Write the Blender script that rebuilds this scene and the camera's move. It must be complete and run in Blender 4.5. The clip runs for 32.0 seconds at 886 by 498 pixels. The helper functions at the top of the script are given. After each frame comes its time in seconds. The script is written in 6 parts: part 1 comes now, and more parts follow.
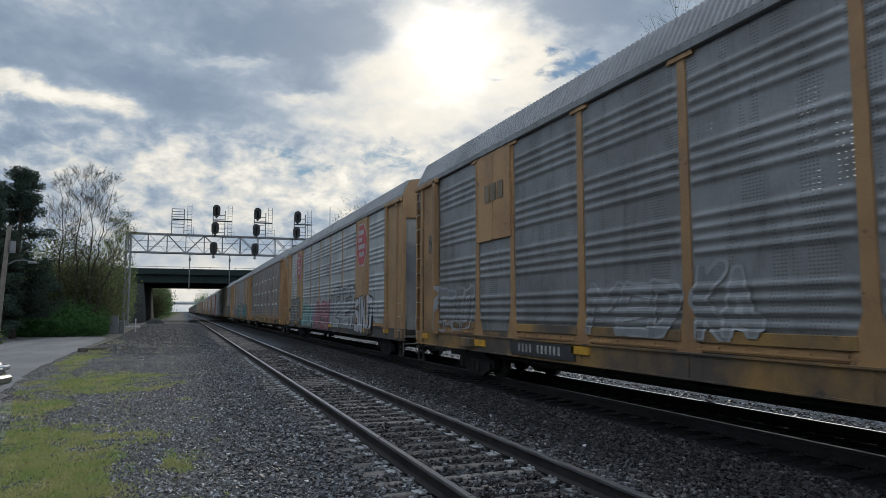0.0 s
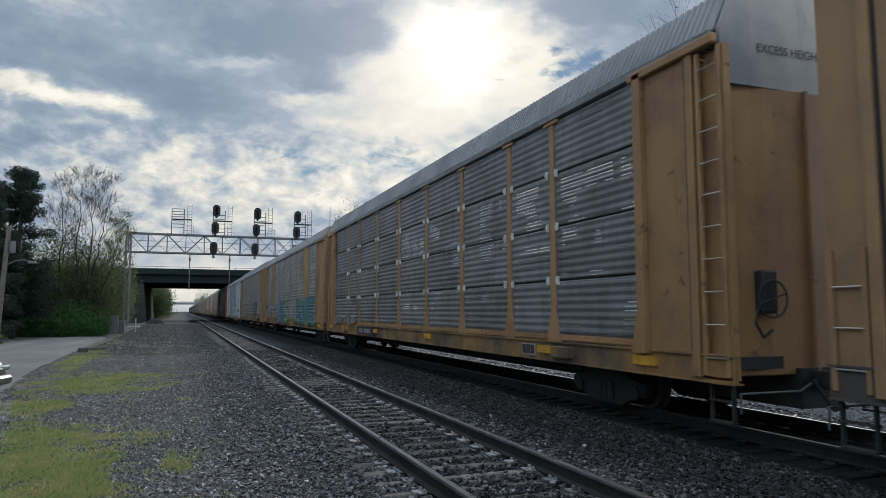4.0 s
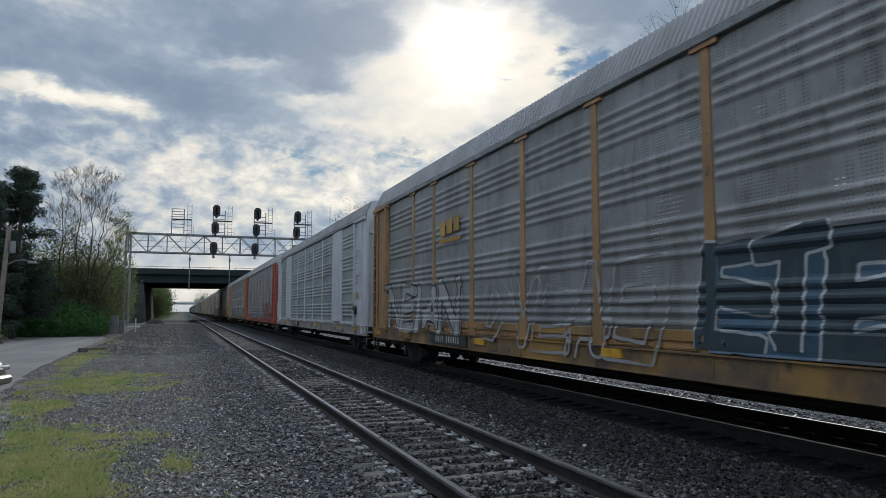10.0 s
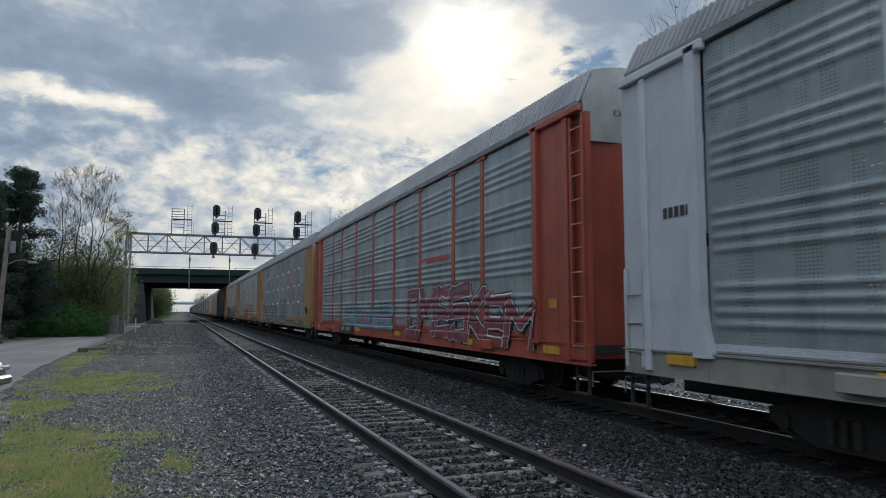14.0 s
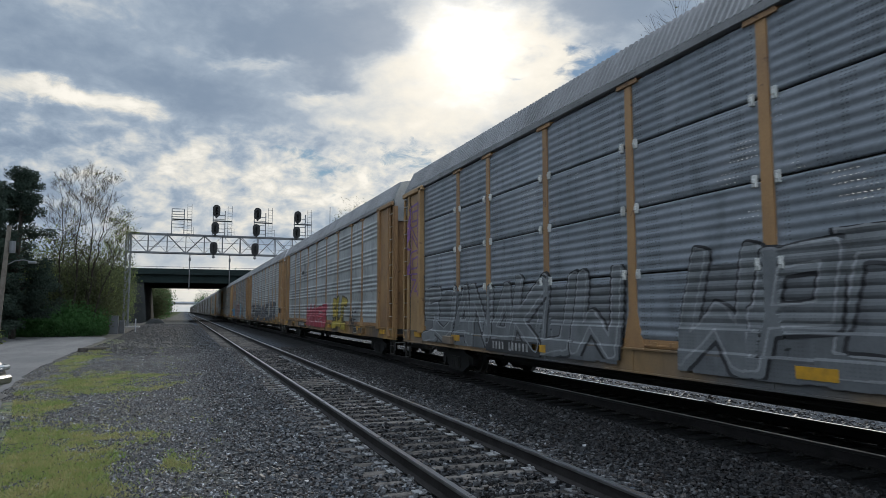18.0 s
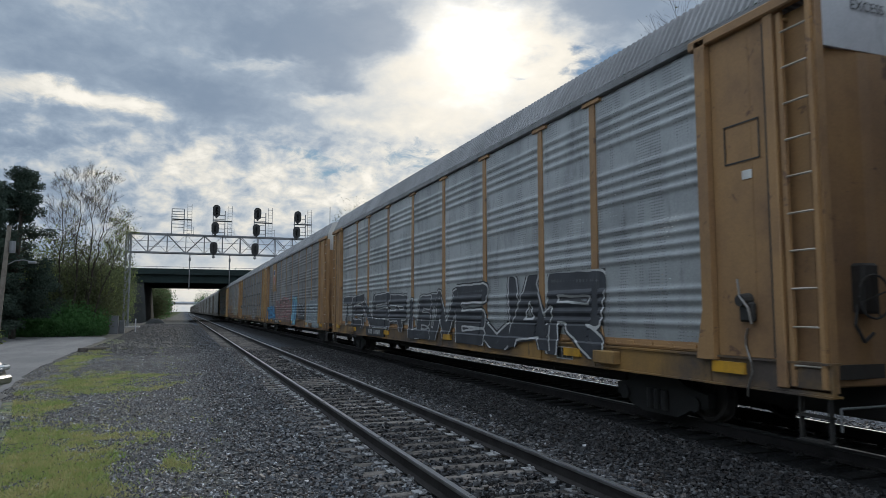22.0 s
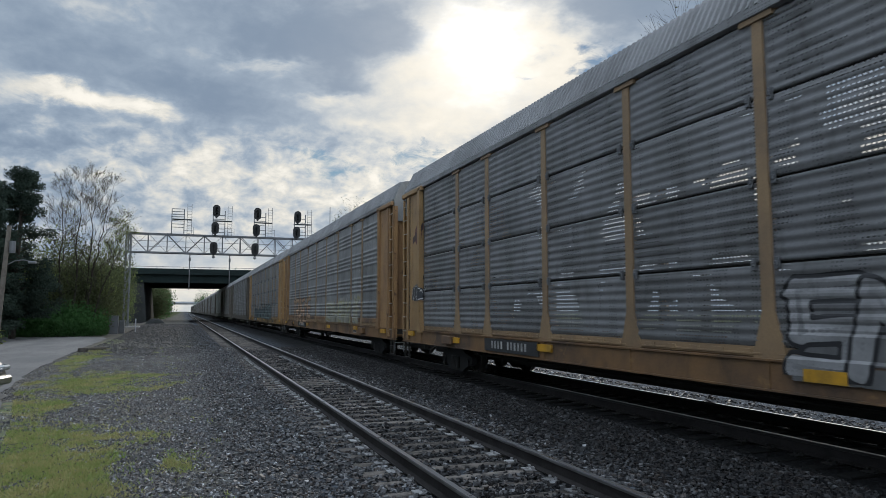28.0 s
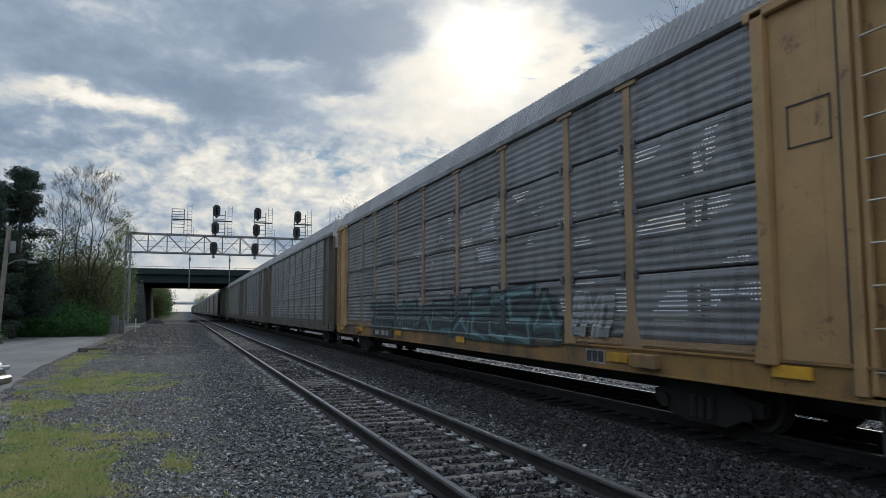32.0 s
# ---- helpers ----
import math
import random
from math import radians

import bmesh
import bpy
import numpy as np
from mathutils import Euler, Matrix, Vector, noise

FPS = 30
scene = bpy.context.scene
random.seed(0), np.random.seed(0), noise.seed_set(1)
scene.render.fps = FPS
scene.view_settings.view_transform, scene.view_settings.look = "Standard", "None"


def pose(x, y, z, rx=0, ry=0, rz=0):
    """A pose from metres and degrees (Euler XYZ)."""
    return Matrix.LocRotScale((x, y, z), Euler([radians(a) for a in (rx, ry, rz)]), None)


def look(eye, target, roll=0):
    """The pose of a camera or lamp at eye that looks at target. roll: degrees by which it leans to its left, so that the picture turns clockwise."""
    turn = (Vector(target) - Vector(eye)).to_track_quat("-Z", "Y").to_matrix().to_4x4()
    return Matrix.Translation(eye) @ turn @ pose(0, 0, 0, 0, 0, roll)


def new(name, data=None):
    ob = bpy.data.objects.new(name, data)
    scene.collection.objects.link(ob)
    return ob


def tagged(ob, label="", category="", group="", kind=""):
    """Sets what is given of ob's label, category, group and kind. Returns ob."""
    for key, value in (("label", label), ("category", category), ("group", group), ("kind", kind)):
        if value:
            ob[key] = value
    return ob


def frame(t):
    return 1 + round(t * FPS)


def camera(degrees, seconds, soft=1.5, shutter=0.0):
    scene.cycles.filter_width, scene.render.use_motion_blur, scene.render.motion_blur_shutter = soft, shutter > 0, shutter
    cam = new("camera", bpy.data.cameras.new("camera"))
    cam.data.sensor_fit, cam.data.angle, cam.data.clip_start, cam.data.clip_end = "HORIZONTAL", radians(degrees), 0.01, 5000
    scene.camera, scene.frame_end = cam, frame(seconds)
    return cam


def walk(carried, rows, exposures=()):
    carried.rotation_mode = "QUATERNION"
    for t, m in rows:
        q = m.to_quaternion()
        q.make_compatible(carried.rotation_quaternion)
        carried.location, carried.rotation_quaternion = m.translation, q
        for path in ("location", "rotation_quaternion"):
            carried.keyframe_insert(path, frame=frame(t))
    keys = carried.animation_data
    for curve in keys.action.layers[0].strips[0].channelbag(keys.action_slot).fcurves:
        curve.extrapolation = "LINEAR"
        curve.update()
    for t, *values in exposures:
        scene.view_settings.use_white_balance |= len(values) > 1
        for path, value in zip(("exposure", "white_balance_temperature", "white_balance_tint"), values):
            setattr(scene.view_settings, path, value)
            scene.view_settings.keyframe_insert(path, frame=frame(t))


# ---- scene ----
cam = camera(65.45, 32.0, soft=0.8, shutter=0.1)
EYE = (0.0, 0.0, 1.88)
AIM = (3.4947, 9.3264, 2.778)
walk(cam, [(0, look(EYE, AIM)), (32, look(EYE, AIM))], exposures=[(0, 0.05, 6390, 9.0), (32, 0.05, 6390, 9.0)])

# ---- sky, sun ----
SUN_AZ, SUN_EL = 23.0, 21.6      # degrees right of the tracks, and up
TRAIN_X = 8.47                   # middle of the far track
NEAR_X = 3.27                    # middle of the near track
SIDE = 1.52                      # half the width of a freight car


class Nodes:
    """Short forms to write node trees as sums."""

    def __init__(self, tree):
        self.tree = tree
        tree.nodes.clear()

    def add(self, kind, **props):
        n = self.tree.nodes.new(kind)
        for key, value in props.items():
            setattr(n, key, value)
        return n

    def put(self, value, socket):
        if isinstance(value, bpy.types.NodeSocket):
            self.tree.links.new(value, socket)
        elif value is not None:
            socket.default_value = value

    def m(self, op, a, b=None, c=None):
        n = self.add("ShaderNodeMath", operation=op)
        for i, v in enumerate((a, b, c)):
            self.put(v, n.inputs[i])
        return n.outputs[0]

    def step(self, v, lo, hi, a=0.0, b=1.0):
        n = self.add("ShaderNodeMapRange", interpolation_type="SMOOTHSTEP")
        for i, x in enumerate((v, lo, hi, a, b)):
            self.put(x, n.inputs[i])
        return n.outputs[0]

    def mix(self, f, a, b):
        n = self.add("ShaderNodeMix", data_type="RGBA")
        self.put(f, n.inputs[0])
        self.put(a if isinstance(a, bpy.types.NodeSocket) else (*a, 1), n.inputs[6])
        self.put(b if isinstance(b, bpy.types.NodeSocket) else (*b, 1), n.inputs[7])
        return n.outputs[2]

    def noise(self, vec, scale, detail=4.0, rough=0.55, dist=0.0):
        n = self.add("ShaderNodeTexNoise")
        self.put(vec, n.inputs["Vector"])
        n.inputs["Scale"].default_value = scale
        n.inputs["Detail"].default_value = detail
        n.inputs["Roughness"].default_value = rough
        n.inputs["Distortion"].default_value = dist
        return n.outputs[0]

    def vec(self, x, y, z):
        n = self.add("ShaderNodeCombineXYZ")
        for i, v in enumerate((x, y, z)):
            self.put(v, n.inputs[i])
        return n.outputs[0]

    def scale(self, v, s):
        n = self.add("ShaderNodeVectorMath", operation="MULTIPLY")
        self.put(v, n.inputs[0])
        n.inputs[1].default_value = s
        return n.outputs[0]


sun_dir = Vector((math.sin(radians(SUN_AZ)) * math.cos(radians(SUN_EL)), math.cos(radians(SUN_AZ)) * math.cos(radians(SUN_EL)), math.sin(radians(SUN_EL))))
world = bpy.data.worlds.new("world")
scene.world = world
world.use_nodes = True
N = Nodes(world.node_tree)
sky = N.add("ShaderNodeTexSky", sky_type="NISHITA", sun_disc=False, sun_elevation=radians(SUN_EL), sun_rotation=radians(SUN_AZ), air_density=1.4, dust_density=0.0, ozone_density=5.0)
bg = N.add("ShaderNodeBackground")
N.put(sky.outputs[0], bg.inputs[0])
bg.inputs[1].default_value = 0.055
N.put(bg.outputs[0], N.add("ShaderNodeOutputWorld").inputs[0])

sun = new("sun", bpy.data.lights.new("sun", "SUN"))
sun.data.energy, sun.data.angle, sun.data.color = 4.5, radians(6), (1.0, 0.93, 0.82)
sun.matrix_world = look(sun_dir * 50, (0, 0, 0))


# ---- clouds: a drifting layer round the whole sky ----
def cloud_material():
    mat = bpy.data.materials.new("clouds")
    mat.use_nodes = True
    mat.cycles.emission_sampling = "NONE"
    N = Nodes(mat.node_tree)
    co = N.add("ShaderNodeTexCoord").outputs["Object"]
    nrm = N.add("ShaderNodeVectorMath", operation="NORMALIZE")
    N.put(co, nrm.inputs[0])
    xyz = N.add("ShaderNodeSeparateXYZ")
    N.put(nrm.outputs[0], xyz.inputs[0])
    x, y, z = xyz.outputs
    flat = N.m("MAXIMUM", N.m("ADD", z, 0.10), 0.04)
    plane = N.vec(N.m("DIVIDE", x, flat), N.m("DIVIDE", y, flat), 0.0)
    deg = 180 / math.pi
    az0 = N.m("MULTIPLY", N.m("ARCTAN2", x, y), deg)
    el0 = N.m("MULTIPLY", N.m("ARCSINE", z), deg)
    # ragged edges
    turns = N.vec(N.m("DIVIDE", az0, 5.5), N.m("DIVIDE", el0, 2.6), 0.0)
    wob = N.noise(turns, 1.0, 6.0, 0.58)
    wob2 = N.noise(turns, 1.3, 6.0, 0.58, 0.5)
    az = N.m("ADD", az0, N.m("MULTIPLY", N.m("SUBTRACT", wob, 0.5), 7.0))
    el = N.m("ADD", el0, N.m("MULTIPLY", N.m("SUBTRACT", wob2, 0.5), 3.4))

    def blob(a, e, ra, re, w):
        d = N.m("ADD", N.m("POWER", N.m("ABSOLUTE", N.m("DIVIDE", N.m("SUBTRACT", az, a), ra)), 2.0), N.m("POWER", N.m("ABSOLUTE", N.m("DIVIDE", N.m("SUBTRACT", el, e), re)), 2.0))
        return N.m("MULTIPLY", N.m("EXPONENT", N.m("MULTIPLY", d, -1.0)), w)

    def total(rows):
        s = blob(*rows[0])
        for r in rows[1:]:
            s = N.m("ADD", s, blob(*r))
        return s

    big = N.noise(N.vec(N.m("DIVIDE", az0, 9.0), N.m("DIVIDE", el0, 4.2), 0.3), 1.0, 6.0, 0.52, 0.4)
    fine = N.noise(N.vec(N.m("DIVIDE", az0, 2.4), N.m("DIVIDE", el0, 1.3), 5.0), 1.0, 7.0, 0.6, 0.6)
    # light (positive) and dark (negative) masses
    light = total([(-8.5, 15.8, 4.4, 0.75, 0.80), (-4.0, 15.2, 2.2, 0.6, 0.45), (4.5, 19.3, 3.2, 0.6, 0.34), (9.5, 17.0, 3.4, 0.8, 0.36), (12.0, 15.6, 3.0, 0.7, 0.3),
                   (-1.0, 11.6, 6.5, 2.6, 0.30), (10.0, 10.2, 12.0, 3.0, 0.38), (19.0, 15.0, 5.0, 3.0, 0.28), (22.0, 20.0, 5.5, 4.6, 0.55), (28.5, 21.5, 4.5, 3.0, 0.48), (15.5, 19.0, 3.0, 2.2, 0.20), (-9.0, 21.8, 2.6, 0.7, 0.25), (50.0, 9.0, 17.0, 7.0, 0.5), (31.0, 17.4, 4.0, 2.6, 0.30),
                   (-6.0, 24.5, 5.0, 2.4, 0.20), (0.0, 7.0, 14.0, 2.4, 0.22), (-2.0, 1.5, 18.0, 2.6, 0.55),
                   (8.5, 21.8, 7.0, 2.3, -0.42), (14.8, 22.8, 2.6, 1.6, -0.5), (-0.5, 16.6, 4.5, 1.6, -0.26), (11.8, 18.2, 2.6, 0.8, -0.22), (35.5, 24.0, 5.0, 2.5, -0.35), (-10.0, 12.2, 5.0, 1.6, -0.12), (28.4, 20.6, 0.9, 0.5, -0.40), (26.6, 19.2, 0.5, 0.35, -0.5), (33.0, 24.0, 4.0, 1.2, -0.25)])
    # extra glow added overhead and behind the lookout, to light the train's side
    back_fill = N.m("MAXIMUM", N.step(y, 0.25, -0.45), N.step(z, 0.48, 0.85))
    
    # heaped small clouds low down
    puff = N.noise(N.vec(N.m("DIVIDE", az0, 2.5), N.m("DIVIDE", el0, 1.6), 0.0), 1.0, 6.0, 0.58, 0.25)
    band = N.m("MULTIPLY", N.step(el0, 16.5, 12.0, 0.30, 1.0), N.step(el0, 3.0, 7.0, 0.25, 1.0))
    light = N.m("ADD", light, N.m("MULTIPLY", N.m("MULTIPLY", N.m("SUBTRACT", puff, 0.49), 1.6), band))
    tone = N.m("ADD", N.m("ADD", light, N.m("MULTIPLY", N.m("SUBTRACT", big, 0.5), 0.62)), N.m("MULTIPLY", N.m("SUBTRACT", fine, 0.5), 0.30))
    t = N.step(tone, -0.35, 0.85)
    ramp = N.add("ShaderNodeValToRGB")
    N.put(t, ramp.inputs[0])
    e = ramp.color_ramp.elements
    e[0].position, e[0].color = 0.0, (0.215, 0.28, 0.375, 1)
    e[1].position, e[1].color = 1.0, (0.97, 0.915, 0.82, 1)
    for p, c in ((0.30, (0.325, 0.395, 0.485)), (0.55, (0.52, 0.555, 0.585)), (0.78, (0.74, 0.715, 0.655))):
        k = e.new(p)
        k.color = (*c, 1)
    cover = N.mix(back_fill, ramp.outputs[0], (1.02, 1.17, 1.34))
    # forward-scattered sunlight in the thin cloud round the sun
    dot = N.add("ShaderNodeVectorMath", operation="DOT_PRODUCT")
    N.put(nrm.outputs[0], dot.inputs[0])
    dot.inputs[1].default_value = sun_dir
    ang = N.m("MULTIPLY", N.m("ARCCOSINE", N.m("MINIMUM", dot.outputs["Value"], 1.0)), deg)
    # the thicker parts of the cloud hold the glow back
    ang = N.m("MAXIMUM", N.m("ADD", ang, N.m("ADD", N.m("MULTIPLY", N.m("SUBTRACT", wob, 0.5), 6.0), N.m("MULTIPLY", N.m("SUBTRACT", fine, 0.5), 3.0))), 0.0)
    veil = N.step(tone, -0.2, 0.4, 0.7, 1.0)
    glow = N.m("ADD", N.m("MULTIPLY", N.m("EXPONENT", N.m("MULTIPLY", N.m("POWER", N.m("DIVIDE", ang, 2.7), 2.0), -1.0)), 1.5), N.m("MULTIPLY", N.m("EXPONENT", N.m("DIVIDE", ang, -6.5)), 0.47))
    glow = N.m("MULTIPLY", glow, veil)
    # cloud near the sun is lit through and turns cream
    near_sun = N.m("MULTIPLY", N.m("EXPONENT", N.m("MULTIPLY", N.m("POWER", N.m("DIVIDE", ang, 9.5), 2.0), -1.0)), N.step(tone, -0.25, 0.5, 0.10, 0.80))
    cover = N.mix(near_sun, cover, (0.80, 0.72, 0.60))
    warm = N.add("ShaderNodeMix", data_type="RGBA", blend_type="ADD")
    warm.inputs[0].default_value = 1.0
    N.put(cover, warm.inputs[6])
    gcol = N.add("ShaderNodeVectorMath", operation="SCALE")
    gcol.inputs[0].default_value = (1.0, 0.92, 0.79)
    N.put(glow, gcol.inputs["Scale"])
    N.put(gcol.outputs[0], warm.inputs[7])
    # gaps through which the blue sky shows
    gaps = total([(8.8, 12.8, 2.6, 0.8, 0.62), (11.5, 11.6, 2.5, 0.7, 0.5), (17.0, 13.2, 3.0, 1.0, 0.46), (20.0, 12.2, 3.0, 0.9, 0.36), (10.0, 10.6, 16.0, 2.4, 0.22), (33.4, 20.0, 2.6, 1.3, 0.95), (29.5, 16.5, 2.4, 1.2, 0.3)])
    hole = N.step(N.m("ADD", gaps, N.m("MULTIPLY", N.m("SUBTRACT", N.noise(N.vec(N.m("DIVIDE", az0, 1.9), N.m("DIVIDE", el0, 0.95), 9.0), 1.0, 5.0, 0.6, 0.6), 0.5), 1.7)), 0.28, 0.92)
    # the cover is thin before the sun and lets part of its beam through
    hole = N.m("MAXIMUM", hole, N.m("MULTIPLY", N.m("EXPONENT", N.m("MULTIPLY", N.m("POWER", N.m("DIVIDE", ang, 4.0), 2.0), -1.0)), 0.5))
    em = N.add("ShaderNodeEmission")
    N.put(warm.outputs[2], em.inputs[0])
    tr = N.add("ShaderNodeBsdfTransparent")
    mx = N.add("ShaderNodeMixShader")
    N.put(N.m("MULTIPLY", hole, 0.85), mx.inputs[0])
    N.put(em.outputs[0], mx.inputs[1])
    N.put(tr.outputs[0], mx.inputs[2])
    N.put(mx.outputs[0], N.add("ShaderNodeOutputMaterial").inputs[0])
    return mat


bm = bmesh.new()
bmesh.ops.create_uvsphere(bm, u_segments=64, v_segments=32, radius=3200)
bmesh.ops.delete(bm, geom=[v for v in bm.verts if v.co.z < -400], context="VERTS")
me = bpy.data.meshes.new("cloud_layer")
bm.to_mesh(me)
bm.free()
for f in me.polygons:
    f.use_smooth = True
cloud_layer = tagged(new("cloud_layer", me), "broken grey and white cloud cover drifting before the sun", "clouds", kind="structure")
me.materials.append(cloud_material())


# ---- materials ----
def surface(name, base, second=None, rough=0.6, metal=0.0, grain=40.0, blotch=2.0, amount=0.35, streak=0.0, bump=0.15, wear=None, spread=0.10, streak_colour=(0.03, 0.026, 0.022), dots=False, pierced=None):
    """A painted, rusty or mineral surface: blotches, grain, streaks that run down, and fine relief."""
    mat = bpy.data.materials.new(name)
    mat.use_nodes = True
    N = Nodes(mat.node_tree)
    co = N.add("ShaderNodeTexCoord").outputs["Object"]
    rnd = N.add("ShaderNodeObjectInfo").outputs["Random"]
    off = N.add("ShaderNodeVectorMath", operation="ADD")
    N.put(co, off.inputs[0])
    N.put(N.vec(N.m("MULTIPLY", rnd, 37.0), N.m("MULTIPLY", rnd, 91.0), N.m("MULTIPLY", rnd, 13.0)), off.inputs[1])
    p = off.outputs[0]
    a = N.noise(p, blotch, 5.0, 0.6)
    g = N.noise(p, grain, 3.0, 0.6)
    second = second or tuple(c * 0.62 for c in base)
    col = N.mix(N.m("MULTIPLY", N.step(a, 0.35, 0.72), amount * 1.6), base, second)
    if streak:
        s = N.noise(N.scale(p, (2.2, 2.2, 0.7)), 1.0, 7.0, 0.66, 0.6)
        col = N.mix(N.m("MULTIPLY", N.step(s, 0.5, 0.78), streak), col, streak_colour)
    if dots or pierced:
        xyz = N.add("ShaderNodeSeparateXYZ")
        N.put(co, xyz.inputs[0])
        fy = N.m("ABSOLUTE", N.m("SUBTRACT", N.m("FRACT", N.m("MULTIPLY", xyz.outputs[1], 17.0)), 0.5))
        fz = N.m("ABSOLUTE", N.m("SUBTRACT", N.m("FRACT", N.m("MULTIPLY", xyz.outputs[2], 21.0)), 0.5))
        hole = N.m("MULTIPLY", N.m("LESS_THAN", fy, 0.20), N.m("LESS_THAN", fz, 0.20))
        rows = N.noise(N.scale(p, (1.0, 3.4, 0.5)), 1.0, 2.0, 0.5)
        col = N.mix(N.m("MULTIPLY", N.m("MULTIPLY", hole, N.step(rows, 0.50, 0.56)), 0.7 if dots is True else float(dots)), col, (0.012, 0.012, 0.012))
    if wear:
        w = N.noise(p, blotch * 3.1, 6.0, 0.7, 0.4)
        col = N.mix(N.step(w, 0.60, 0.68), col, wear)
    val = N.m("ADD", N.m("MULTIPLY", N.m("SUBTRACT", g, 0.5), 0.5 * amount + 0.15), N.m("ADD", 1.0 - spread, N.m("MULTIPLY", rnd, 2 * spread)))
    hsv = N.add("ShaderNodeHueSaturation")
    N.put(val, hsv.inputs["Value"])
    N.put(col, hsv.inputs["Color"])
    b = N.add("ShaderNodeBsdfPrincipled")
    N.put(hsv.outputs[0], b.inputs["Base Color"])
    N.put(N.m("ADD", rough - 0.1, N.m("MULTIPLY", a, 0.2)), b.inputs["Roughness"])
    b.inputs["Metallic"].default_value = metal
    if rough > 0.7:
        b.inputs["Specular IOR Level"].default_value = 0.15
    if bump:
        bp = N.add("ShaderNodeBump")
        bp.inputs["Strength"].default_value = bump
        bp.inputs["Distance"].default_value = 0.02
        N.put(N.m("ADD", g, N.m("MULTIPLY", a, 0.6)), bp.inputs["Height"])
        N.put(bp.outputs[0], b.inputs["Normal"])
    out = b.outputs[0]
    if pierced:
        # small slots punched right through the sheet, in patches
        lo, size, pitch = pierced
        patch = N.step(N.noise(N.scale(p, (1.0, 1.1, 1.6)), 1.0, 2.0, 0.4), lo, lo + 0.02)
        sy = N.m("ABSOLUTE", N.m("SUBTRACT", N.m("FRACT", N.m("MULTIPLY", xyz.outputs[1], pitch)), 0.5))
        sz = N.m("ABSOLUTE", N.m("SUBTRACT", N.m("FRACT", N.m("MULTIPLY", xyz.outputs[2], 13.8)), 0.5))
        slot = N.m("MULTIPLY", N.m("LESS_THAN", sy, size * 1.7), N.m("LESS_THAN", sz, size))
        mx = N.add("ShaderNodeMixShader")
        N.put(N.m("MULTIPLY", patch, slot), mx.inputs[0])
        N.put(out, mx.inputs[1])
        N.put(N.add("ShaderNodeBsdfTransparent").outputs[0], mx.inputs[2])
        out = mx.outputs[0]
    N.put(out, N.add("ShaderNodeOutputMaterial").inputs[0])
    return mat


M = {}
M["yellow"] = surface("weathered yellow paint", (0.33, 0.187, 0.08), (0.205, 0.117, 0.062), 0.55, 0.0, 30, 1.2, 0.5, 0.16, 0.05, wear=(0.13, 0.07, 0.04))
M["sill_dark"] = surface("black-grimed sill paint", (0.06, 0.058, 0.058), (0.13, 0.075, 0.04), 0.65, 0.0, 30, 0.6, 0.5, 0.3, 0.08)
M["sill"] = surface("grimy yellow sill paint", (0.285, 0.162, 0.05), (0.075, 0.058, 0.048), 0.6, 0.0, 30, 0.55, 0.75, 0.5, 0.08, wear=(0.05, 0.042, 0.04))
M["sill_grey"] = surface("grey overpainted sill", (0.085, 0.09, 0.098), (0.27, 0.165, 0.07), 0.6, 0.0, 30, 0.22, 0.62, 0.4, 0.08)
M["sill_pale"] = surface("soiled cream sill paint", (0.27, 0.255, 0.235), (0.18, 0.16, 0.14), 0.6, 0.0, 30, 0.8, 0.5, 0.5, 0.06)
M["near_black"] = surface("near-black castings and plates", (0.010, 0.010, 0.010), (0.018, 0.016, 0.014), 0.7, 0.0, 30, 2.0, 0.5, 0.0, 0.15)
M["polish"] = surface("mirror-bright running surface", (0.92, 0.92, 0.92), (0.80, 0.80, 0.80), 0.115, 1.0, 60, 3.0, 0.1, 0.0, 0.0, spread=0.02)
# Dimmed near rail: its reflection of the train's underside is put into the colour.
M["dull_head"] = surface("dimmed running surface", (0.30, 0.30, 0.31), (0.10, 0.10, 0.105), 0.38, 1.0, 60, 3.0, 0.6, 0.0, 0.0, spread=0.02)
M["rung"] = surface("worn bright ladder steel", (0.42, 0.38, 0.33), (0.28, 0.22, 0.16), 0.4, 0.5, 40, 2.0, 0.4, 0.0, 0.05)
M["door_pale"] = surface("soiled grey white of doors and shaded gables", (0.34, 0.33, 0.31), (0.17, 0.18, 0.20), 0.6, 0.0, 30, 0.5, 0.7, 0.4, 0.06)
M["yellow_bright"] = surface("brighter yellow end paint", (0.335, 0.205, 0.088), (0.225, 0.138, 0.07), 0.55, 0.0, 30, 0.9, 0.5, 0.16, 0.04, wear=(0.16, 0.09, 0.05))
M["sill_rust"] = surface("rusty brown sill paint", (0.21, 0.115, 0.05), (0.075, 0.052, 0.04), 0.65, 0.0, 30, 0.7, 0.6, 0.6, 0.08, wear=(0.24, 0.14, 0.06))
M["brown_post"] = surface("faded tan brown paint", (0.265, 0.175, 0.095), (0.17, 0.116, 0.074), 0.6, 0.0, 30, 1.2, 0.5, 0.16, 0.05)
# yellow paint dulled to brown: distance haze is put into the colour
M["faint"] = surface("haze-dulled yellow paint", (0.10, 0.085, 0.068), (0.068, 0.058, 0.05), 0.6, 0.0, 30, 1.2, 0.5, 0.4, 0.08)
M["yellow_end"] = surface("grimy yellow end paint", (0.30, 0.172, 0.074), (0.18, 0.103, 0.056), 0.6, 0.0, 30, 0.9, 0.55, 0.16, 0.04, wear=(0.12, 0.065, 0.04))
M["tan"] = surface("dull tan paint", (0.315, 0.192, 0.092), (0.22, 0.136, 0.074), 0.6, 0.0, 30, 1.2, 0.5, 0.16, 0.08)
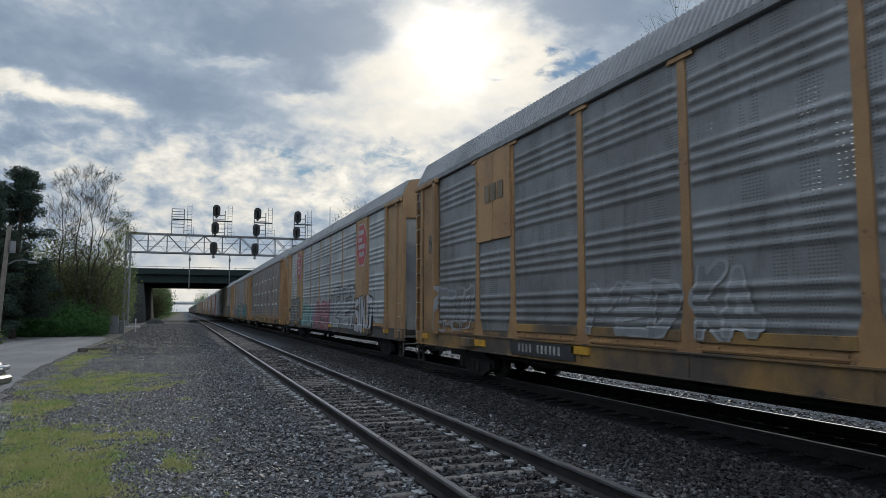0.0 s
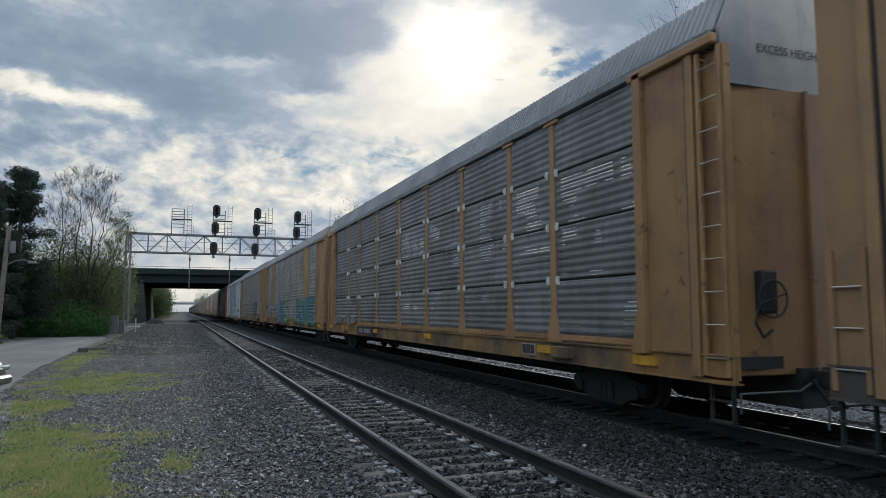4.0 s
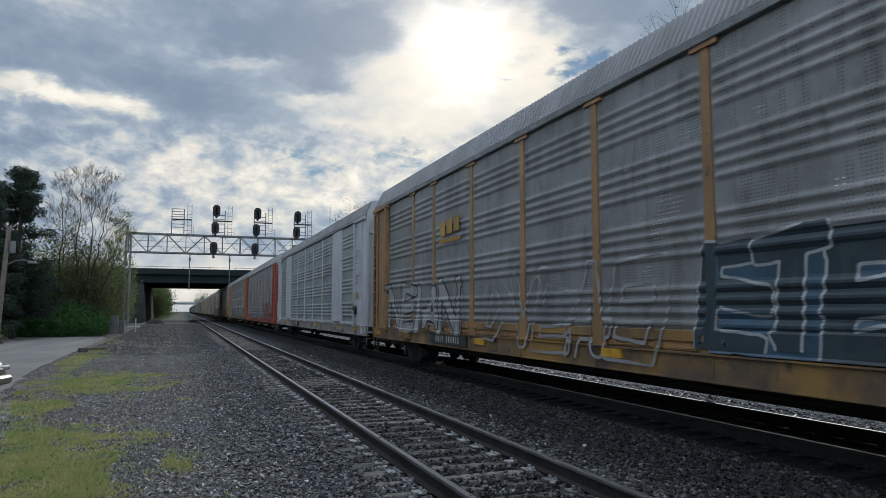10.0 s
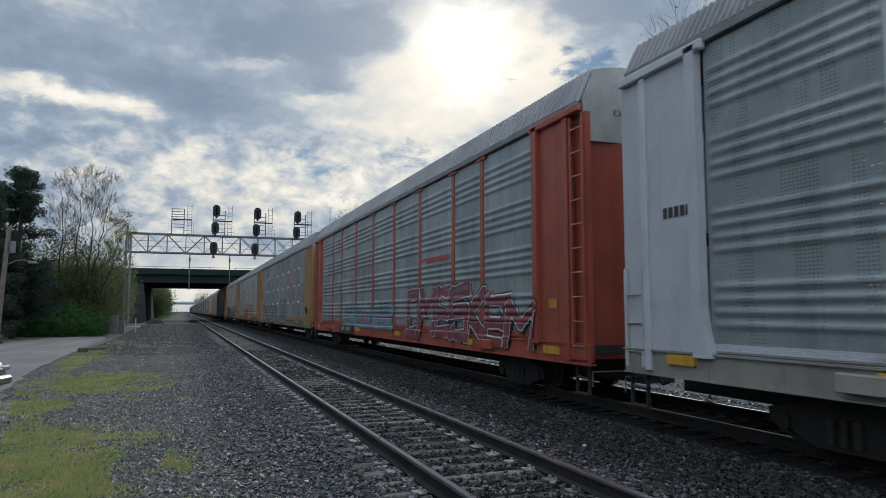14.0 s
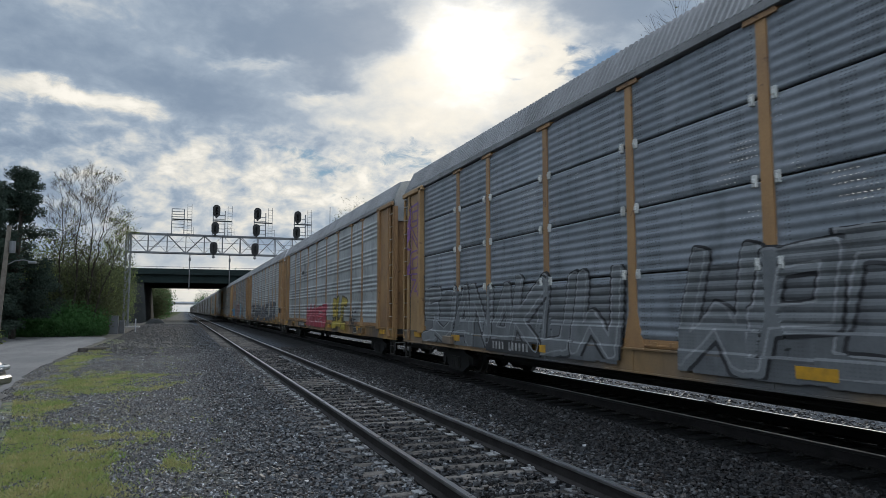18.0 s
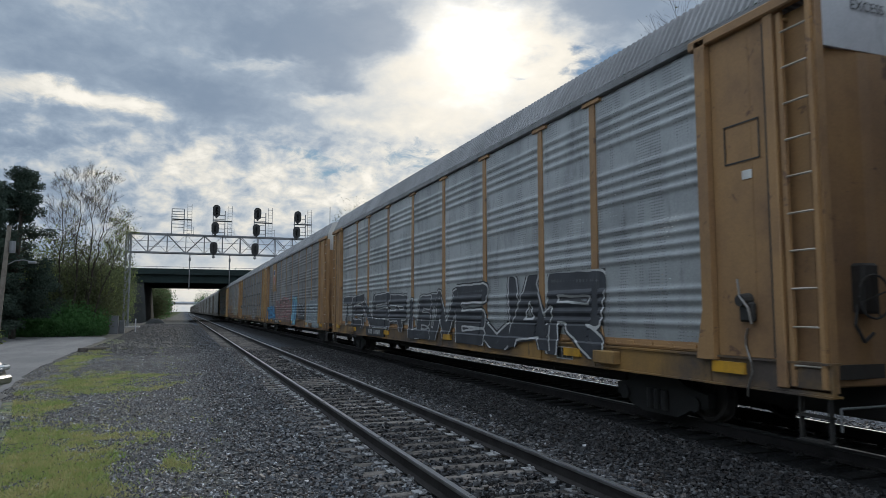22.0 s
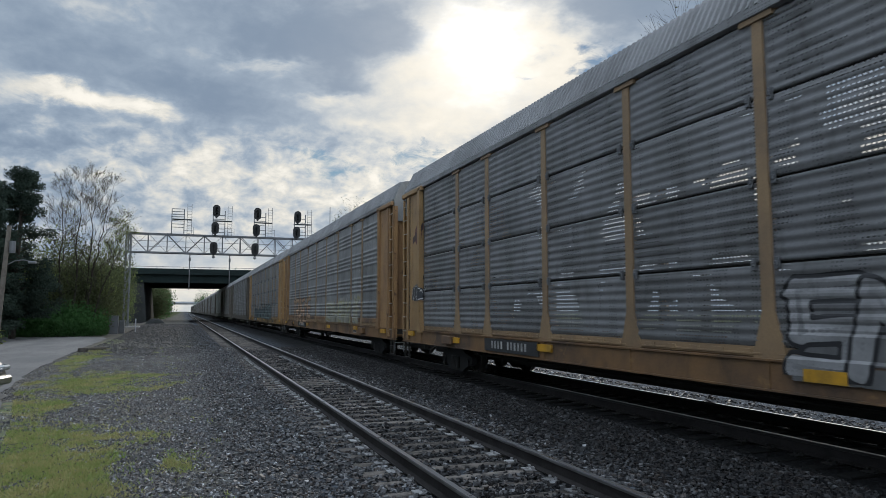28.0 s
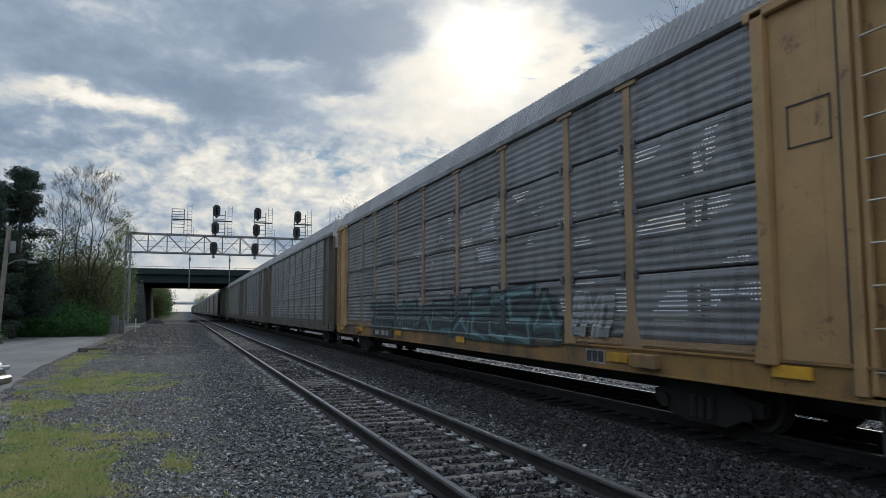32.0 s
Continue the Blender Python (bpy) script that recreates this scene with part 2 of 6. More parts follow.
M["orange"] = surface("orange red paint", (0.31, 0.062, 0.036), (0.21, 0.046, 0.03), 0.5, 0.0, 30, 1.2, 0.5, 0.16, 0.08)
M["white"] = surface("soiled white paint", (0.42, 0.43, 0.46), (0.32, 0.33, 0.36), 0.5, 0.0, 30, 1.2, 0.4, 0.25, 0.06)
M["zinc"] = surface("galvanised sheet", (0.39, 0.405, 0.41), (0.265, 0.277, 0.283), 0.48, 0.35, 25, 0.8, 0.6, 0.4, 0.06, dots=True, pierced=(0.615, 0.06, 11.0))
M["zinc_mid"] = surface("weathered galvanised sheet", (0.30, 0.302, 0.312), (0.20, 0.20, 0.207), 0.5, 0.3, 25, 0.8, 0.6, 0.45, 0.06, dots=True, pierced=(0.615, 0.06, 11.0))
M["zinc_dark"] = surface("dark weathered galvanised sheet", (0.225, 0.225, 0.23), (0.155, 0.153, 0.15), 0.5, 0.3, 25, 0.8, 0.6, 0.5, 0.06, dots=True, pierced=(0.615, 0.06, 11.0))
M["zinc_slot"] = surface("dark slotted galvanised sheet", (0.20, 0.20, 0.207), (0.14, 0.14, 0.14), 0.5, 0.3, 25, 0.8, 0.6, 0.5, 0.06, dots=True, pierced=(0.555, 0.14, 15.0))
M["zinc_pin"] = surface("dark weathered sheet with pinholes", (0.25, 0.252, 0.255), (0.17, 0.17, 0.17), 0.5, 0.3, 25, 0.8, 0.6, 0.5, 0.06, dots=True, pierced=(0.60, 0.06, 11.0))
M["zinc_open"] = surface("slotted sheet of the far side", (0.20, 0.20, 0.205), None, 0.5, 0.3, 25, 0.8, 0.6, 0.5, 0.06, pierced=(0.05, 0.47, 11.0))
M["zinc_blue"] = surface("blue grey galvanised sheet", (0.245, 0.265, 0.295), (0.18, 0.20, 0.225), 0.48, 0.35, 25, 0.8, 0.6, 0.35, 0.06, dots=True, pierced=(0.60, 0.06, 13.0))
M["zinc_green"] = surface("green grey galvanised sheet", (0.285, 0.315, 0.32), (0.205, 0.232, 0.24), 0.48, 0.35, 25, 0.8, 0.6, 0.3, 0.06, dots=True, pierced=(0.615, 0.06, 11.0))
M["roof"] = surface("galvanised roof sheet", (0.255, 0.258, 0.268), (0.17, 0.173, 0.18), 0.58, 0.3, 25, 0.6, 0.5, 0.25, 0.05)
M["black"] = surface("black grimy steel and dark backings", (0.022, 0.021, 0.021), (0.045, 0.038, 0.032), 0.7, 0.1, 30, 2.0, 0.5, 0.0, 0.15)
M["steel"] = surface("worn rail steel", (0.30, 0.29, 0.28), (0.18, 0.15, 0.13), 0.35, 0.85, 40, 2.0, 0.4, 0.0, 0.05)
M["shine"] = surface("polished running surface", (0.50, 0.50, 0.51), (0.36, 0.36, 0.37), 0.30, 1.0, 60, 3.0, 0.1, 0.0, 0.0, spread=0.02)
M["rust"] = surface("dark rail side", (0.034, 0.031, 0.031), (0.022, 0.02, 0.02), 0.75, 0.3, 40, 3.0, 0.6, 0.0, 0.2)
M["tie"] = surface("grey weathered tie timber", (0.18, 0.16, 0.145), (0.04, 0.036, 0.034), 0.9, 0.0, 60, 5.0, 0.62, 0.0, 0.8, spread=0.4)
# Near-black copy of the tie timber: the train's shade put into its colour.
M["tie_shaded"] = surface("tie timber darkened for the train's shade", (0.010, 0.010, 0.010), (0.012, 0.012, 0.012), 0.9, 0.0, 60, 4.0, 0.5, 0.0, 0.4)
M["head"] = surface("worn rail head side", (0.13, 0.128, 0.13), (0.07, 0.062, 0.058), 0.5, 0.5, 40, 3.0, 0.5, 0.0, 0.1)
M["plate"] = surface("pale worn tie plate", (0.38, 0.38, 0.39), (0.06, 0.055, 0.05), 0.5, 0.4, 40, 7.0, 0.62, 0.0, 0.1, spread=0.3)
M["galv"] = surface("grey painted structural steel", (0.15, 0.155, 0.165), (0.10, 0.105, 0.11), 0.5, 0.5, 30, 1.0, 0.4, 0.2, 0.05)
M["signal"] = surface("matt black signal enamel", (0.012, 0.012, 0.013), None, 0.6, 0.0, 30, 2.0, 0.3, 0.0, 0.02)
M["concrete"] = surface("grey weathered concrete", (0.33, 0.32, 0.30), (0.22, 0.21, 0.20), 0.85, 0.0, 25, 0.5, 0.5, 0.4, 0.2)
M["girder"] = surface("dark green bridge paint", (0.018, 0.028, 0.028), (0.012, 0.018, 0.018), 0.85, 0.1, 20, 0.5, 0.5, 0.3, 0.05)
M["dull"] = surface("dark grey concrete", (0.045, 0.047, 0.048), (0.028, 0.03, 0.03), 0.9, 0.0, 25, 0.5, 0.5, 0.4, 0.2)
M["bark"] = surface("grey brown bark", (0.05, 0.041, 0.034), (0.03, 0.026, 0.022), 0.9, 0.0, 40, 4.0, 0.6, 0.0, 0.6)
M["pole"] = surface("weathered pole timber", (0.17, 0.15, 0.13), (0.11, 0.095, 0.08), 0.9, 0.0, 40, 3.0, 0.6, 0.5, 0.3)
M["marking"] = surface("bright yellow reflector sheet", (0.55, 0.29, 0.02), (0.30, 0.17, 0.03), 0.5, 0.0, 40, 4.0, 0.5, 0.4, 0.02)
M["stencil"] = surface("white stencil paint", (0.62, 0.62, 0.60), None, 0.6, 0.0, 40, 4.0, 0.4, 0.3, 0.02)
M["stencil_dim"] = surface("worn white stencil paint", (0.38, 0.38, 0.37), (0.16, 0.16, 0.16), 0.6, 0.0, 40, 6.0, 0.6, 0.3, 0.02)
M["ink"] = surface("black stencil paint", (0.03, 0.03, 0.032), None, 0.6, 0.0, 40, 4.0, 0.3, 0.0, 0.02)
M["red"] = surface("faded red sign paint", (0.33, 0.045, 0.055), (0.24, 0.05, 0.055), 0.55, 0.0, 40, 2.0, 0.4, 0.25, 0.03)


def leaf_material(name, colour, second):
    mat = bpy.data.materials.new(name)
    mat.use_nodes = True
    N = Nodes(mat.node_tree)
    isl = N.add("ShaderNodeNewGeometry").outputs["Random Per Island"]
    co = N.add("ShaderNodeTexCoord").outputs["Object"]
    tuft = N.noise(co, 1.1, 5.0, 0.7)
    col = N.mix(N.m("ADD", N.m("MULTIPLY", isl, 0.5), N.step(tuft, 0.35, 0.65, 0.0, 0.5)), colour, second)
    b = N.add("ShaderNodeBsdfDiffuse")
    N.put(col, b.inputs[0])
    tl = N.add("ShaderNodeBsdfTranslucent")
    N.put(col, tl.inputs[0])
    mx = N.add("ShaderNodeMixShader")
    mx.inputs[0].default_value = 0.35
    N.put(b.outputs[0], mx.inputs[1])
    N.put(tl.outputs[0], mx.inputs[2])
    N.put(mx.outputs[0], N.add("ShaderNodeOutputMaterial").inputs[0])
    return mat


M["needles"] = leaf_material("dark pine needles", (0.032, 0.048, 0.040), (0.055, 0.072, 0.056))
M["spring"] = leaf_material("fresh spring leaves", (0.22, 0.25, 0.085), (0.13, 0.17, 0.065))
M["bush"] = leaf_material("green undergrowth leaves", (0.085, 0.185, 0.062), (0.05, 0.115, 0.042))
M["olive"] = leaf_material("olive spring leaves", (0.118, 0.132, 0.066), (0.07, 0.083, 0.045))
M["grass"] = leaf_material("grass blades", (0.165, 0.265, 0.07), (0.40, 0.335, 0.175))


# ---- small mesh tools ----
def finish(name, bm, material=None):
    me = bpy.data.meshes.new(name)
    bm.to_mesh(me)
    bm.free()
    if material:
        me.materials.append(material)
    return me


def part(name, bm, material, parent=None, label="", at=None, smooth=False):
    """One mesh object, under a thing or a part of a thing."""
    me = bm if isinstance(bm, bpy.types.Mesh) else finish(name, bm, material)
    if smooth:
        for f in me.polygons:
            f.use_smooth = True
    ob = new(name, me)
    ob.parent = parent
    if at is not None:
        ob.matrix_basis = at if isinstance(at, Matrix) else Matrix.Translation(at)
    return tagged(ob, label)


def box(bm, x0, y0, z0, x1, y1, z1, bevel=0.0):
    """An upright box between two corners."""
    v = [bm.verts.new((x, y, z)) for x in (x0, x1) for y in (y0, y1) for z in (z0, z1)]
    faces = [bm.faces.new([v[i] for i in q]) for q in ((0, 1, 3, 2), (4, 6, 7, 5), (0, 4, 5, 1), (2, 3, 7, 6), (0, 2, 6, 4), (1, 5, 7, 3))]
    if bevel:
        edges = {e for f in faces for e in f.edges}
        bmesh.ops.bevel(bm, geom=list(edges), offset=bevel, segments=1, affect="EDGES", profile=0.5)
    return bm


def boxes(*rows, bevel=0.0):
    bm = bmesh.new()
    for r in rows:
        box(bm, *r, bevel=bevel)
    return bm


def tube(bm, a, b, ra, rb=None, sides=6, caps=True):
    """A straight, tapered bar from a to b."""
    rb = ra if rb is None else rb
    a, b = Vector(a), Vector(b)
    q = (b - a).to_track_quat("Z", "Y")
    rings = []
    for p, r in ((a, ra), (b, rb)):
        rings.append([bm.verts.new(p + q @ Vector((r * math.cos(2 * math.pi * i / sides), r * math.sin(2 * math.pi * i / sides), 0))) for i in range(sides)])
    for i in range(sides):
        j = (i + 1) % sides
        bm.faces.new((rings[0][i], rings[0][j], rings[1][j], rings[1][i]))
    if caps:
        bm.faces.new(rings[0][::-1])
        bm.faces.new(rings[1])
    return bm


def prism(outline, x0, x1):
    """A plate: an outline in (y, z) between x0 and x1."""
    bm = bmesh.new()
    a = [bm.verts.new((x0, y, z)) for y, z in outline]
    b = [bm.verts.new((x1, y, z)) for y, z in outline]
    bm.faces.new(a)
    bm.faces.new(b[::-1])
    for i in range(len(a)):
        j = (i + 1) % len(a)
        bm.faces.new((a[j], a[i], b[i], b[j]))
    bmesh.ops.recalc_face_normals(bm, faces=bm.faces)
    return bm


def thing(name, label, category, at=(0, 0, 0), group="", turn=0.0):
    ob = new(name)
    ob.empty_display_size = 0.2
    ob.matrix_basis = pose(*at, 0, 0, turn)
    return tagged(ob, label, category, group)


MESHES = {}


def shared(key, make, material):
    """The mesh made once for each shape and material."""
    k = (key, material.name)
    if k not in MESHES:
        MESHES[k] = finish(str(key[0]) if isinstance(key, tuple) else key, make(), material)
    return MESHES[k]


# ---- ground, road ----
def road_right(y):
    pts = ((-60, -1.2), (5, -1.6), (14.7, -3.06), (20, -4.1), (27, -4.68), (42.7, -5.03), (55, -5.07), (58, -5.6), (61, -8.0), (63, -30))
    for (y0, x0), (y1, x1) in zip(pts, pts[1:]):
        if y <= y1:
            return x0 + (x1 - x0) * (y - y0) / (y1 - y0)
    return -30.0


def bed(x, y):
    """Height of the ground: two ballasted tracks, a flat verge, a slight mound far along it."""
    z = -0.10
    if 1.2 < x < 11.0:
        z = -0.03
        if x < 2.0:
            z = -0.10 + 0.08 * (x - 1.2) / 0.8
    elif x >= 11.0:
        z = -0.02 - min(0.9, (x - 11.0) * 0.45)
    if -6 < x < 1.2 and 60 < y < 130:
        z += 0.28 * min(1, (y - 60) / 20)
    n = noise.noise(Vector((x * 0.35, y * 0.35, 0)))
    return z + 0.03 * n


# grassy spots on the verge: middle and half widths
GRASS = ((-1.7, 10.6, 1.15, 3.0), (-2.9, 12.5, 1.2, 2.6), (-2.1, 21.5, 1.7, 3.4), (0.05, 9.9, 0.4, 0.7), (-2.9, 16.5, 0.9, 1.5), (-3.9, 34.0, 0.7, 7.0), (-4.2, 50.0, 0.7, 7.0), (0.3, 7.4, 0.4, 0.5))


def ground_material():
    mat = bpy.data.materials.new("ground")
    mat.use_nodes = True
    N = Nodes(mat.node_tree)
    co = N.add("ShaderNodeTexCoord").outputs["Object"]
    xyz = N.add("ShaderNodeSeparateXYZ")
    N.put(co, xyz.inputs[0])
    x, y, _ = xyz.outputs
    vor = N.add("ShaderNodeTexVoronoi")
    N.put(co, vor.inputs[0])
    vor.inputs["Scale"].default_value = 17.0
    cell = N.add("ShaderNodeSeparateXYZ")
    N.put(vor.outputs["Color"], cell.inputs[0])
    big = N.noise(co, 0.6, 5.0, 0.6)
    mid = N.noise(co, 2.4, 6.0, 0.65)
    ramp = N.add("ShaderNodeValToRGB")
    N.put(cell.outputs[0], ramp.inputs[0])
    e = ramp.color_ramp.elements
    e[0].color, e[1].color = (0.022, 0.025, 0.030, 1), (0.145, 0.16, 0.185, 1)
    k = e.new(0.55)
    k.color = (0.055, 0.061, 0.072, 1)
    stone = N.mix(N.m("MULTIPLY", N.step(mid, 0.45, 0.7), 0.5), ramp.outputs[0], (0.034, 0.034, 0.036))
    soil = N.mix(N.step(mid, 0.3, 0.7), (0.065, 0.060, 0.055), (0.15, 0.135, 0.12))
    turf = N.mix(N.step(N.noise(co, 2.2, 8.0, 0.75), 0.38, 0.62), (0.25, 0.225, 0.11), (0.125, 0.205, 0.06))
    turf = N.mix(N.m("MULTIPLY", N.step(N.noise(co, 14.0, 5.0, 0.75), 0.5, 0.7), 0.5), turf, (0.06, 0.065, 0.04))
    # brake dust and oily grime, plus the train's shade painted into the stone colour
    oil_shade = N.m("MULTIPLY", N.step(x, 4.0, 6.3), N.step(x, 10.2, 9.8))
    stone = N.mix(N.m("MULTIPLY", oil_shade, 0.93), stone, (0.010, 0.010, 0.010))
    stone = N.mix(N.m("MULTIPLY", N.step(x, 32.0, 40.0), 0.8), stone, (0.03, 0.035, 0.02))
    # open verge between the road and the tracks
    side = N.m("ADD", x, N.m("MULTIPLY", N.m("SUBTRACT", big, 0.5), 3.0))
    verge = N.m("MULTIPLY", N.step(side, 0.9, -0.6), N.m("MAXIMUM", N.step(mid, 0.35, 0.6), N.step(y, 30.0, 48.0, 0.0, 0.85)))
    col = N.mix(verge, stone, soil)
    worn = N.m("MULTIPLY", N.step(x, 1.6, 0.2), N.step(N.noise(co, 0.9, 6.0, 0.65, 0.6), 0.45, 0.62))
    col = N.mix(N.m("MULTIPLY", worn, 0.55), col, (0.105, 0.10, 0.07))
    patches = None
    for cx, cy, rx, ry in GRASS:
        d = N.m("ADD", N.m("POWER", N.m("ABSOLUTE", N.m("DIVIDE", N.m("SUBTRACT", x, cx), rx)), 2.0), N.m("POWER", N.m("ABSOLUTE", N.m("DIVIDE", N.m("SUBTRACT", y, cy), ry)), 2.0))
        d = N.m("SUBTRACT", 1.0, d)
        patches = d if patches is None else N.m("MAXIMUM", patches, d)
    patches = N.m("MAXIMUM", patches, -1.2)
    ragged = N.m("ADD", N.m("MULTIPLY", N.m("SUBTRACT", N.noise(co, 1.2, 7.0, 0.72), 0.5), 3.6), N.m("MULTIPLY", N.m("SUBTRACT", N.noise(co, 11.0, 4.0, 0.7), 0.5), 2.2))
    lush = N.m("ADD", N.m("MULTIPLY", patches, 0.8), N.m("SUBTRACT", ragged, 0.1))
    col = N.mix(N.m("MULTIPLY", N.step(lush, -0.2, 1.0), 0.75), col, turf)
    far = N.m("MAXIMUM", N.m("MAXIMUM", N.step(x, -9.5, -12.0), N.step(x, 90.0, 140.0)), N.m("MULTIPLY", N.step(y, 150.0, 260.0), N.step(N.m("ABSOLUTE", N.m("SUBTRACT", x, 5.0)), 8.0, 10.0)))
    col = N.mix(far, col, N.mix(N.step(big, 0.3, 0.7), (0.045, 0.06, 0.022), (0.075, 0.08, 0.035)))
    b = N.add("ShaderNodeBsdfPrincipled")
    N.put(col, b.inputs["Base Color"])
    b.inputs["Roughness"].default_value = 0.9
    b.inputs["Specular IOR Level"].default_value = 0.08
    bp = N.add("ShaderNodeBump")
    bp.inputs["Strength"].default_value = 0.9
    bp.inputs["Distance"].default_value = 0.035
    N.put(N.m("SUBTRACT", N.m("MULTIPLY", mid, 0.6), vor.outputs["Distance"]), bp.inputs["Height"])
    N.put(bp.outputs[0], b.inputs["Normal"])
    N.put(b.outputs[0], N.add("ShaderNodeOutputMaterial").inputs[0])
    return mat


def sheet(name, xs, ys, height, material):
    verts = [(x, y, height(x, y)) for y in ys for x in xs]
    w = len(xs)
    faces = [(j * w + i, j * w + i + 1, (j + 1) * w + i + 1, (j + 1) * w + i) for j in range(len(ys) - 1) for i in range(w - 1)]
    me = bpy.data.meshes.new(name)
    me.from_pydata(verts, [], faces)
    me.materials.append(material)
    for f in me.polygons:
        f.use_smooth = True
    return me


xs = [-3000, -800, -250, -90, -40, -25, -18, -14] + [-12 + 0.4 * i for i in range(66)] + [15, 18, 25, 40, 90, 250, 800, 3000]
ys = [-3000, -800, -250, -90, -40, -20, -10, -5] + [0.6 * i for i in range(60)] + [36 + 2 * i for i in range(60)] + [160, 180, 220, 300, 450, 800, 1500, 3000]
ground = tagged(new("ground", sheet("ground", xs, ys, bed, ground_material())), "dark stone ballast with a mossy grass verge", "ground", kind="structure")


def asphalt_material():
    mat = bpy.data.materials.new("asphalt")
    mat.use_nodes = True
    N = Nodes(mat.node_tree)
    co = N.add("ShaderNodeTexCoord").outputs["Object"]
    a = N.noise(N.scale(co, (1.0, 0.25, 1.0)), 0.7, 5.0, 0.6)
    g = N.noise(co, 55.0, 3.0, 0.7)
    col = N.mix(N.step(a, 0.3, 0.7), (0.10, 0.10, 0.105), (0.165, 0.16, 0.16))
    col = N.mix(N.step(g, 0.55, 0.8), col, (0.24, 0.235, 0.23))
    crack = N.noise(co, 1.3, 8.0, 0.75, 1.5)
    col = N.mix(N.m("MULTIPLY", N.step(N.m("ABSOLUTE", N.m("SUBTRACT", crack, 0.5)), 0.012, 0.0), 0.7), col, (0.03, 0.03, 0.03))
    b = N.add("ShaderNodeBsdfPrincipled")
    N.put(col, b.inputs["Base Color"])
    b.inputs["Roughness"].default_value = 0.8
    b.inputs["Specular IOR Level"].default_value = 0.3
    bp = N.add("ShaderNodeBump")
    bp.inputs["Strength"].default_value = 0.3
    bp.inputs["Distance"].default_value = 0.01
    N.put(g, bp.inputs["Height"])
    N.put(bp.outputs[0], b.inputs["Normal"])
    N.put(b.outputs[0], N.add("ShaderNodeOutputMaterial").inputs[0])
    return mat


def road_left(y):
    if y < 40:
        return -8.7
    if y < 52:
        return -8.7 - (y - 40) * 0.18
    return -10.9 - (y - 52) * 2.4


verts, faces = [], []
for j, y in enumerate([-40, -20, -5] + [0.75 * i for i in range(82)]):
    l, r = min(road_left(y), road_right(y) - 0.3), road_right(y) + 0.18 * noise.noise(Vector((0, y * 1.1, 3))) + 0.07 * noise.noise(Vector((0, y * 4.0, 7)))
    for i in range(9):
        x = l + (r - l) * i / 8
        verts.append((x, y, bed(x, y) + 0.05 - 0.03 * (i in (0, 8)) + 0.012 * math.sin(i / 8 * math.pi)))
    if j:
        faces += [((j - 1) * 9 + i, (j - 1) * 9 + i + 1, j * 9 + i + 1, j * 9 + i) for i in range(8)]
me = bpy.data.meshes.new("road")
me.from_pydata(verts, [], faces)
me.materials.append(asphalt_material())
road = tagged(new("road", me), "grey worn asphalt lane with crumbling edges", "road", kind="structure")


# ---- tracks ----
def rail_mesh(y0, y1):
    prof = ((-0.07, 0.0), (0.07, 0.0), (0.07, 0.012), (0.012, 0.035), (0.012, 0.135), (0.036, 0.145), (0.036, 0.172), (0.030, 0.18), (-0.030, 0.18), (-0.036, 0.172), (-0.036, 0.145), (-0.012, 0.135), (-0.012, 0.035), (-0.07, 0.012))
    bm = bmesh.new()
    a = [bm.verts.new((x, y0, z)) for x, z in prof]
    b = [bm.verts.new((x, y1, z)) for x, z in prof]
    for i in range(len(prof)):
        j = (i + 1) % len(prof)
        f = bm.faces.new((a[i], b[i], b[j], a[j]))
        f.material_index = 1 if i == 7 else (2 if i in (5, 6, 8, 9) else 0)
    bm.faces.new(a)
    bm.faces.new(b[::-1])
    bmesh.ops.recalc_face_normals(bm, faces=bm.faces)
    return bm


def tie_mesh():
    return boxes((-1.30, -0.10, -0.17, 1.30, 0.10, 0.0), bevel=0.012)


def plate_mesh():
    bm = boxes((-0.21, -0.085, 0.0, 0.10, 0.085, 0.014))
    for x in (-0.11, 0.11):
        for y in (-0.055, 0.055):
            box(bm, x - 0.015, y - 0.015, 0.014, x + 0.015, y + 0.015, 0.045)
    return bm


def track(name, x, label, tie_m, plate_m, head_m):
    t = thing(name, label, "railway track", (x, 0, 0))
    for s in (-0.755, 0.755):
        me = finish("rail", rail_mesh(-60, 900), M["rust"])
        me.materials.append(M["dull_head"] if head_m is M["polish"] and s < 0 else head_m)
        me.materials.append(M["head"] if head_m is M["shine"] else M["near_black"])
        part("rail", me, None, t, "steel rail with a polished head", (s, 0, 0.014))
    rng = random.Random(int(x * 10))
    tie, plate = shared("tie", tie_mesh, tie_m), shared("tie_plate", plate_mesh, plate_m)
    n = 0
    y = -6.0
    while n < 150:
        o = part("tie", tie, None, t, at=pose(rng.uniform(-0.04, 0.04), y, rng.uniform(-0.012, 0.0), 0, 0, rng.uniform(-1.2, 1.2)))
        if y < 30:
            for s in (-0.755, 0.755):
                part("tie_plate", plate, None, t, at=pose(s + rng.uniform(-0.03, 0.03), y + rng.uniform(-0.03, 0.03), 0.0, 0, rng.uniform(-2, 2), rng.uniform(-6, 6)))
        y += 0.50
        n += 1
    bm = bmesh.new()
    while y < 260:
        box(bm, -1.28, y - 0.11, -0.17, 1.28, y + 0.11, 0.0)
        y += 0.50
    tagged(part("ties_beyond", bm, tie_m, t), kind="stuff")
    return t


track("railway_track", NEAR_X, "empty track with rusty rails on grey timber ties", M["tie"], M["plate"], M["shine"])
# ties, plates and rail sides here carry the train's shade in their colour
track("railway_track", TRAIN_X, "track with shiny rails beneath the freight train", M["tie_shaded"], M["near_black"], M["polish"])
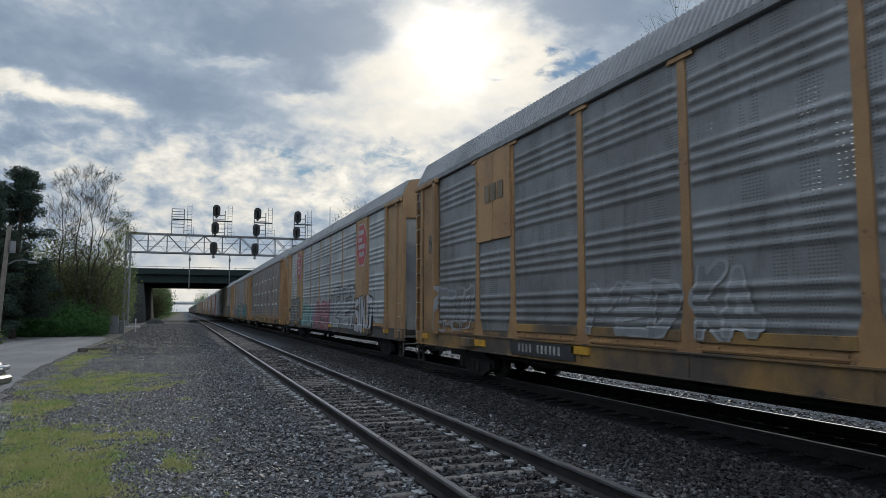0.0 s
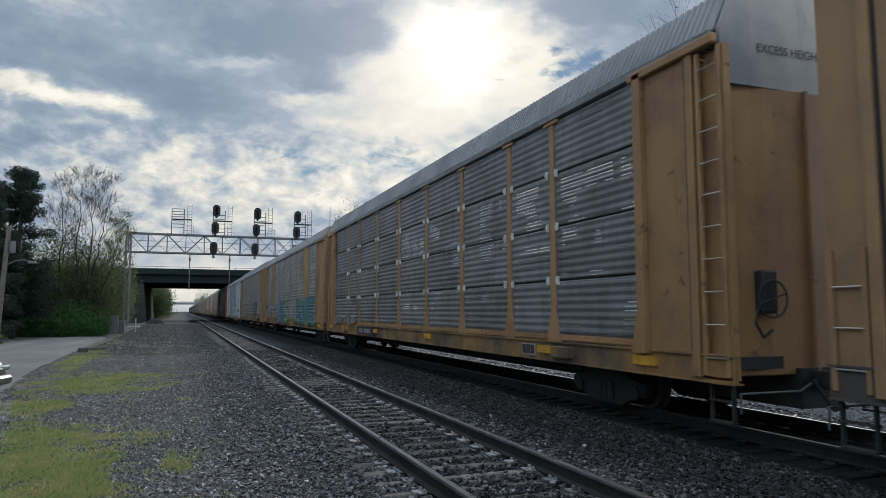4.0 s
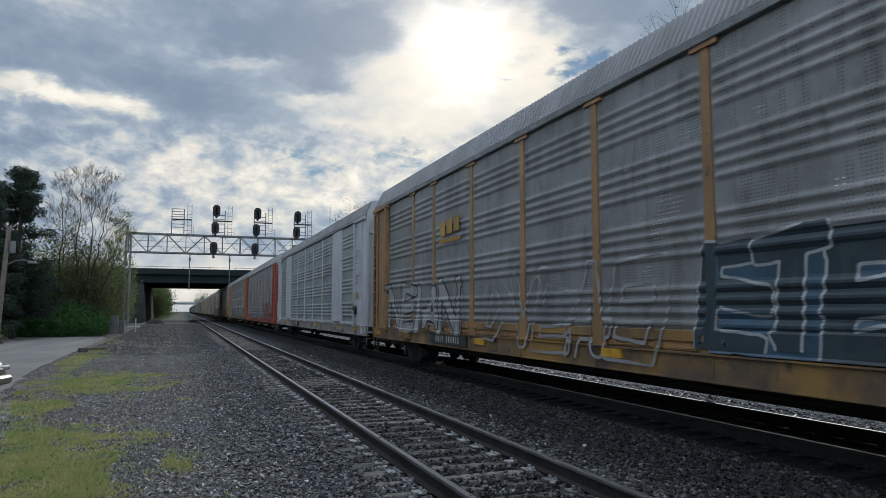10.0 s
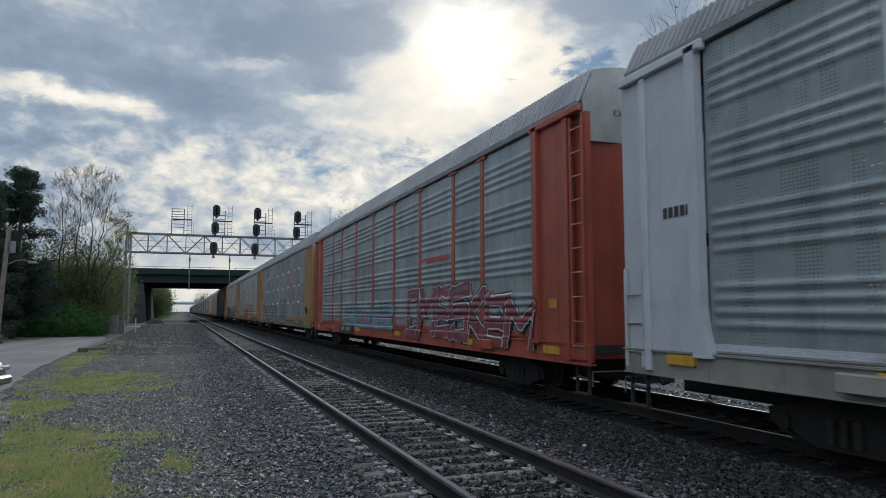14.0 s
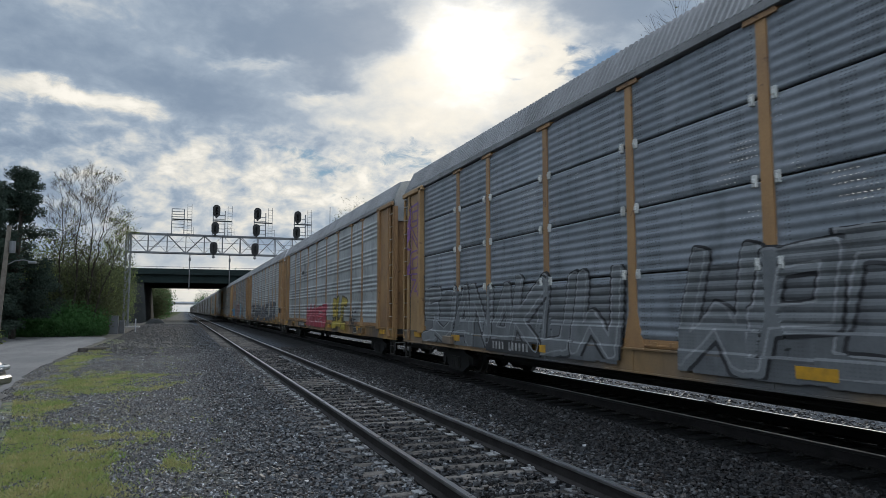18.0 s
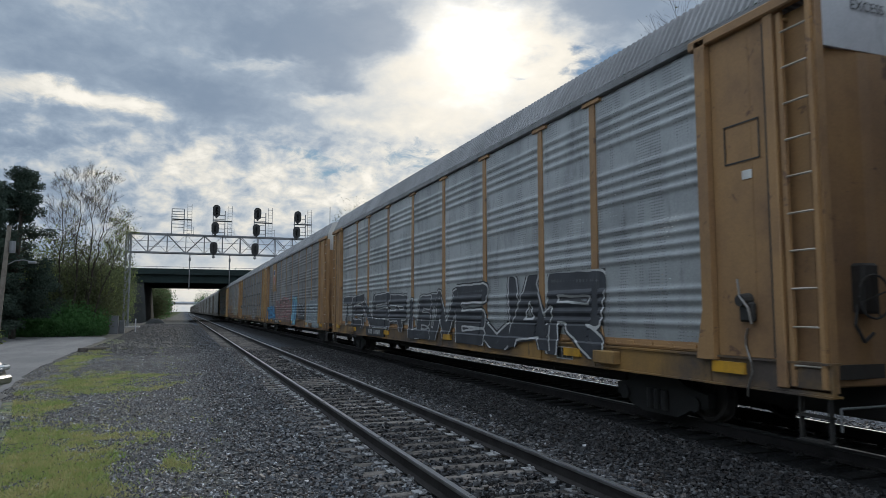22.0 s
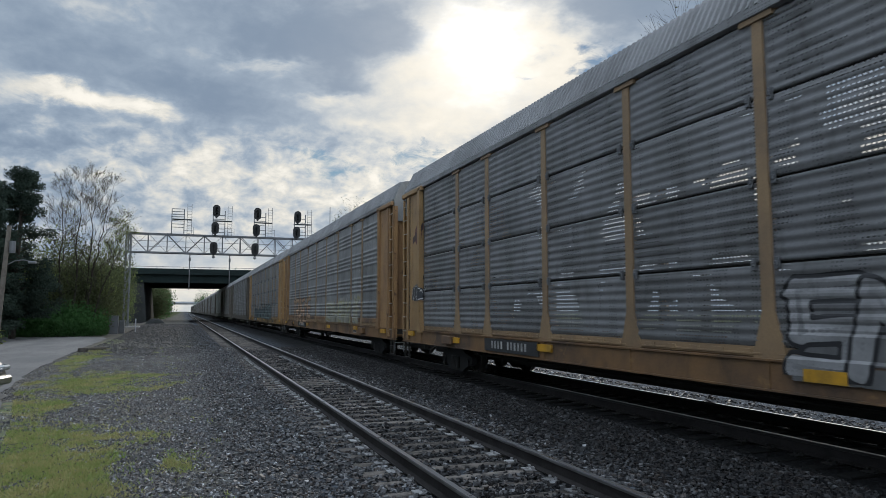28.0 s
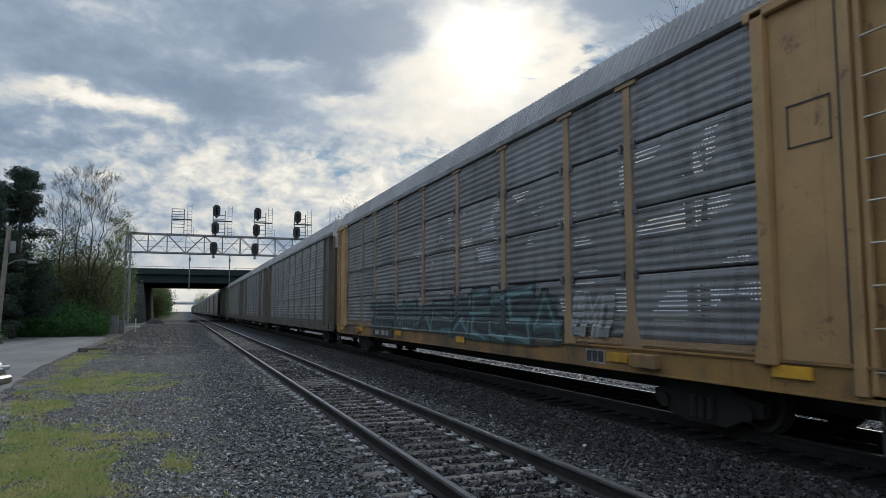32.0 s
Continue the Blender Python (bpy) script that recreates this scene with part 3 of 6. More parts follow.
# ---- freight cars ----
PITCH = 29.40                    # from car to car
HALF = 14.1                      # half a car body
Z_SILL, Z_PANEL, Z_TOP = 1.27, 1.40, 5.76
BAYS = (2.9, 2.0, 2.9, 2.9, 2.9, 2.9, 2.9, 2.0, 2.9)
POSTS = [-HALF + 1.95]
for b in BAYS:
    POSTS.append(POSTS[-1] + b)


def relief(z, kind):
    """How far the pressed ribs of a side panel stand out at the height z."""
    if kind == "two":
        k = (z - 1.60) % 1.04
        if k < 0.70 and 1.60 < z < 5.72:
            return 0.040 * (0.5 - 0.5 * math.cos(2 * math.pi * k / 0.175)) ** 1.4
        return 0.0
    k = (z - 1.43) % 0.145
    return 0.026 * (0.5 - 0.5 * math.cos(2 * math.pi * k / 0.145))


def panel_mesh(w, z0, z1, kind):
    """A pressed panel, w wide, its foot at z = 0, facing -x."""
    bm = bmesh.new()
    n = max(2, int((z1 - z0) / 0.0292))
    rows = []
    for i in range(n + 1):
        z = z0 + (z1 - z0) * i / n
        d = -relief(z, kind) if 0 < i < n else 0.0
        # the ribs run out before the posts
        rows.append([bm.verts.new((d * k, y, z - z0)) for y, k in ((-w / 2, 0), (-w / 2 + 0.06, 0), (-w / 2 + 0.15, 1), (w / 2 - 0.15, 1), (w / 2 - 0.06, 0), (w / 2, 0))])
    for a, b in zip(rows, rows[1:]):
        for i in range(5):
            bm.faces.new((a[i], a[i + 1], b[i + 1], b[i])).smooth = True
    # edges turned back to give the sheet its thickness
    back = [[bm.verts.new((0.04, y, 0.0 if r == 0 else z1 - z0)) for y in (-w / 2, w / 2)] for r in (0, 1)]
    bm.faces.new((*rows[0][::-1], back[0][0], back[0][1]))
    bm.faces.new((*rows[-1], back[1][1], back[1][0]))
    return bm


def ledge_mesh(w):
    """The angle on which a side panel stands, with short slots along it."""
    bm = boxes((-0.035, -w / 2 + 0.1, -0.075, 0.0, w / 2 - 0.1, -0.052), (-0.012, -w / 2 + 0.06, -0.10, 0.0, w / 2 - 0.06, 0.028))
    k = 0
    while 0.35 + 0.5 * k < w - 0.3:
        box(bm, -0.03, -w / 2 + 0.25 + 0.5 * k, -0.052, -0.012, -w / 2 + 0.45 + 0.5 * k, -0.008)
        k += 1
    return bm


def post_mesh():
    """A side post: a channel that flares at its foot."""
    h = Z_TOP
    out = [(-0.30, 1.22), (0.30, 1.22), (0.105, 1.87), (0.085, h), (-0.085, h), (-0.105, 1.87)]
    return prism(out, -0.108, 0.0)


def narrow_post_mesh():
    return prism([(-0.10, 1.27), (0.10, 1.27), (0.07, Z_TOP), (-0.07, Z_TOP)], -0.106, 0.0)


def cap_mesh():
    return prism([(-0.29, -0.055), (0.29, -0.055), (0.27, 0.04), (-0.27, 0.04)], -0.135, 0.0)


TALL = ((-SIDE - 0.02, 5.88), (-1.24, 6.51), (-0.7, 6.61), (0.7, 6.61), (1.24, 6.51), (SIDE + 0.02, 5.88))
ROUND = ((-SIDE - 0.02, 5.88), (-1.27, 6.40), (-0.7, 6.50), (0.7, 6.50), (1.27, 6.40), (SIDE + 0.02, 5.88))


def roof_mesh(sec):
    """Cross-ribbed roof sheet over chamfered shoulders."""
    nrm = ((-0.9, 0.43), (-0.5, 0.85), (-0.1, 1), (0.1, 1), (0.5, 0.85), (0.9, 0.43))
    prof = ((0.0, 0.0), (0.04, 0.0), (0.058, 0.046), (0.108, 0.046), (0.126, 0.0))
    verts, faces, n = [], [], 0
    y = -HALF + 0.18
    rows = []
    while y < HALF - 0.32:
        for dy, d in prof:
            rows.append((y + dy, d))
        y += 0.145
    for yy, d in rows:
        verts += [(x + nx * d, yy, z + nz * d) for (x, z), (nx, nz) in zip(sec, nrm)]
    w = len(sec)
    for j in range(len(rows) - 1):
        faces += [(j * w + i, j * w + i + 1, (j + 1) * w + i + 1, (j + 1) * w + i) for i in range(w - 1)]
    faces += [tuple(range(w - 1, -1, -1)), tuple((len(rows) - 1) * w + i for i in range(w))]
    me = bpy.data.meshes.new("roof")
    me.from_pydata(verts, [], faces)
    bm = bmesh.new()
    bm.from_mesh(me)
    bpy.data.meshes.remove(me)
    return bm


def sill_mesh():
    bm = boxes((-0.02, -HALF, 0.90, 0.06, HALF, Z_SILL), bevel=0.008)
    box(bm, -0.06, -HALF, Z_SILL - 0.015, 0.14, HALF, Z_SILL + 0.012)
    box(bm, -0.05, -HALF, 0.88, 0.14, HALF, 0.905)
    box(bm, 0.034, -HALF + 1.9, Z_SILL, 0.06, HALF - 1.9, Z_PANEL + 0.03)
    for y in POSTS:
        box(bm, -0.035, y - 0.02, 0.905, 0.0, y + 0.02, Z_SILL - 0.015)
    return bm


def rail_top_mesh():
    bm = boxes((-0.055, -HALF + 0.2, Z_TOP, 0.05, HALF - 0.2, Z_TOP + 0.135), bevel=0.01)
    return bm


def deck_mesh():
    bm = boxes((-1.4, -HALF + 0.1, 1.08, 1.4, HALF - 0.1, 1.25), (-0.35, -HALF, 0.52, 0.35, HALF, 1.08))
    for y in np.linspace(-9, 9, 10):
        box(bm, -1.4, y - 0.06, 0.86, 1.4, y + 0.06, 1.08)
    # inner decks for the motor vehicles
    box(bm, -1.3, -HALF + 0.8, 2.95, 1.3, HALF - 0.8, 3.02)
    return bm


def board_mesh(w, z0, z1):
    """A flat sheet with turned edges and one raised joint."""
    e = w / 2
    out = [(-e, 0.0), (-e, -0.072), (0.06 - e, -0.072), (0.06 - e, -0.055), (-0.016, -0.055), (-0.016, -0.066), (0.016, -0.066), (0.016, -0.055), (e - 0.06, -0.055), (e - 0.06, -0.072), (e, -0.072), (e, 0.0)]
    bm = bmesh.new()
    lo, hi = [[bm.verts.new((x, y, z)) for y, x in out] for z in (0.0, z1 - z0)]
    bm.faces.new(lo)
    bm.faces.new(hi[::-1])
    for i in range(len(out)):
        j = (i + 1) % len(out)
        bm.faces.new((lo[j], lo[i], hi[i], hi[j]))
    bmesh.ops.recalc_face_normals(bm, faces=bm.faces)
    return bm


def end_panel_mesh():
    """The flat sheet between the last post and the ladder, at the rear end."""
    bm = boxes((-0.03, HALF - 1.75, Z_SILL + 0.013, 0.02, HALF - 0.70, Z_TOP), bevel=0.006)
    box(bm, -0.034, HALF - 1.05, Z_SILL + 0.2, -0.028, HALF - 1.035, Z_TOP - 0.1)
    return bm


def ladder_pan_mesh():
    """The recessed sheet behind an end ladder, with turned edges."""
    bm = boxes((0.09, HALF - 0.60, 0.97, 0.12, HALF - 0.04, Z_TOP - 0.12))
    box(bm, -0.02, HALF - 0.60, 0.94, 0.12, HALF - 0.02, 0.97)
    box(bm, 0.0, HALF - 0.045, 0.97, 0.12, HALF - 0.02, Z_TOP - 0.12)
    return bm


def end_sheet_mesh():
    """The outer flat sheet of an end without a tall ladder."""
    bm = boxes((-0.015, HALF - 0.60, 0.97, 0.03, HALF - 0.16, Z_TOP), bevel=0.006)
    box(bm, 0.0, HALF - 0.16, 0.97, 0.10, HALF - 0.03, Z_TOP - 0.02)
    return bm


def end_post_mesh():
    return prism([(-0.24, Z_SILL - 0.05), (0.10, Z_SILL - 0.05), (0.10, Z_TOP), (-0.10, Z_TOP), (-0.10, 1.9)], -0.12, 0.02)


def corner_post_mesh():
    return boxes((-0.08, -0.06, 0.95, 0.14, 0.085, Z_TOP - 0.02), bevel=0.012)


def end_beam_mesh():
    return boxes((-0.12, HALF - 2.1, Z_TOP - 0.10, 0.0, HALF - 0.1, Z_TOP + 0.05), bevel=0.02)


def end_door_mesh():
    """Two bowed leaves across the end of the car."""
    bm = bmesh.new()
    n = 16
    rows = []
    for z in (0.98, 1.0, 5.10):
        rows.append([bm.verts.new((-1.50 + 3.0 * i / n, 0.12 * math.cos((i / n - 0.5) * math.pi) + (0.03 if z == 0.98 else 0) * -1 + (0.014 if i % 4 == 0 else 0), z)) for i in range(n + 1)])
    for a, b in zip(rows, rows[1:]):
        for i in range(n):
            bm.faces.new((a[i + 1], a[i], b[i], b[i + 1]))
    box(bm, -0.03, 0.15, 1.0, 0.03, 0.20, 5.1)
    box(bm, -0.62, 0.06, 2.42, -0.38, 0.135, 2.45)
    for z in (1.75, 4.2):
        box(bm, -1.46, 0.02, z, -1.30, 0.07, z + 0.14)
        box(bm, 1.30, 0.02, z, 1.46, 0.07, z + 0.14)
    return bm


def gable_mesh(sec):
    out = [(-1.50, 5.10), (1.50, 5.10), (1.50, 5.90)] + [(x, z) for x, z in sec[-2:0:-1]] + [(-1.50, 5.90)]
    bm = prism(out, 0.0, 0.06)
    bmesh.ops.rotate(bm, verts=bm.verts, cent=(0, 0, 0), matrix=Matrix.Rotation(radians(90), 3, "Z"))
    return bm


def ladder_mesh(h):
    bm = boxes((-0.03, -0.25, 0, 0.03, -0.18, h), (-0.03, 0.18, 0, 0.03, 0.25, h), bevel=0.006)
    for z in (0.1, h - 0.1):
        for y in (-0.195, 0.195):
            box(bm, 0.0, y - 0.02, z, 0.12, y + 0.02, z + 0.03)
    return bm


def rung_mesh():
    return tube(bmesh.new(), (0, -0.19, 0), (0, 0.19, 0), 0.014, sides=6)


def truck_mesh():
    bm = bmesh.new()
    for s in (-1, 1):
        x = s * 1.0
        out = [(-1.15, 0.42), (-0.80, 0.36), (-0.45, 0.20), (0.45, 0.20), (0.80, 0.36), (1.15, 0.42), (1.15, 0.62), (0.70, 0.70), (0.35, 0.86), (-0.35, 0.86), (-0.70, 0.70), (-1.15, 0.62)]
        p = prism(out, x - 0.07, x + 0.07)
        tmp = bpy.data.meshes.new("t")
        p.to_mesh(tmp)
        p.free()
        bm.from_mesh(tmp)
        bpy.data.meshes.remove(tmp)
        for y in (-0.89, 0.89):
            tube(bm, (x - 0.10, y, 0.46), (x + 0.12 * s + 0.0, y, 0.46), 0.12, sides=10)
        for y in (-0.18, 0.0, 0.18):
            tube(bm, (x + 0.09 * s, y, 0.28), (x + 0.09 * s, y, 0.60), 0.07, sides=8)
    box(bm, -1.05, -0.25, 0.58, 1.05, 0.25, 0.84)
    return bm


def wheelset_mesh():
    bm = bmesh.new()
    tube(bm, (-0.95, 0, 0), (0.95, 0, 0), 0.08, sides=10)
    for s in (-1, 1):
        ring = ((0.68, 0.455), (0.715, 0.445), (0.725, 0.425), (0.84, 0.415), (0.84, 0.36), (0.80, 0.33), (0.78, 0.14), (0.86, 0.12), (0.86, 0.0))
        sides = 24
        prev = None
        for x, r in ring:
            cur = [bm.verts.new((s * x, r * math.cos(2 * math.pi * i / sides), r * math.sin(2 * math.pi * i / sides))) for i in range(sides)]
            if prev:
                for i in range(sides):
                    j = (i + 1) % sides
                    if r > 0 or True:
                        bm.faces.new((prev[i], prev[j], cur[j], cur[i]))
            prev = cur
    return bm


def coupler_mesh():
    bm = boxes((-0.12, -0.3, 0.80, 0.12, 0.56, 1.05), (-0.20, 0.28, 0.76, 0.20, 0.565, 1.10), bevel=0.02)
    tube(bm, (0.35, 0.1, 0.95), (0.22, 0.30, 0.55), 0.03)
    tube(bm, (0.22, 0.30, 0.55), (0.18, 0.48, 0.62), 0.03)
    return bm


def step_mesh():
    bm = boxes((-0.03, -0.22, 0.35, 0.03, -0.19, 0.95), (-0.03, 0.19, 0.35, 0.03, 0.22, 0.95), (-0.06, -0.22, 0.35, 0.06, 0.22, 0.38), (-0.06, -0.22, 0.64, 0.06, 0.22, 0.66))
    return bm


def gear_mesh():
    """Brake cylinder, reservoir, pipes and straps under the frame."""
    bm = bmesh.new()
    tube(bm, (-0.75, -1.2, 0.82), (-0.75, 0.4, 0.82), 0.2, sides=10)
    tube(bm, (-0.8, 2.0, 0.80), (-0.8, 2.7, 0.80), 0.17, sides=10)
    tube(bm, (-1.1, -9.0, 0.74), (-1.1, 9.0, 0.74), 0.025)
    for y in (-7.0, -4.0, 4.2, 7.3):
        box(bm, -1.12, y, 0.66, -1.08, y + 0.06, 0.9)
    return bm


WHEELSETS = []
PINHOLED = ("zinc", "zinc_mid", "zinc_pin", "zinc_green", "zinc_dark", "zinc_blue")


def freight_car(label, posts, panels, kind, boards=None, end=None, sill=None, detail=True, narrow=False, marks=True, seed=0, gable=None, ladders=(1, -1), clips="stencil", tall=True, door=None, near_gap=True, kick=False):
    """One closed car for motor vehicles: sill, posts, pressed panels, ribbed roof, end doors, ladders, trucks."""
    rng = random.Random(seed)
    car = thing("freight_car", label, "freight car", (TRAIN_X, 0, 0), "cars of the freight train")
    posts_m, end_m, sill_m = M[posts], M[end or ("yellow_end" if posts == "yellow" else posts)], M[sill or ("sill" if posts in ("yellow", "tan") else posts)]
    boards = boards or {}
    sec = TALL if tall else ROUND
    part("roof", shared(("roof", tall), lambda: roof_mesh(sec), M["roof"]), None, car, "ribbed galvanised roof")
    part("deck", shared("deck", deck_mesh, M["black"]), None, car)
    part("under_gear", shared("under_gear", gear_mesh, M["black"]), None, car)
    for s in (-1, 1):
        turn = 0 if s < 0 else 180
        near = s < 0
        base = pose(s * SIDE, 0, 0, 0, 0, turn)
        part("side_sill", shared("side_sill", sill_mesh, sill_m), None, car, at=base)
        # dark sheet colour on the eave rail stands for the shadow line below the roof
        part("eave_rail", shared("eave_rail", rail_top_mesh, M["zinc_dark"]), None, car, at=base)
        f = 1 if near else -1
        for y in POSTS[1:-1]:
            part("post", shared("narrow_post" if narrow else "post", narrow_post_mesh if narrow else post_mesh, posts_m), None, car, at=pose(s * (SIDE - 0.11), y * f * f, 0, 0, 0, turn))
            if near and detail and not narrow and posts != "white":
                part("post_cap", shared("post_cap", cap_mesh, posts_m), None, car, at=pose(s * (SIDE - 0.11), y, Z_TOP - 0.02, 0, 0, turn))
        for i, (a, b) in enumerate(zip(POSTS, POSTS[1:])):
            y, w = (a + b) / 2, b - a - 0.10
            x = s * (SIDE - 0.03)
            if i in boards:
                low, mat = boards[i]
                part("board", shared(("board", w, low), lambda: board_mesh(w + 0.06, low, Z_TOP), M[mat]), None, car, "flat painted sheet", pose(x, y, low, 0, 0, turn))
                if low > Z_PANEL + 0.1:
                    part("side_panel", shared(("side_panel", w, kind, low), lambda: panel_mesh(w, Z_PANEL, low - 0.01, kind), M[panels]), None, car, at=pose(x, y, Z_PANEL, 0, 0, turn))
                continue
            if near and detail:
                part("foot_ledge", shared(("foot_ledge", w), lambda: ledge_mesh(w), posts_m), None, car, at=pose(x, y, Z_PANEL, 0, 0, turn))
            if near and kick:
                part("kick_strip", shared(("kick_strip", w), lambda: boxes((-0.05, -w / 2 + 0.12, 0.035, -0.005, w / 2 - 0.12, 0.20), bevel=0.006), sill_m), None, car, "painted strip along the panel's foot", pose(x, y, Z_PANEL, 0, 0, turn))
            if kind == "two" or not near:
                part("side_panel", shared(("side_panel", w, kind), lambda: panel_mesh(w, Z_PANEL, Z_TOP - 0.02, kind), M["zinc_open" if panels == "zinc_slot" or (panels in PINHOLED and not near) else panels]), None, car, at=pose(x, y, Z_PANEL, 0, 0, turn))
            else:
                for r in range(4):
                    h = (Z_TOP - 0.02 - Z_PANEL) / 4
                    part("side_panel", shared(("side_panel", w, "three", r), lambda: panel_mesh(w, Z_PANEL + h * r + 0.018, Z_PANEL + h * (r + 1) - 0.012, "three"), M[panels]), None, car,
                         at=pose(x + rng.uniform(-0.006, 0.006), y, Z_PANEL + h * r + 0.018, 0, 0, turn))
    # unseen bars added behind the panel seams to keep daylight out
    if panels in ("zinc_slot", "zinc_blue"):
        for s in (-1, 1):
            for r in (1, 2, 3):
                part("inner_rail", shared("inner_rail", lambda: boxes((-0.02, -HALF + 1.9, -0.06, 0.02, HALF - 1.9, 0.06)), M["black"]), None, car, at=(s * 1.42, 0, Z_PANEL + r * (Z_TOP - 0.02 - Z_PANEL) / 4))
    # unseen black sheets added behind the panels stand for the dark interior
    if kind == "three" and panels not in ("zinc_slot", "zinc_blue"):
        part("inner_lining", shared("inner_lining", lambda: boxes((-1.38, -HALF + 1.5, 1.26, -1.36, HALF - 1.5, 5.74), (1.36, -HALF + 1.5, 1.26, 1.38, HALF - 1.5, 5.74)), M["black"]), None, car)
    for e in (-1, 1):
        for s in (-1, 1):
            at = pose(s * SIDE, 0, 0, 0, 0, 0 if s < 0 else 180)
            flip = at if e * -s > 0 else at @ Matrix.Diagonal((1, -1, 1, 1))
            part("end_panel", shared("end_panel", end_panel_mesh, end_m), None, car, at=flip)
            part("end_post", shared("end_post", end_post_mesh, end_m), None, car, at=flip @ Matrix.Translation((0.0, HALF - 1.86, 0)))
            part("corner_post", shared("corner_post", corner_post_mesh, end_m), None, car, at=flip @ Matrix.Translation((0.0, HALF - 0.68, 0)))
            part("end_beam", shared("end_beam", end_beam_mesh, end_m), None, car, at=flip)
            if e in ladders:
                part("ladder_pan", shared("ladder_pan", ladder_pan_mesh, end_m), None, car, at=flip)
            else:
                part("end_sheet", shared("end_sheet", end_sheet_mesh, end_m), None, car, at=flip)
            # black strip laid on the sheet, for the shade in the gap
            if near_gap and s < 0:
                part("end_slot", shared("end_slot", lambda: boxes((-0.034, HALF - 0.80, 1.30, -0.028, HALF - 0.745, Z_TOP - 0.15)), M["black"]), None, car, "black strip standing for the shaded slot beside the ladder", flip)
        turn = 180 if e < 0 else 0
        part("end_door", shared("end_door", end_door_mesh, M[door] if door else end_m), None, car, at=pose(0, e * (HALF - 0.20), 0, 0, 0, turn))
        # the default grey puts the shade on white gables into their colour
        part("gable", shared(("gable", tall), lambda: gable_mesh(sec), M[gable or "door_pale"]), None, car, "upper end sheet", pose(0, e * (HALF - 0.15), 0, 0, 0, turn))
        part("coupler", shared("coupler", coupler_mesh, M["black"]), None, car, at=pose(0, e * (HALF + 0.08), 0, 0, 0, turn))
        truck = part("truck", shared("truck", truck_mesh, M["near_black"]), None, car, "black cast steel truck", (0, e * 10.4, 0))
        for w in (-0.89, 0.89):
            ws = part("wheelset", shared("wheelset", wheelset_mesh, M["black"]), None, truck, at=(0, w, 0.194 + 0.415))
            WHEELSETS.append((ws, w))
        if detail:
            for s in (-1, 1):
                full = e in ladders
                h = 4.65 if full else 1.6
                lad = part("ladder", shared(("ladder", h), lambda: ladder_mesh(h), end_m), None, car, at=pose(s * (SIDE + 0.02), e * (HALF - 0.30), 0.98, 0, 0, 0 if s < 0 else 180))
                if s < 0:
                    for k in range(int(h / 0.46)):
                        part("rung", shared("rung", rung_mesh, M["rung"]), None, lad, at=(-0.02, 0, 0.25 + 0.46 * k))
                part("step", shared("step", step_mesh, M["black"]), None, car, at=pose(s * (SIDE - 0.05), e * (HALF - 0.3), 0, 0, 0, 0))
    if detail:
        if kind == "three":
            step = (Z_TOP - 0.02 - Z_PANEL) / 4
            for y in POSTS[1:-1]:
                for k in (1, 2, 3):
                    for d in (-0.19, 0.19):
                        part("panel_clip", shared("panel_clip", lambda: boxes((-0.03, -0.035, -0.08, 0.02, 0.035, 0.08), (-0.05, -0.02, -0.03, 0.0, 0.02, 0.03), bevel=0.005), M[clips]), None, car, at=(-SIDE - 0.0, y + d, Z_PANEL + step * k))
        for y in (-9.7, 9.7):
            part("jacking_pad", shared("jacking_pad", lambda: boxes((-0.16, -0.32, 0.98, 0.02, 0.32, 1.20), bevel=0.015), sill_m), None, car, at=(-SIDE, y, 0))
        data = part("data_plate", shared("data_plate", lambda: boxes((-0.004, -0.30, 0, 0.004, 0.30, 0.24)), M["stencil_dim"]), None, car, "small black and white data stencil", (-SIDE - 0.024, -8.2, 0.96))
        for k in (-1, 0, 1):
            part("data_bar", shared("data_bar", lambda: boxes((-0.003, -0.08, 0, 0.003, 0.08, 0.19)), M["ink"]), None, data, at=(-0.006, 0.185 * k, 0.025))
        for e in (-1, 1):
            bm = bmesh.new()
            tube(bm, (-1.50, 0, 0.78), (-0.45, 0, 0.78), 0.016)
            tube(bm, (-1.50, 0, 0.78), (-1.50, 0.0, 0.52), 0.016)
            tube(bm, (-0.45, 0, 0.78), (-0.15, 0, 0.92), 0.016)
            part("uncoupling_lever", MESHES.setdefault("lever", finish("uncoupling_lever", bm, M["galv"])), None, car, at=(0, e * (HALF + 0.06), 0))
        x = -SIDE - 0.066
        for y in (-12.6, -8.6, -2.2, 4.2, 9.4, 12.9):
            y += rng.uniform(-0.5, 0.5)
            part("reflector", shared("reflector", lambda: boxes((-0.004, -0.29, 0, 0.05, 0.29, 0.15)), M["marking"]), None, car, "yellow reflector", (x, y, rng.uniform(1.02, 1.10)))
        # dark number board with unreadable characters
        if marks:
            y = 4.5 if not tall else 5.9
            plate = part("number_board", shared("number_board", lambda: boxes((-0.004, -1.35, 0, 0.05, 1.35, 0.29)), M["ink"]), None, car, "black number board", (x, y, 0.94))
            for k in range(11):
                if k == 4:
                    continue
                part("character_bar", shared("character_bar", lambda: boxes((-0.003, -0.038, 0, 0.003, 0.038, 0.17)), M["stencil_dim"]), None, plate, at=(-0.006, 0.90 - 0.17 * k, 0.07))
    return car


CARS = []
TAN_BOTH = {1: (Z_PANEL, "tan"), 7: (Z_PANEL, "tan")}
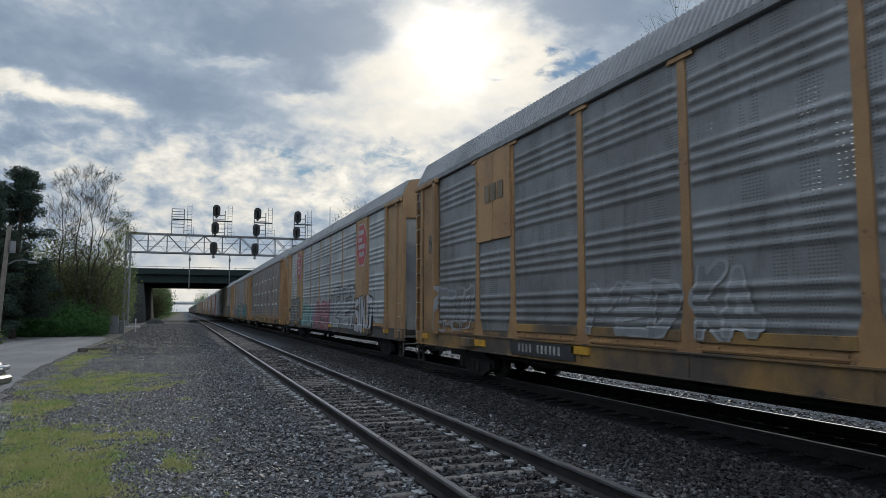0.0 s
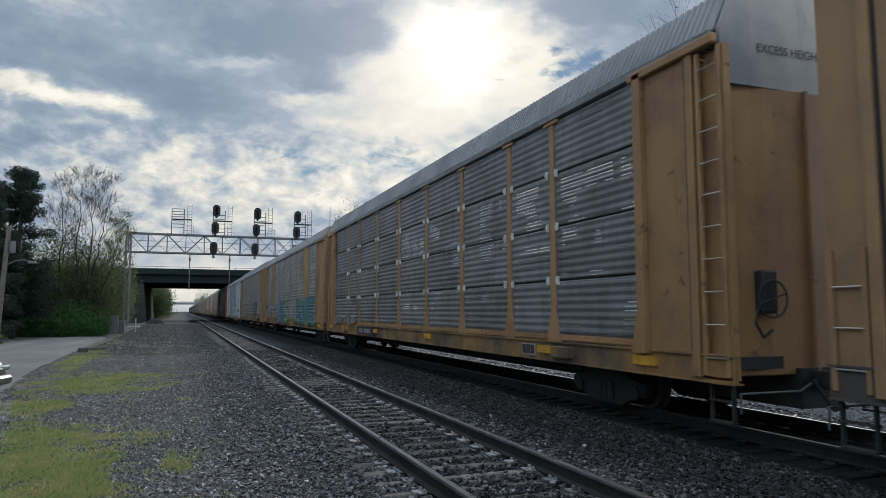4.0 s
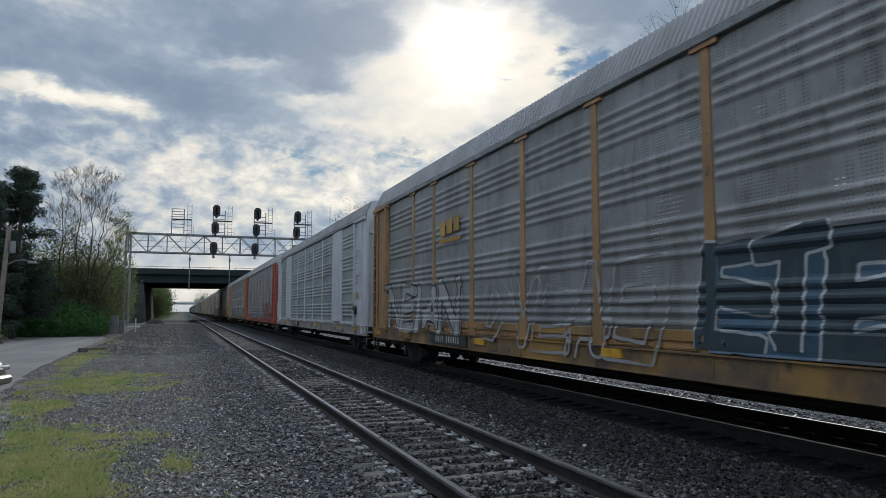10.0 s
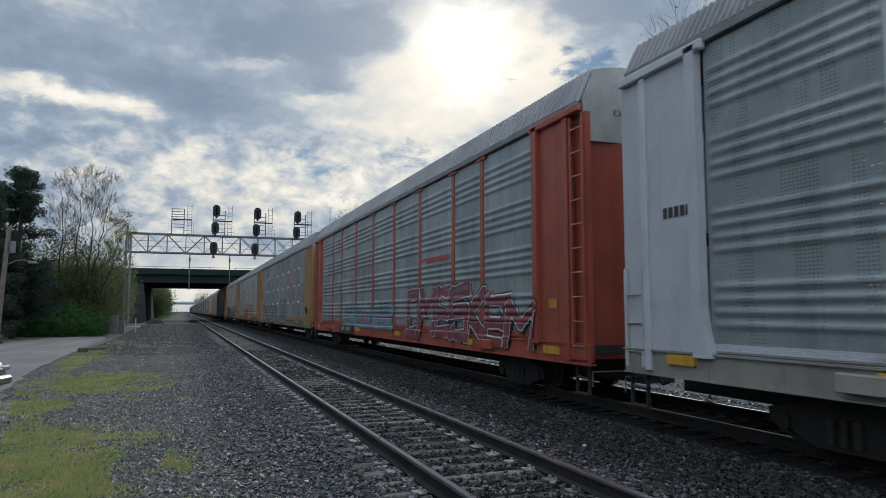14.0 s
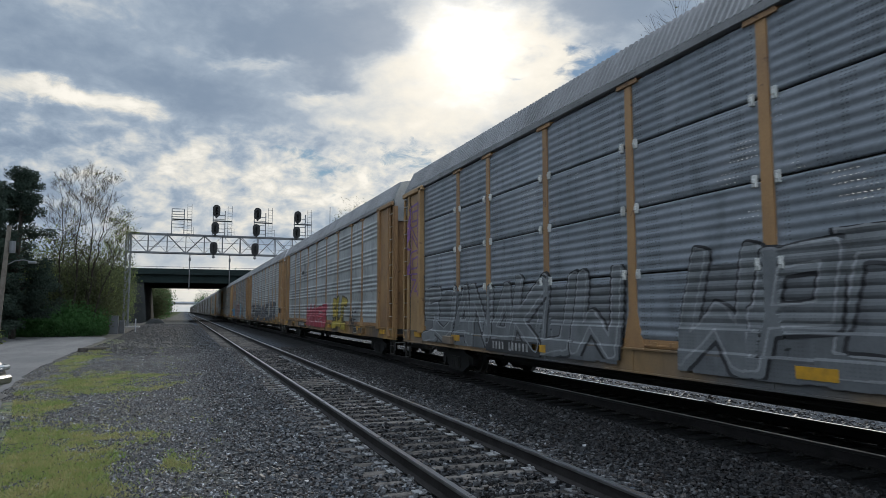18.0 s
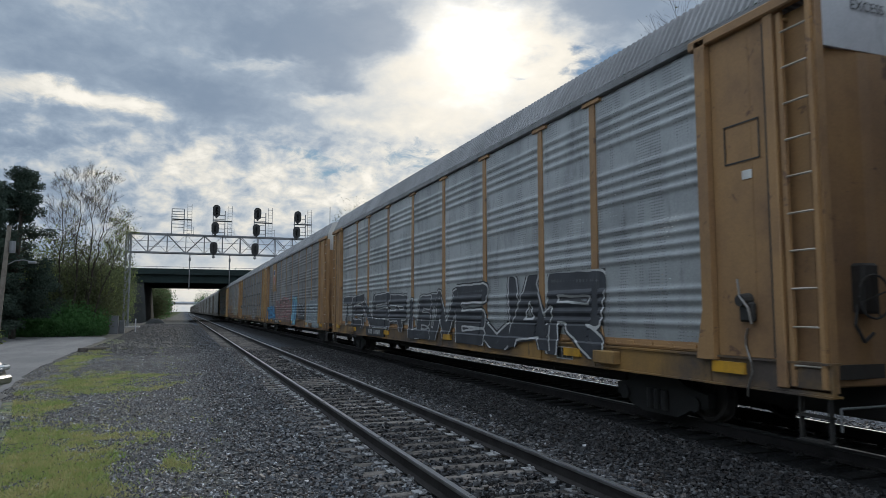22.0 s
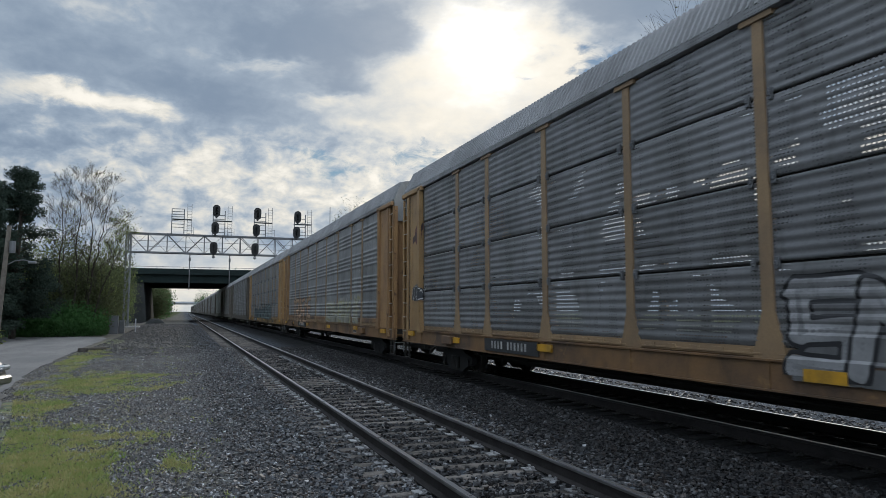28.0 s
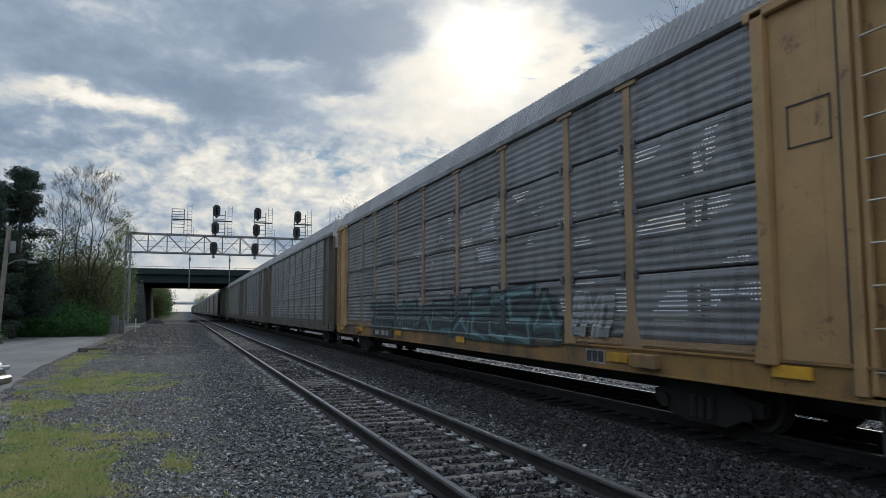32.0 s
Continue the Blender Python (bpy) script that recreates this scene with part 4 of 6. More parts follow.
# index 0 is the front bay of each car (towards the camera), 8 the rear bay
SPECS = [
    dict(label="grey panelled car with yellow posts, far past the lookout", posts="yellow", panels="zinc_dark", kind="two"),
    dict(label="grey ribbed car with yellow posts and half board", posts="yellow", panels="zinc_dark", kind="two", boards={7: (3.6, "yellow")}, kick=True),
    dict(label="grey ribbed car with tan boards and red octagon signs", posts="tan", panels="zinc", kind="two", boards=TAN_BOTH, narrow=True, gable="tan", door="door_pale", ladders=(), sill="sill_dark", tall=False),
    dict(label="dark grey four-row panelled car with yellow posts", posts="yellow", panels="zinc_slot", kind="three"),
    dict(label="grey ribbed car with tan boards and green graffiti", posts="yellow", panels="zinc_mid", kind="two", boards=TAN_BOTH, narrow=True, end="tan", gable="tan", door="door_pale", ladders=(), tall=False),
    dict(label="dark grey ribbed car with yellow posts and graffiti", posts="yellow", panels="zinc_pin", kind="two", kick=True),
    dict(label="clean white car with grey green ribbed panels", posts="white", sill="sill_pale", panels="zinc_green", kind="two", boards={1: (Z_PANEL, "white"), 7: (Z_PANEL, "white")}, gable="white", ladders=(), tall=False, near_gap=False),
    dict(label="orange red car with grey green ribbed panels", posts="orange", panels="zinc_green", kind="two"),
    dict(label="blue grey four-row panelled car with yellow posts", posts="yellow", end="yellow_bright", sill="sill_grey", panels="zinc_blue", kind="three"),
    dict(label="grey ribbed car with yellow posts, red and yellow graffiti", posts="yellow", panels="zinc", kind="two"),
    dict(label="grey ribbed car with yellow posts, black and white graffiti", posts="yellow", sill="sill", panels="zinc", kind="two", gable="white"),
    dict(label="dark ribbed car with yellow posts, blue and red graffiti", posts="brown_post", end="yellow_end", sill="sill_rust", panels="zinc_dark", kind="two", boards={7: (3.5, "tan")}),
    dict(label="dark grey four-row panelled car with rusty yellow posts", posts="brown_post", end="yellow_bright", sill="sill_rust", panels="zinc_slot", kind="three", clips="galv"),
    dict(label="dark ribbed car with yellow posts and faded graffiti", posts="brown_post", end="yellow_end", sill="sill_rust", panels="zinc_pin", kind="two", kick=True),
    dict(label="grey four-row panelled car with dull yellow ends", posts="brown_post", end="yellow_bright", sill="sill", panels="zinc_slot", kind="three", clips="galv"),
]
for i, spec in enumerate(SPECS):
    CARS.append(freight_car(seed=i, **spec))
# posts and ends of the far cars take the haze-dulled colour
TAIL = [dict(label="grey ribbed car with yellow posts farther back in the train", posts="faint", panels="zinc_dark", kind="two"),
        dict(label="grey ribbed car with tan boards farther back in the train", posts="faint", panels="zinc_dark", kind="two", boards={1: (Z_PANEL, "faint"), 7: (Z_PANEL, "faint")}, narrow=True),
        dict(label="dark four-row panelled car farther back in the train", posts="faint", panels="zinc_dark", kind="three")]
for i in range(15, 38):
    CARS.append(freight_car(seed=i, detail=False, marks=False, **TAIL[(i * 7) % 3]))


# ---- paint on the cars ----
# strokes on a grid 2 wide and 4 high: x then y, strokes parted by blanks
LETTERS = {
    "A": "001420 0121", "B": "0004 042422 0222 222000", "C": "24040020", "D": "0004 04142310 1000", "E": "240400 0222 0020", "H": "0004 2024 0222",
    "I": "1014", "J": "24211001", "K": "0004 240220", "L": "040020", "M": "0004122420", "N": "00042024", "O": "0004 0424 2420 2000", "P": "0004 0424 2422 2202",
    "R": "0004 0424 2422 2202 1220", "S": "24040222 222000", "T": "0424 1410", "U": "04002024", "V": "041024", "W": "0400122024", "X": "0420 2400", "Y": "041224 1210", "Z": "04240020",
}


def strokes(c):
    """The pen strokes of one letter on a unit square, and how wide its cell is."""
    segs = []
    for s in LETTERS[c].split():
        pts = [(int(s[i]) / 2, int(s[i + 1]) / 4) for i in range(0, len(s) - 1, 2)]
        segs += list(zip(pts, pts[1:]))
    return segs, {"I": 0.6, "M": 1.25, "W": 1.25}.get(c, 1.0)


PAINTS = {}


def paint(r, g, b):
    key = (r, g, b)
    if key not in PAINTS:
        PAINTS[key] = surface("sprayed paint", key, tuple(c * 0.62 for c in key), 0.55, 0.0, 30, 1.5, 0.55, 0.3, 0.03, dots=0.25)
    return PAINTS[key]


WHITE, DARK = (0.50, 0.50, 0.50), (0.022, 0.022, 0.026)
# each style: pen, roundness of the nib (2 round, 6 square), spikes, colour of the ground behind the word or None,
# then layers: grown by, colour, shift, thickness of a line drawn along the edge (0: filled)
STYLES = {
    "ghost": (0.20, 3, 1, None, [(0.02, (0.29, 0.29, 0.30), 0, 0.06)]),
    "haze": (0.17, 3, 0, None, [(0.0, (0.20, 0.201, 0.208), 0, 0), (0.02, (0.275, 0.276, 0.283), 0, 0.05)]),
    "silver": (0.22, 2, 0, None, [(0.09, DARK, 0, 0), (0.0, (0.42, 0.42, 0.45), 0, 0), (-0.17, (0.30, 0.31, 0.34), 1, 0)]),
    "block": (0.24, 6, 0, (0.20, 0.205, 0.215), [(0.06, DARK, 0, 0), (0.0, (0.30, 0.31, 0.32), 0, 0), (-0.15, (0.22, 0.225, 0.235), 0, 0)]),
    "mint": (0.17, 4, 3, (0.24, 0.16, 0.25), [(0.10, (0.16, 0.11, 0.22), -2, 0), (0.06, DARK, 0, 0), (0.03, WHITE, 0, 0), (0.01, (0.12, 0.28, 0.26), 0, 0), (-0.10, (0.20, 0.38, 0.36), 1, 0)]),
    "pink": (0.18, 5, 2, (0.34, 0.19, 0.22), [(0.08, DARK, -2, 0), (0.03, (0.44, 0.32, 0.35), 0, 0), (0.0, (0.21, 0.07, 0.09), 0, 0), (-0.10, (0.31, 0.13, 0.15), 1, 0)]),
    "smoke": (0.16, 3, 0, (0.115, 0.115, 0.11), [(0.06, DARK, 0, 0), (0.0, (0.15, 0.15, 0.145), 0, 0), (-0.11, (0.24, 0.24, 0.23), 1, 0)]),
    "teal": (0.16, 4, 4, (0.035, 0.055, 0.06), [(0.07, DARK, -4, 0), (0.05, DARK, 0, 0), (0.02, (0.36, 0.46, 0.48), 0, 0), (0.0, (0.035, 0.17, 0.165), 0, 0), (-0.09, (0.075, 0.24, 0.30), 1, 0), (-0.15, (0.17, 0.31, 0.36), 1, 0)]),
    "blue": (0.25, 4, 2, (0.02, 0.026, 0.03), [(0.02, (0.04, 0.22, 0.46), 0, 0), (-0.13, (0.025, 0.05, 0.08), -1, 0)]),
    "lime": (0.27, 5, 3, (0.018, 0.026, 0.026), [(0.03, (0.30, 0.42, 0.30), 0, 0), (0.01, (0.20, 0.32, 0.13), 0, 0), (-0.10, (0.02, 0.03, 0.03), -1, 0), (-0.10, (0.24, 0.34, 0.20), -1, 0.05)]),
    "chrome": (0.18, 4, 3, None, [(0.10, (0.33, 0.33, 0.34), 0, 0), (0.065, DARK, 0, 0), (0.0, (0.33, 0.33, 0.33), 0, 0), (-0.13, (0.40, 0.40, 0.39), 1, 0)]),
    "dim": (0.18, 3, 1, (0.165, 0.165, 0.17), [(0.06, DARK, 0, 0.05), (0.0, (0.30, 0.30, 0.31), 0, 0), (-0.11, (0.20, 0.20, 0.21), 0, 0)]),
    "navy": (0.19, 5, 2, (0.035, 0.075, 0.12), [(0.045, (0.40, 0.41, 0.42), 0, 0), (0.005, (0.03, 0.05, 0.065), 0, 0), (-0.12, (0.03, 0.05, 0.06), -2, 0)]),
    "crimson": (0.17, 4, 3, None, [(0.08, DARK, 0, 0), (0.045, WHITE, 0, 0), (0.01, (0.20, 0.045, 0.055), 0, 0), (-0.12, (0.16, 0.14, 0.14), 2, 0)]),
    "ink": (0.20, 4, 1, (0.13, 0.138, 0.148), [(0.05, DARK, 0, 0), (0.0, (0.155, 0.165, 0.175), 0, 0), (-0.03, (0.27, 0.278, 0.288), 2, 0.035)]),
    "red": (0.23, 4, 1, (0.33, 0.025, 0.05), [(0.055, (0.46, 0.40, 0.41), 0, 0), (0.01, (0.33, 0.025, 0.05), 0, 0), (-0.16, (0.25, 0.02, 0.04), 1, 0)]),
    "gold": (0.17, 2, 0, None, [(0.08, (0.06, 0.045, 0.02), 0, 0), (0.0, (0.38, 0.28, 0.03), 0, 0), (-0.12, (0.45, 0.36, 0.06), 1, 0)]),
    "violet": (0.12, 2, 0, None, [(0.022, (0.20, 0.09, 0.25), 0, 0.06)]),
    "scrawl": (0.03, 2, 1, None, [(0.004, DARK, 0, 0)]),
    "scrawl_red": (0.03, 2, 0, None, [(0.006, (0.40, 0.06, 0.03), 0, 0)]),
    "bw": (0.23, 3, 2, None, [(0.12, (0.03, 0.031, 0.035), 0, 0), (0.08, WHITE, 0, 0), (0.03, (0.04, 0.043, 0.052), 0, 0), (-0.17, (0.10, 0.105, 0.115), 2, 0)]),
    "azure": (0.22, 3, 1, (0.03, 0.13, 0.27), [(0.05, (0.02, 0.04, 0.10), 0, 0), (0.0, (0.04, 0.24, 0.45), 0, 0), (-0.12, (0.16, 0.40, 0.55), 1, 0)]),
    "brick": (0.17, 5, 1, (0.135, 0.088, 0.078), [(0.05, (0.36, 0.04, 0.065), 0, 0.10), (0.01, (0.47, 0.38, 0.40), 0, 0.06), (-0.02, (0.14, 0.09, 0.08), 0, 0)]),
    "sky": (0.30, 2, 0, (0.04, 0.13, 0.28), [(0.06, (0.06, 0.17, 0.36), 0, 0), (-0.02, (0.13, 0.35, 0.46), 0, 0), (-0.16, (0.24, 0.46, 0.54), 1, 0)]),
    "faded": (0.27, 3, 0, (0.21, 0.205, 0.165), [(0.05, (0.31, 0.30, 0.275), 0, 0), (-0.10, (0.29, 0.27, 0.15), -1, 0)]),
    "sand": (0.12, 6, 5, None, [(0.035, (0.05, 0.038, 0.03), 0, 0), (0.0, (0.36, 0.22, 0.13), 0, 0), (-0.05, (0.45, 0.29, 0.18), 2, 0), (-0.10, (0.50, 0.40, 0.29), 3, 0)]),
    "frost": (0.19, 2, 0, (0.12, 0.165, 0.185), [(0.05, (0.35, 0.36, 0.37), 0, 0), (0.0, (0.16, 0.205, 0.23), 0, 0), (-0.10, (0.24, 0.27, 0.29), 1, 0)]),
    "murk": (0.22, 4, 1, (0.05, 0.07, 0.075), [(0.07, DARK, 0, 0), (0.0, (0.035, 0.06, 0.065), 0, 0), (-0.11, (0.11, 0.19, 0.20), 1, 0)]),
}


def skin(y, z, kind, boards):
    """How far out (towards -x) the near side of a car stands at y, z."""
    if z < Z_SILL + 0.04:
        return SIDE + 0.05
    for p in POSTS[1:-1]:
        if abs(y - p) < (0.30 - 0.20 * min(1, (z - 1.22) / 0.65) if z < 1.87 else 0.11):
            return SIDE + 0.002
    if HALF - 1.74 < abs(y) < HALF - 0.76:
        return SIDE + 0.036
    if abs(y) > HALF - 1.98:
        return SIDE + 0.125
    for i in boards:
        if POSTS[i] < y < POSTS[i + 1]:
            return SIDE + 0.034
    if z < Z_PANEL + 0.22:
        return max(SIDE + 0.023, SIDE - 0.03 + relief(z, kind))
    return SIDE - 0.03 + max(relief(z + d, kind) for d in (-0.012, 0, 0.012))


def sprayed(name, car, y_rear, z_foot, U, V, fields, offs, colours, kind, boards, label):
    """Paint on the side wherever a field is positive, cut cleanly along its edge; U runs to the front, V up."""
    depth = np.array([[skin(y_rear - u, z_foot + v, kind, boards) for v in V] for u in U])
    low = [np.minimum(np.minimum(F[:-1, :-1], F[1:, :-1]), np.minimum(F[:-1, 1:], F[1:, 1:])) for F in fields]
    high = [np.maximum(np.maximum(F[:-1, :-1], F[1:, :-1]), np.maximum(F[:-1, 1:], F[1:, 1:])) for F in fields]
    base = None
    for n, F in enumerate(fields):
        seen = high[n] > 0
        verts, faces = [], []
        for i, j in zip(*np.nonzero(seen)):
            q = ((i, j), (i + 1, j), (i + 1, j + 1), (i, j + 1))
            ring = []
            if low[n][i, j] > 0:
                ring = [(U[a], V[b], depth[a, b]) for a, b in q]
            else:
                f = [F[e] for e in q]
                for e in range(4):
                    a, b, fa, fb = q[e], q[(e + 1) % 4], f[e], f[(e + 1) % 4]
                    if fa > 0:
                        ring.append((U[a[0]], V[a[1]], depth[a]))
                    if (fa > 0) != (fb > 0):
                        s = fa / (fa - fb)
                        ring.append((U[a[0]] + s * (U[b[0]] - U[a[0]]), V[a[1]] + s * (V[b[1]] - V[a[1]]), depth[a] + s * (depth[b] - depth[a])))
            if len(ring) > 2:
                k = len(verts)
                verts += [(-d - offs[n], y_rear - u, z_foot + v) for u, v, d in ring]
                faces.append(tuple(range(k, k + len(ring))))
        if faces:
            me = bpy.data.meshes.new(name)
            me.from_pydata(verts, [], faces)
            me.materials.append(paint(*colours[n]))
            if base is None:
                base = part(name, me, None, car, label)
            else:
                part("paint_layer", me, None, base)


def graffiti(car, word, style, y0, y1, z0, z1, kind, boards, seed):
    """A sprayed word, laid letter by letter over ribs and posts of the near side, from y0 (rear) to y1 (front)."""
    pen, nib, spikes, ground, layers = STYLES[style]
    rng = random.Random(seed)
    if ground:
        w, h = y0 - y1, (z1 - z0) * 0.93
        U, V = np.linspace(0, w, max(4, int(w / 0.07)) + 1), np.linspace(0, h, max(4, int(h / 0.036)) + 1)
        rag = np.array([[noise.noise(Vector((u * 1.6, v * 2.0, seed * 2.3))) + 0.5 * noise.noise(Vector((u * 6, v * 6, seed * 2.3))) for v in V] for u in U])
        uu, vv = np.meshgrid(U, V, indexing="ij")
        F = np.minimum(np.minimum(uu, w - uu), np.minimum(vv + 0.12, h - vv)) - 0.10 + 0.13 * rag
        sprayed("graffiti_ground", car, y0, z0, U, V, [F], [0.010], [ground], kind, boards, "sprayed ground colour behind graffiti")
    wide = [strokes(c)[1] for c in word]
    unit = (y0 - y1) / sum(wide)
    left = y0
    slant = rng.uniform(-0.05, 0.25)
    for n, (c, k) in enumerate(zip(word, wide)):
        w, H = unit * k, (z1 - z0) * rng.uniform({5: 0.62, 4: 0.74, 3: 0.78}.get(spikes, 0.88), 1.0)
        lo = z0 + (z1 - z0 - H) * rng.random()
        p = max(0.02, min(pen, 0.2 * w + 0.01, (0.155 if nib == 2 else 0.118) * H))
        pad = 0.22
        turn = rng.uniform(-0.35, 0.35)
        ends = {}

        def place(q):
            if q not in ends:
                v = 0.8 * p + q[1] * (H - 1.6 * p) + rng.uniform(-0.09, 0.09) * H * (1 if 0 < q[1] < 1 else 0.7)
                ends[q] = (pad + 0.55 * p + q[0] * (w - 1.1 * p) + rng.uniform(-0.11, 0.11) * w + slant * (v - H / 2), v)
            return ends[q]

        S = []
        segs = strokes(c)[0]
        for a, b in segs:
            S.append((place(a), place(b), p * rng.uniform(0.8, 1.1), p * (rng.uniform(0.35, 1.0) if spikes > 2 else rng.uniform(0.8, 1.1))))
        # tapered serifs and arrows that run out of the stroke ends
        for a, b in rng.sample(segs, min(spikes, len(segs))):
            q = place(b)
            S.append((q, (q[0] + rng.choice((-1, 1)) * rng.uniform(0.12, 0.26), min(max(q[1] + rng.uniform(-0.2, 0.38 if spikes < 4 else 0.6), 0.05), H + 0.10)), p * 0.9, 0.02))
        A, B = np.array([e[0] for e in S]), np.array([e[1] for e in S])
        t = np.linspace(0, 1, 15)
        C = (A[:, None] + (B - A)[:, None] * t[None, :, None]).reshape(-1, 2)
        R = (np.array([e[2] for e in S])[:, None] * (1 - t) + np.array([e[3] for e in S])[:, None] * t).reshape(-1)
        width, height = w + 2 * pad, H + 0.12
        fine = 0.032 if any(l[3] for l in layers) else 0.040
        U, V = np.linspace(0, width, max(4, int(width / fine)) + 1), np.linspace(0, height, max(4, int(height / min(fine, 0.034))) + 1)
        P = np.stack(np.meshgrid(U, V, indexing="ij"), -1)
        wob = np.array([[noise.noise(Vector((u * 3.0, v * 3.0, seed * 3.1 + n))) for v in V] for u in U])
        fields, offs = [], []
        for i, (grown, colour, shift, line) in enumerate(layers):
            d = P[:, :, None, :] - C - np.array((-0.022, 0.026)) * shift
            ca, sa = math.cos(turn), math.sin(turn)
            x, y = np.abs(d[..., 0] * ca + d[..., 1] * sa), np.abs(d[..., 1] * ca - d[..., 0] * sa)
            F = (R + grown * min(1, p / pen + 0.15) - (x ** nib + y ** nib) ** (1 / nib)).max(-1) + 0.02 * wob
            fields.append(np.minimum(F, line - F) if line else F)
            offs.append(0.0120 + 0.0018 * (i + len(layers) * (n % 2)))
        sprayed("graffiti_letter", car, left + pad, lo, U, V, fields, offs, [l[1] for l in layers], kind, boards, "sprayed graffiti letter")
        left -= w


TAGS = [
    (1, "MED", "haze", 4.07, 1.62, 1.45, 2.35),
    (1, "KA", "haze", 1.26, 0.11, 1.45, 2.55),
    (1, "OSBO", "ghost", 12.10, 9.58, 1.30, 2.50),
    (2, "SINO", "silver", -7.20, -9.90, 0.98, 2.42),
    (2, "JEAET", "block", -1.64, -7.15, 1.10, 2.95),
    (2, "ENAMU", "mint", 6.84, 2.75, 0.95, 2.30),
    (2, "AVEN", "pink", 2.75, -1.52, 0.95, 2.45),
    (2, "BUMPS", "smoke", 11.97, 7.97, 1.20, 2.70),
    (3, "CAE", "haze", 11.57, 8.89, 1.35, 2.35),
    (3, "SE", "haze", 8.62, 7.74, 1.35, 2.10),
    (4, "SERAK", "teal", -4.57, -8.66, 1.00, 2.65),
    (4, "KSEB", "teal", -8.60, -11.77, 1.00, 2.75),
    (4, "DA", "blue", 3.93, 1.60, 0.98, 2.80),
    (4, "MS", "lime", 1.60, -0.44, 0.98, 2.80),
    (4, "UMTEH", "chrome", 11.95, 4.47, 1.30, 2.40),
    (5, "DVEAB", "ghost", 3.43, -3.22, 1.00, 2.70),
    (5, "ETB", "navy", -4.21, -7.33, 1.30, 2.90),
    (5, "NEIAN", "chrome", 11.94, 5.22, 1.20, 2.75),
    (7, "OMESK", "crimson", -3.20, -9.49, 1.00, 2.60),
    (7, "EM", "crimson", -9.57, -12.10, 1.00, 2.30),
    (7, "EAOUNEK", "mint", 6.39, -1.44, 1.20, 2.10),
    (7, "YL", "ghost", 11.87, 9.96, 1.30, 3.40),
    (8, "WUR", "haze", -7.43, -10.03, 1.45, 2.30),
    (8, "WPO", "ink", 0.07, -3.37, 1.00, 2.75),
    (8, "SJANAKUW", "ink", 11.92, 1.75, 0.98, 2.60),
    (9, "MULET", "red", 4.28, -1.81, 1.02, 2.20),
    (9, "SUC", "gold", -3.46, -6.54, 0.98, 2.55),
    (9, "WNE", "scrawl", -7.20, -8.41, 1.20, 1.90),
    (10, "VEJAR", "bw", -1.01, -9.36, 1.00, 2.55),
    (10, "TENER", "bw", 11.75, 2.22, 1.15, 2.50),
    (10, "UED", "bw", 1.56, -1.24, 1.00, 2.35),
    (11, "CSA", "azure", 12.30, 7.36, 1.20, 2.30),
    (11, "TLE", "brick", 6.99, 3.24, 1.10, 2.70),
    (11, "BEN", "brick", 3.24, -1.19, 1.10, 2.80),
    (11, "DO", "sky", -1.94, -3.76, 0.98, 2.85),
    (11, "THOIE", "bw", -4.40, -7.05, 1.35, 2.35),
    (11, "USEL", "frost", -7.9, -12.05, 0.95, 2.45),
    (12, "NEEW", "bw", 12.95, 11.95, 2.20, 2.62),
    (12, "SMOW", "dim", -1.84, -5.99, 1.05, 2.25),
    (12, "TLK", "scrawl_red", -5.80, -6.87, 0.95, 1.20),
    (13, "OIH", "faded", -1.88, -4.70, 1.35, 2.40),
    (13, "BAM", "faded", -4.70, -7.23, 1.35, 2.50),
    (13, "DE", "faded", -7.86, -8.88, 1.35, 2.60),
    (13, "TRASCE", "sand", 9.69, 3.10, 1.00, 2.75),
    (14, "TENOWE", "murk", 7.59, -1.08, 1.25, 2.20),
    (14, "WEOSA", "murk", -1.08, -6.91, 1.15, 2.40),
    (14, "EMO", "haze", -7.44, -8.73, 1.40, 2.20),
]
TAGS += [(8, c, "violet", 13.25, 12.4, z, z + 0.8) for c, z in (("O", 4.55), ("N", 3.8), ("O", 3.05), ("Z", 2.3))]
for i, (n, word, style, y0, y1, z0, z1) in enumerate(TAGS):
    graffiti(CARS[n], word, style, y0, y1, z0, z1, SPECS[n]["kind"], SPECS[n].get("boards", {}), i)


def plate(car, name, material, y, z, outline, out, label=""):
    """A flat marking on the near side."""
    return part(name, prism(outline, -0.004, 0.0), material, car, label, (-out, y, z))


def rect(w, h):
    return [(-w / 2, 0), (w / 2, 0), (w / 2, h), (-w / 2, h)]


def octagon(r):
    return [(r * math.cos(radians(22.5 + 45 * i)), r * math.sin(radians(22.5 + 45 * i))) for i in range(8)]


def bars(parent, material, rows, out):
    for y, z, w, h in rows:
        part("lettering_bar", prism(rect(w, h), -0.004, 0.0), material, parent, at=(-out, y, z))


for y, z in ((-8.35, 4.65), (8.38, 4.74)):
    sign = plate(CARS[2], "octagon_sign", M["stencil_dim"], y, z, octagon(0.97), SIDE + 0.04, "red octagonal sign with white bars")
    part("field", prism(octagon(0.90), -0.004, 0.0), M["red"], sign, at=(-0.006, 0, 0))
    bars(sign, M["stencil_dim"], [(0.08, 0.42, 0.86, 0.20), (0.22, 0.12, 0.60, 0.18), (-0.02, -0.18, 1.10, 0.20), (-0.05, -0.50, 0.80, 0.20)], 0.012)
bars(CARS[1], paint(0.16, 0.12, 0.075), [(8.55, 4.55, 0.30, 0.42), (8.17, 4.55, 0.30, 0.42), (7.78, 4.55, 0.30, 0.42)], SIDE + 0.04)
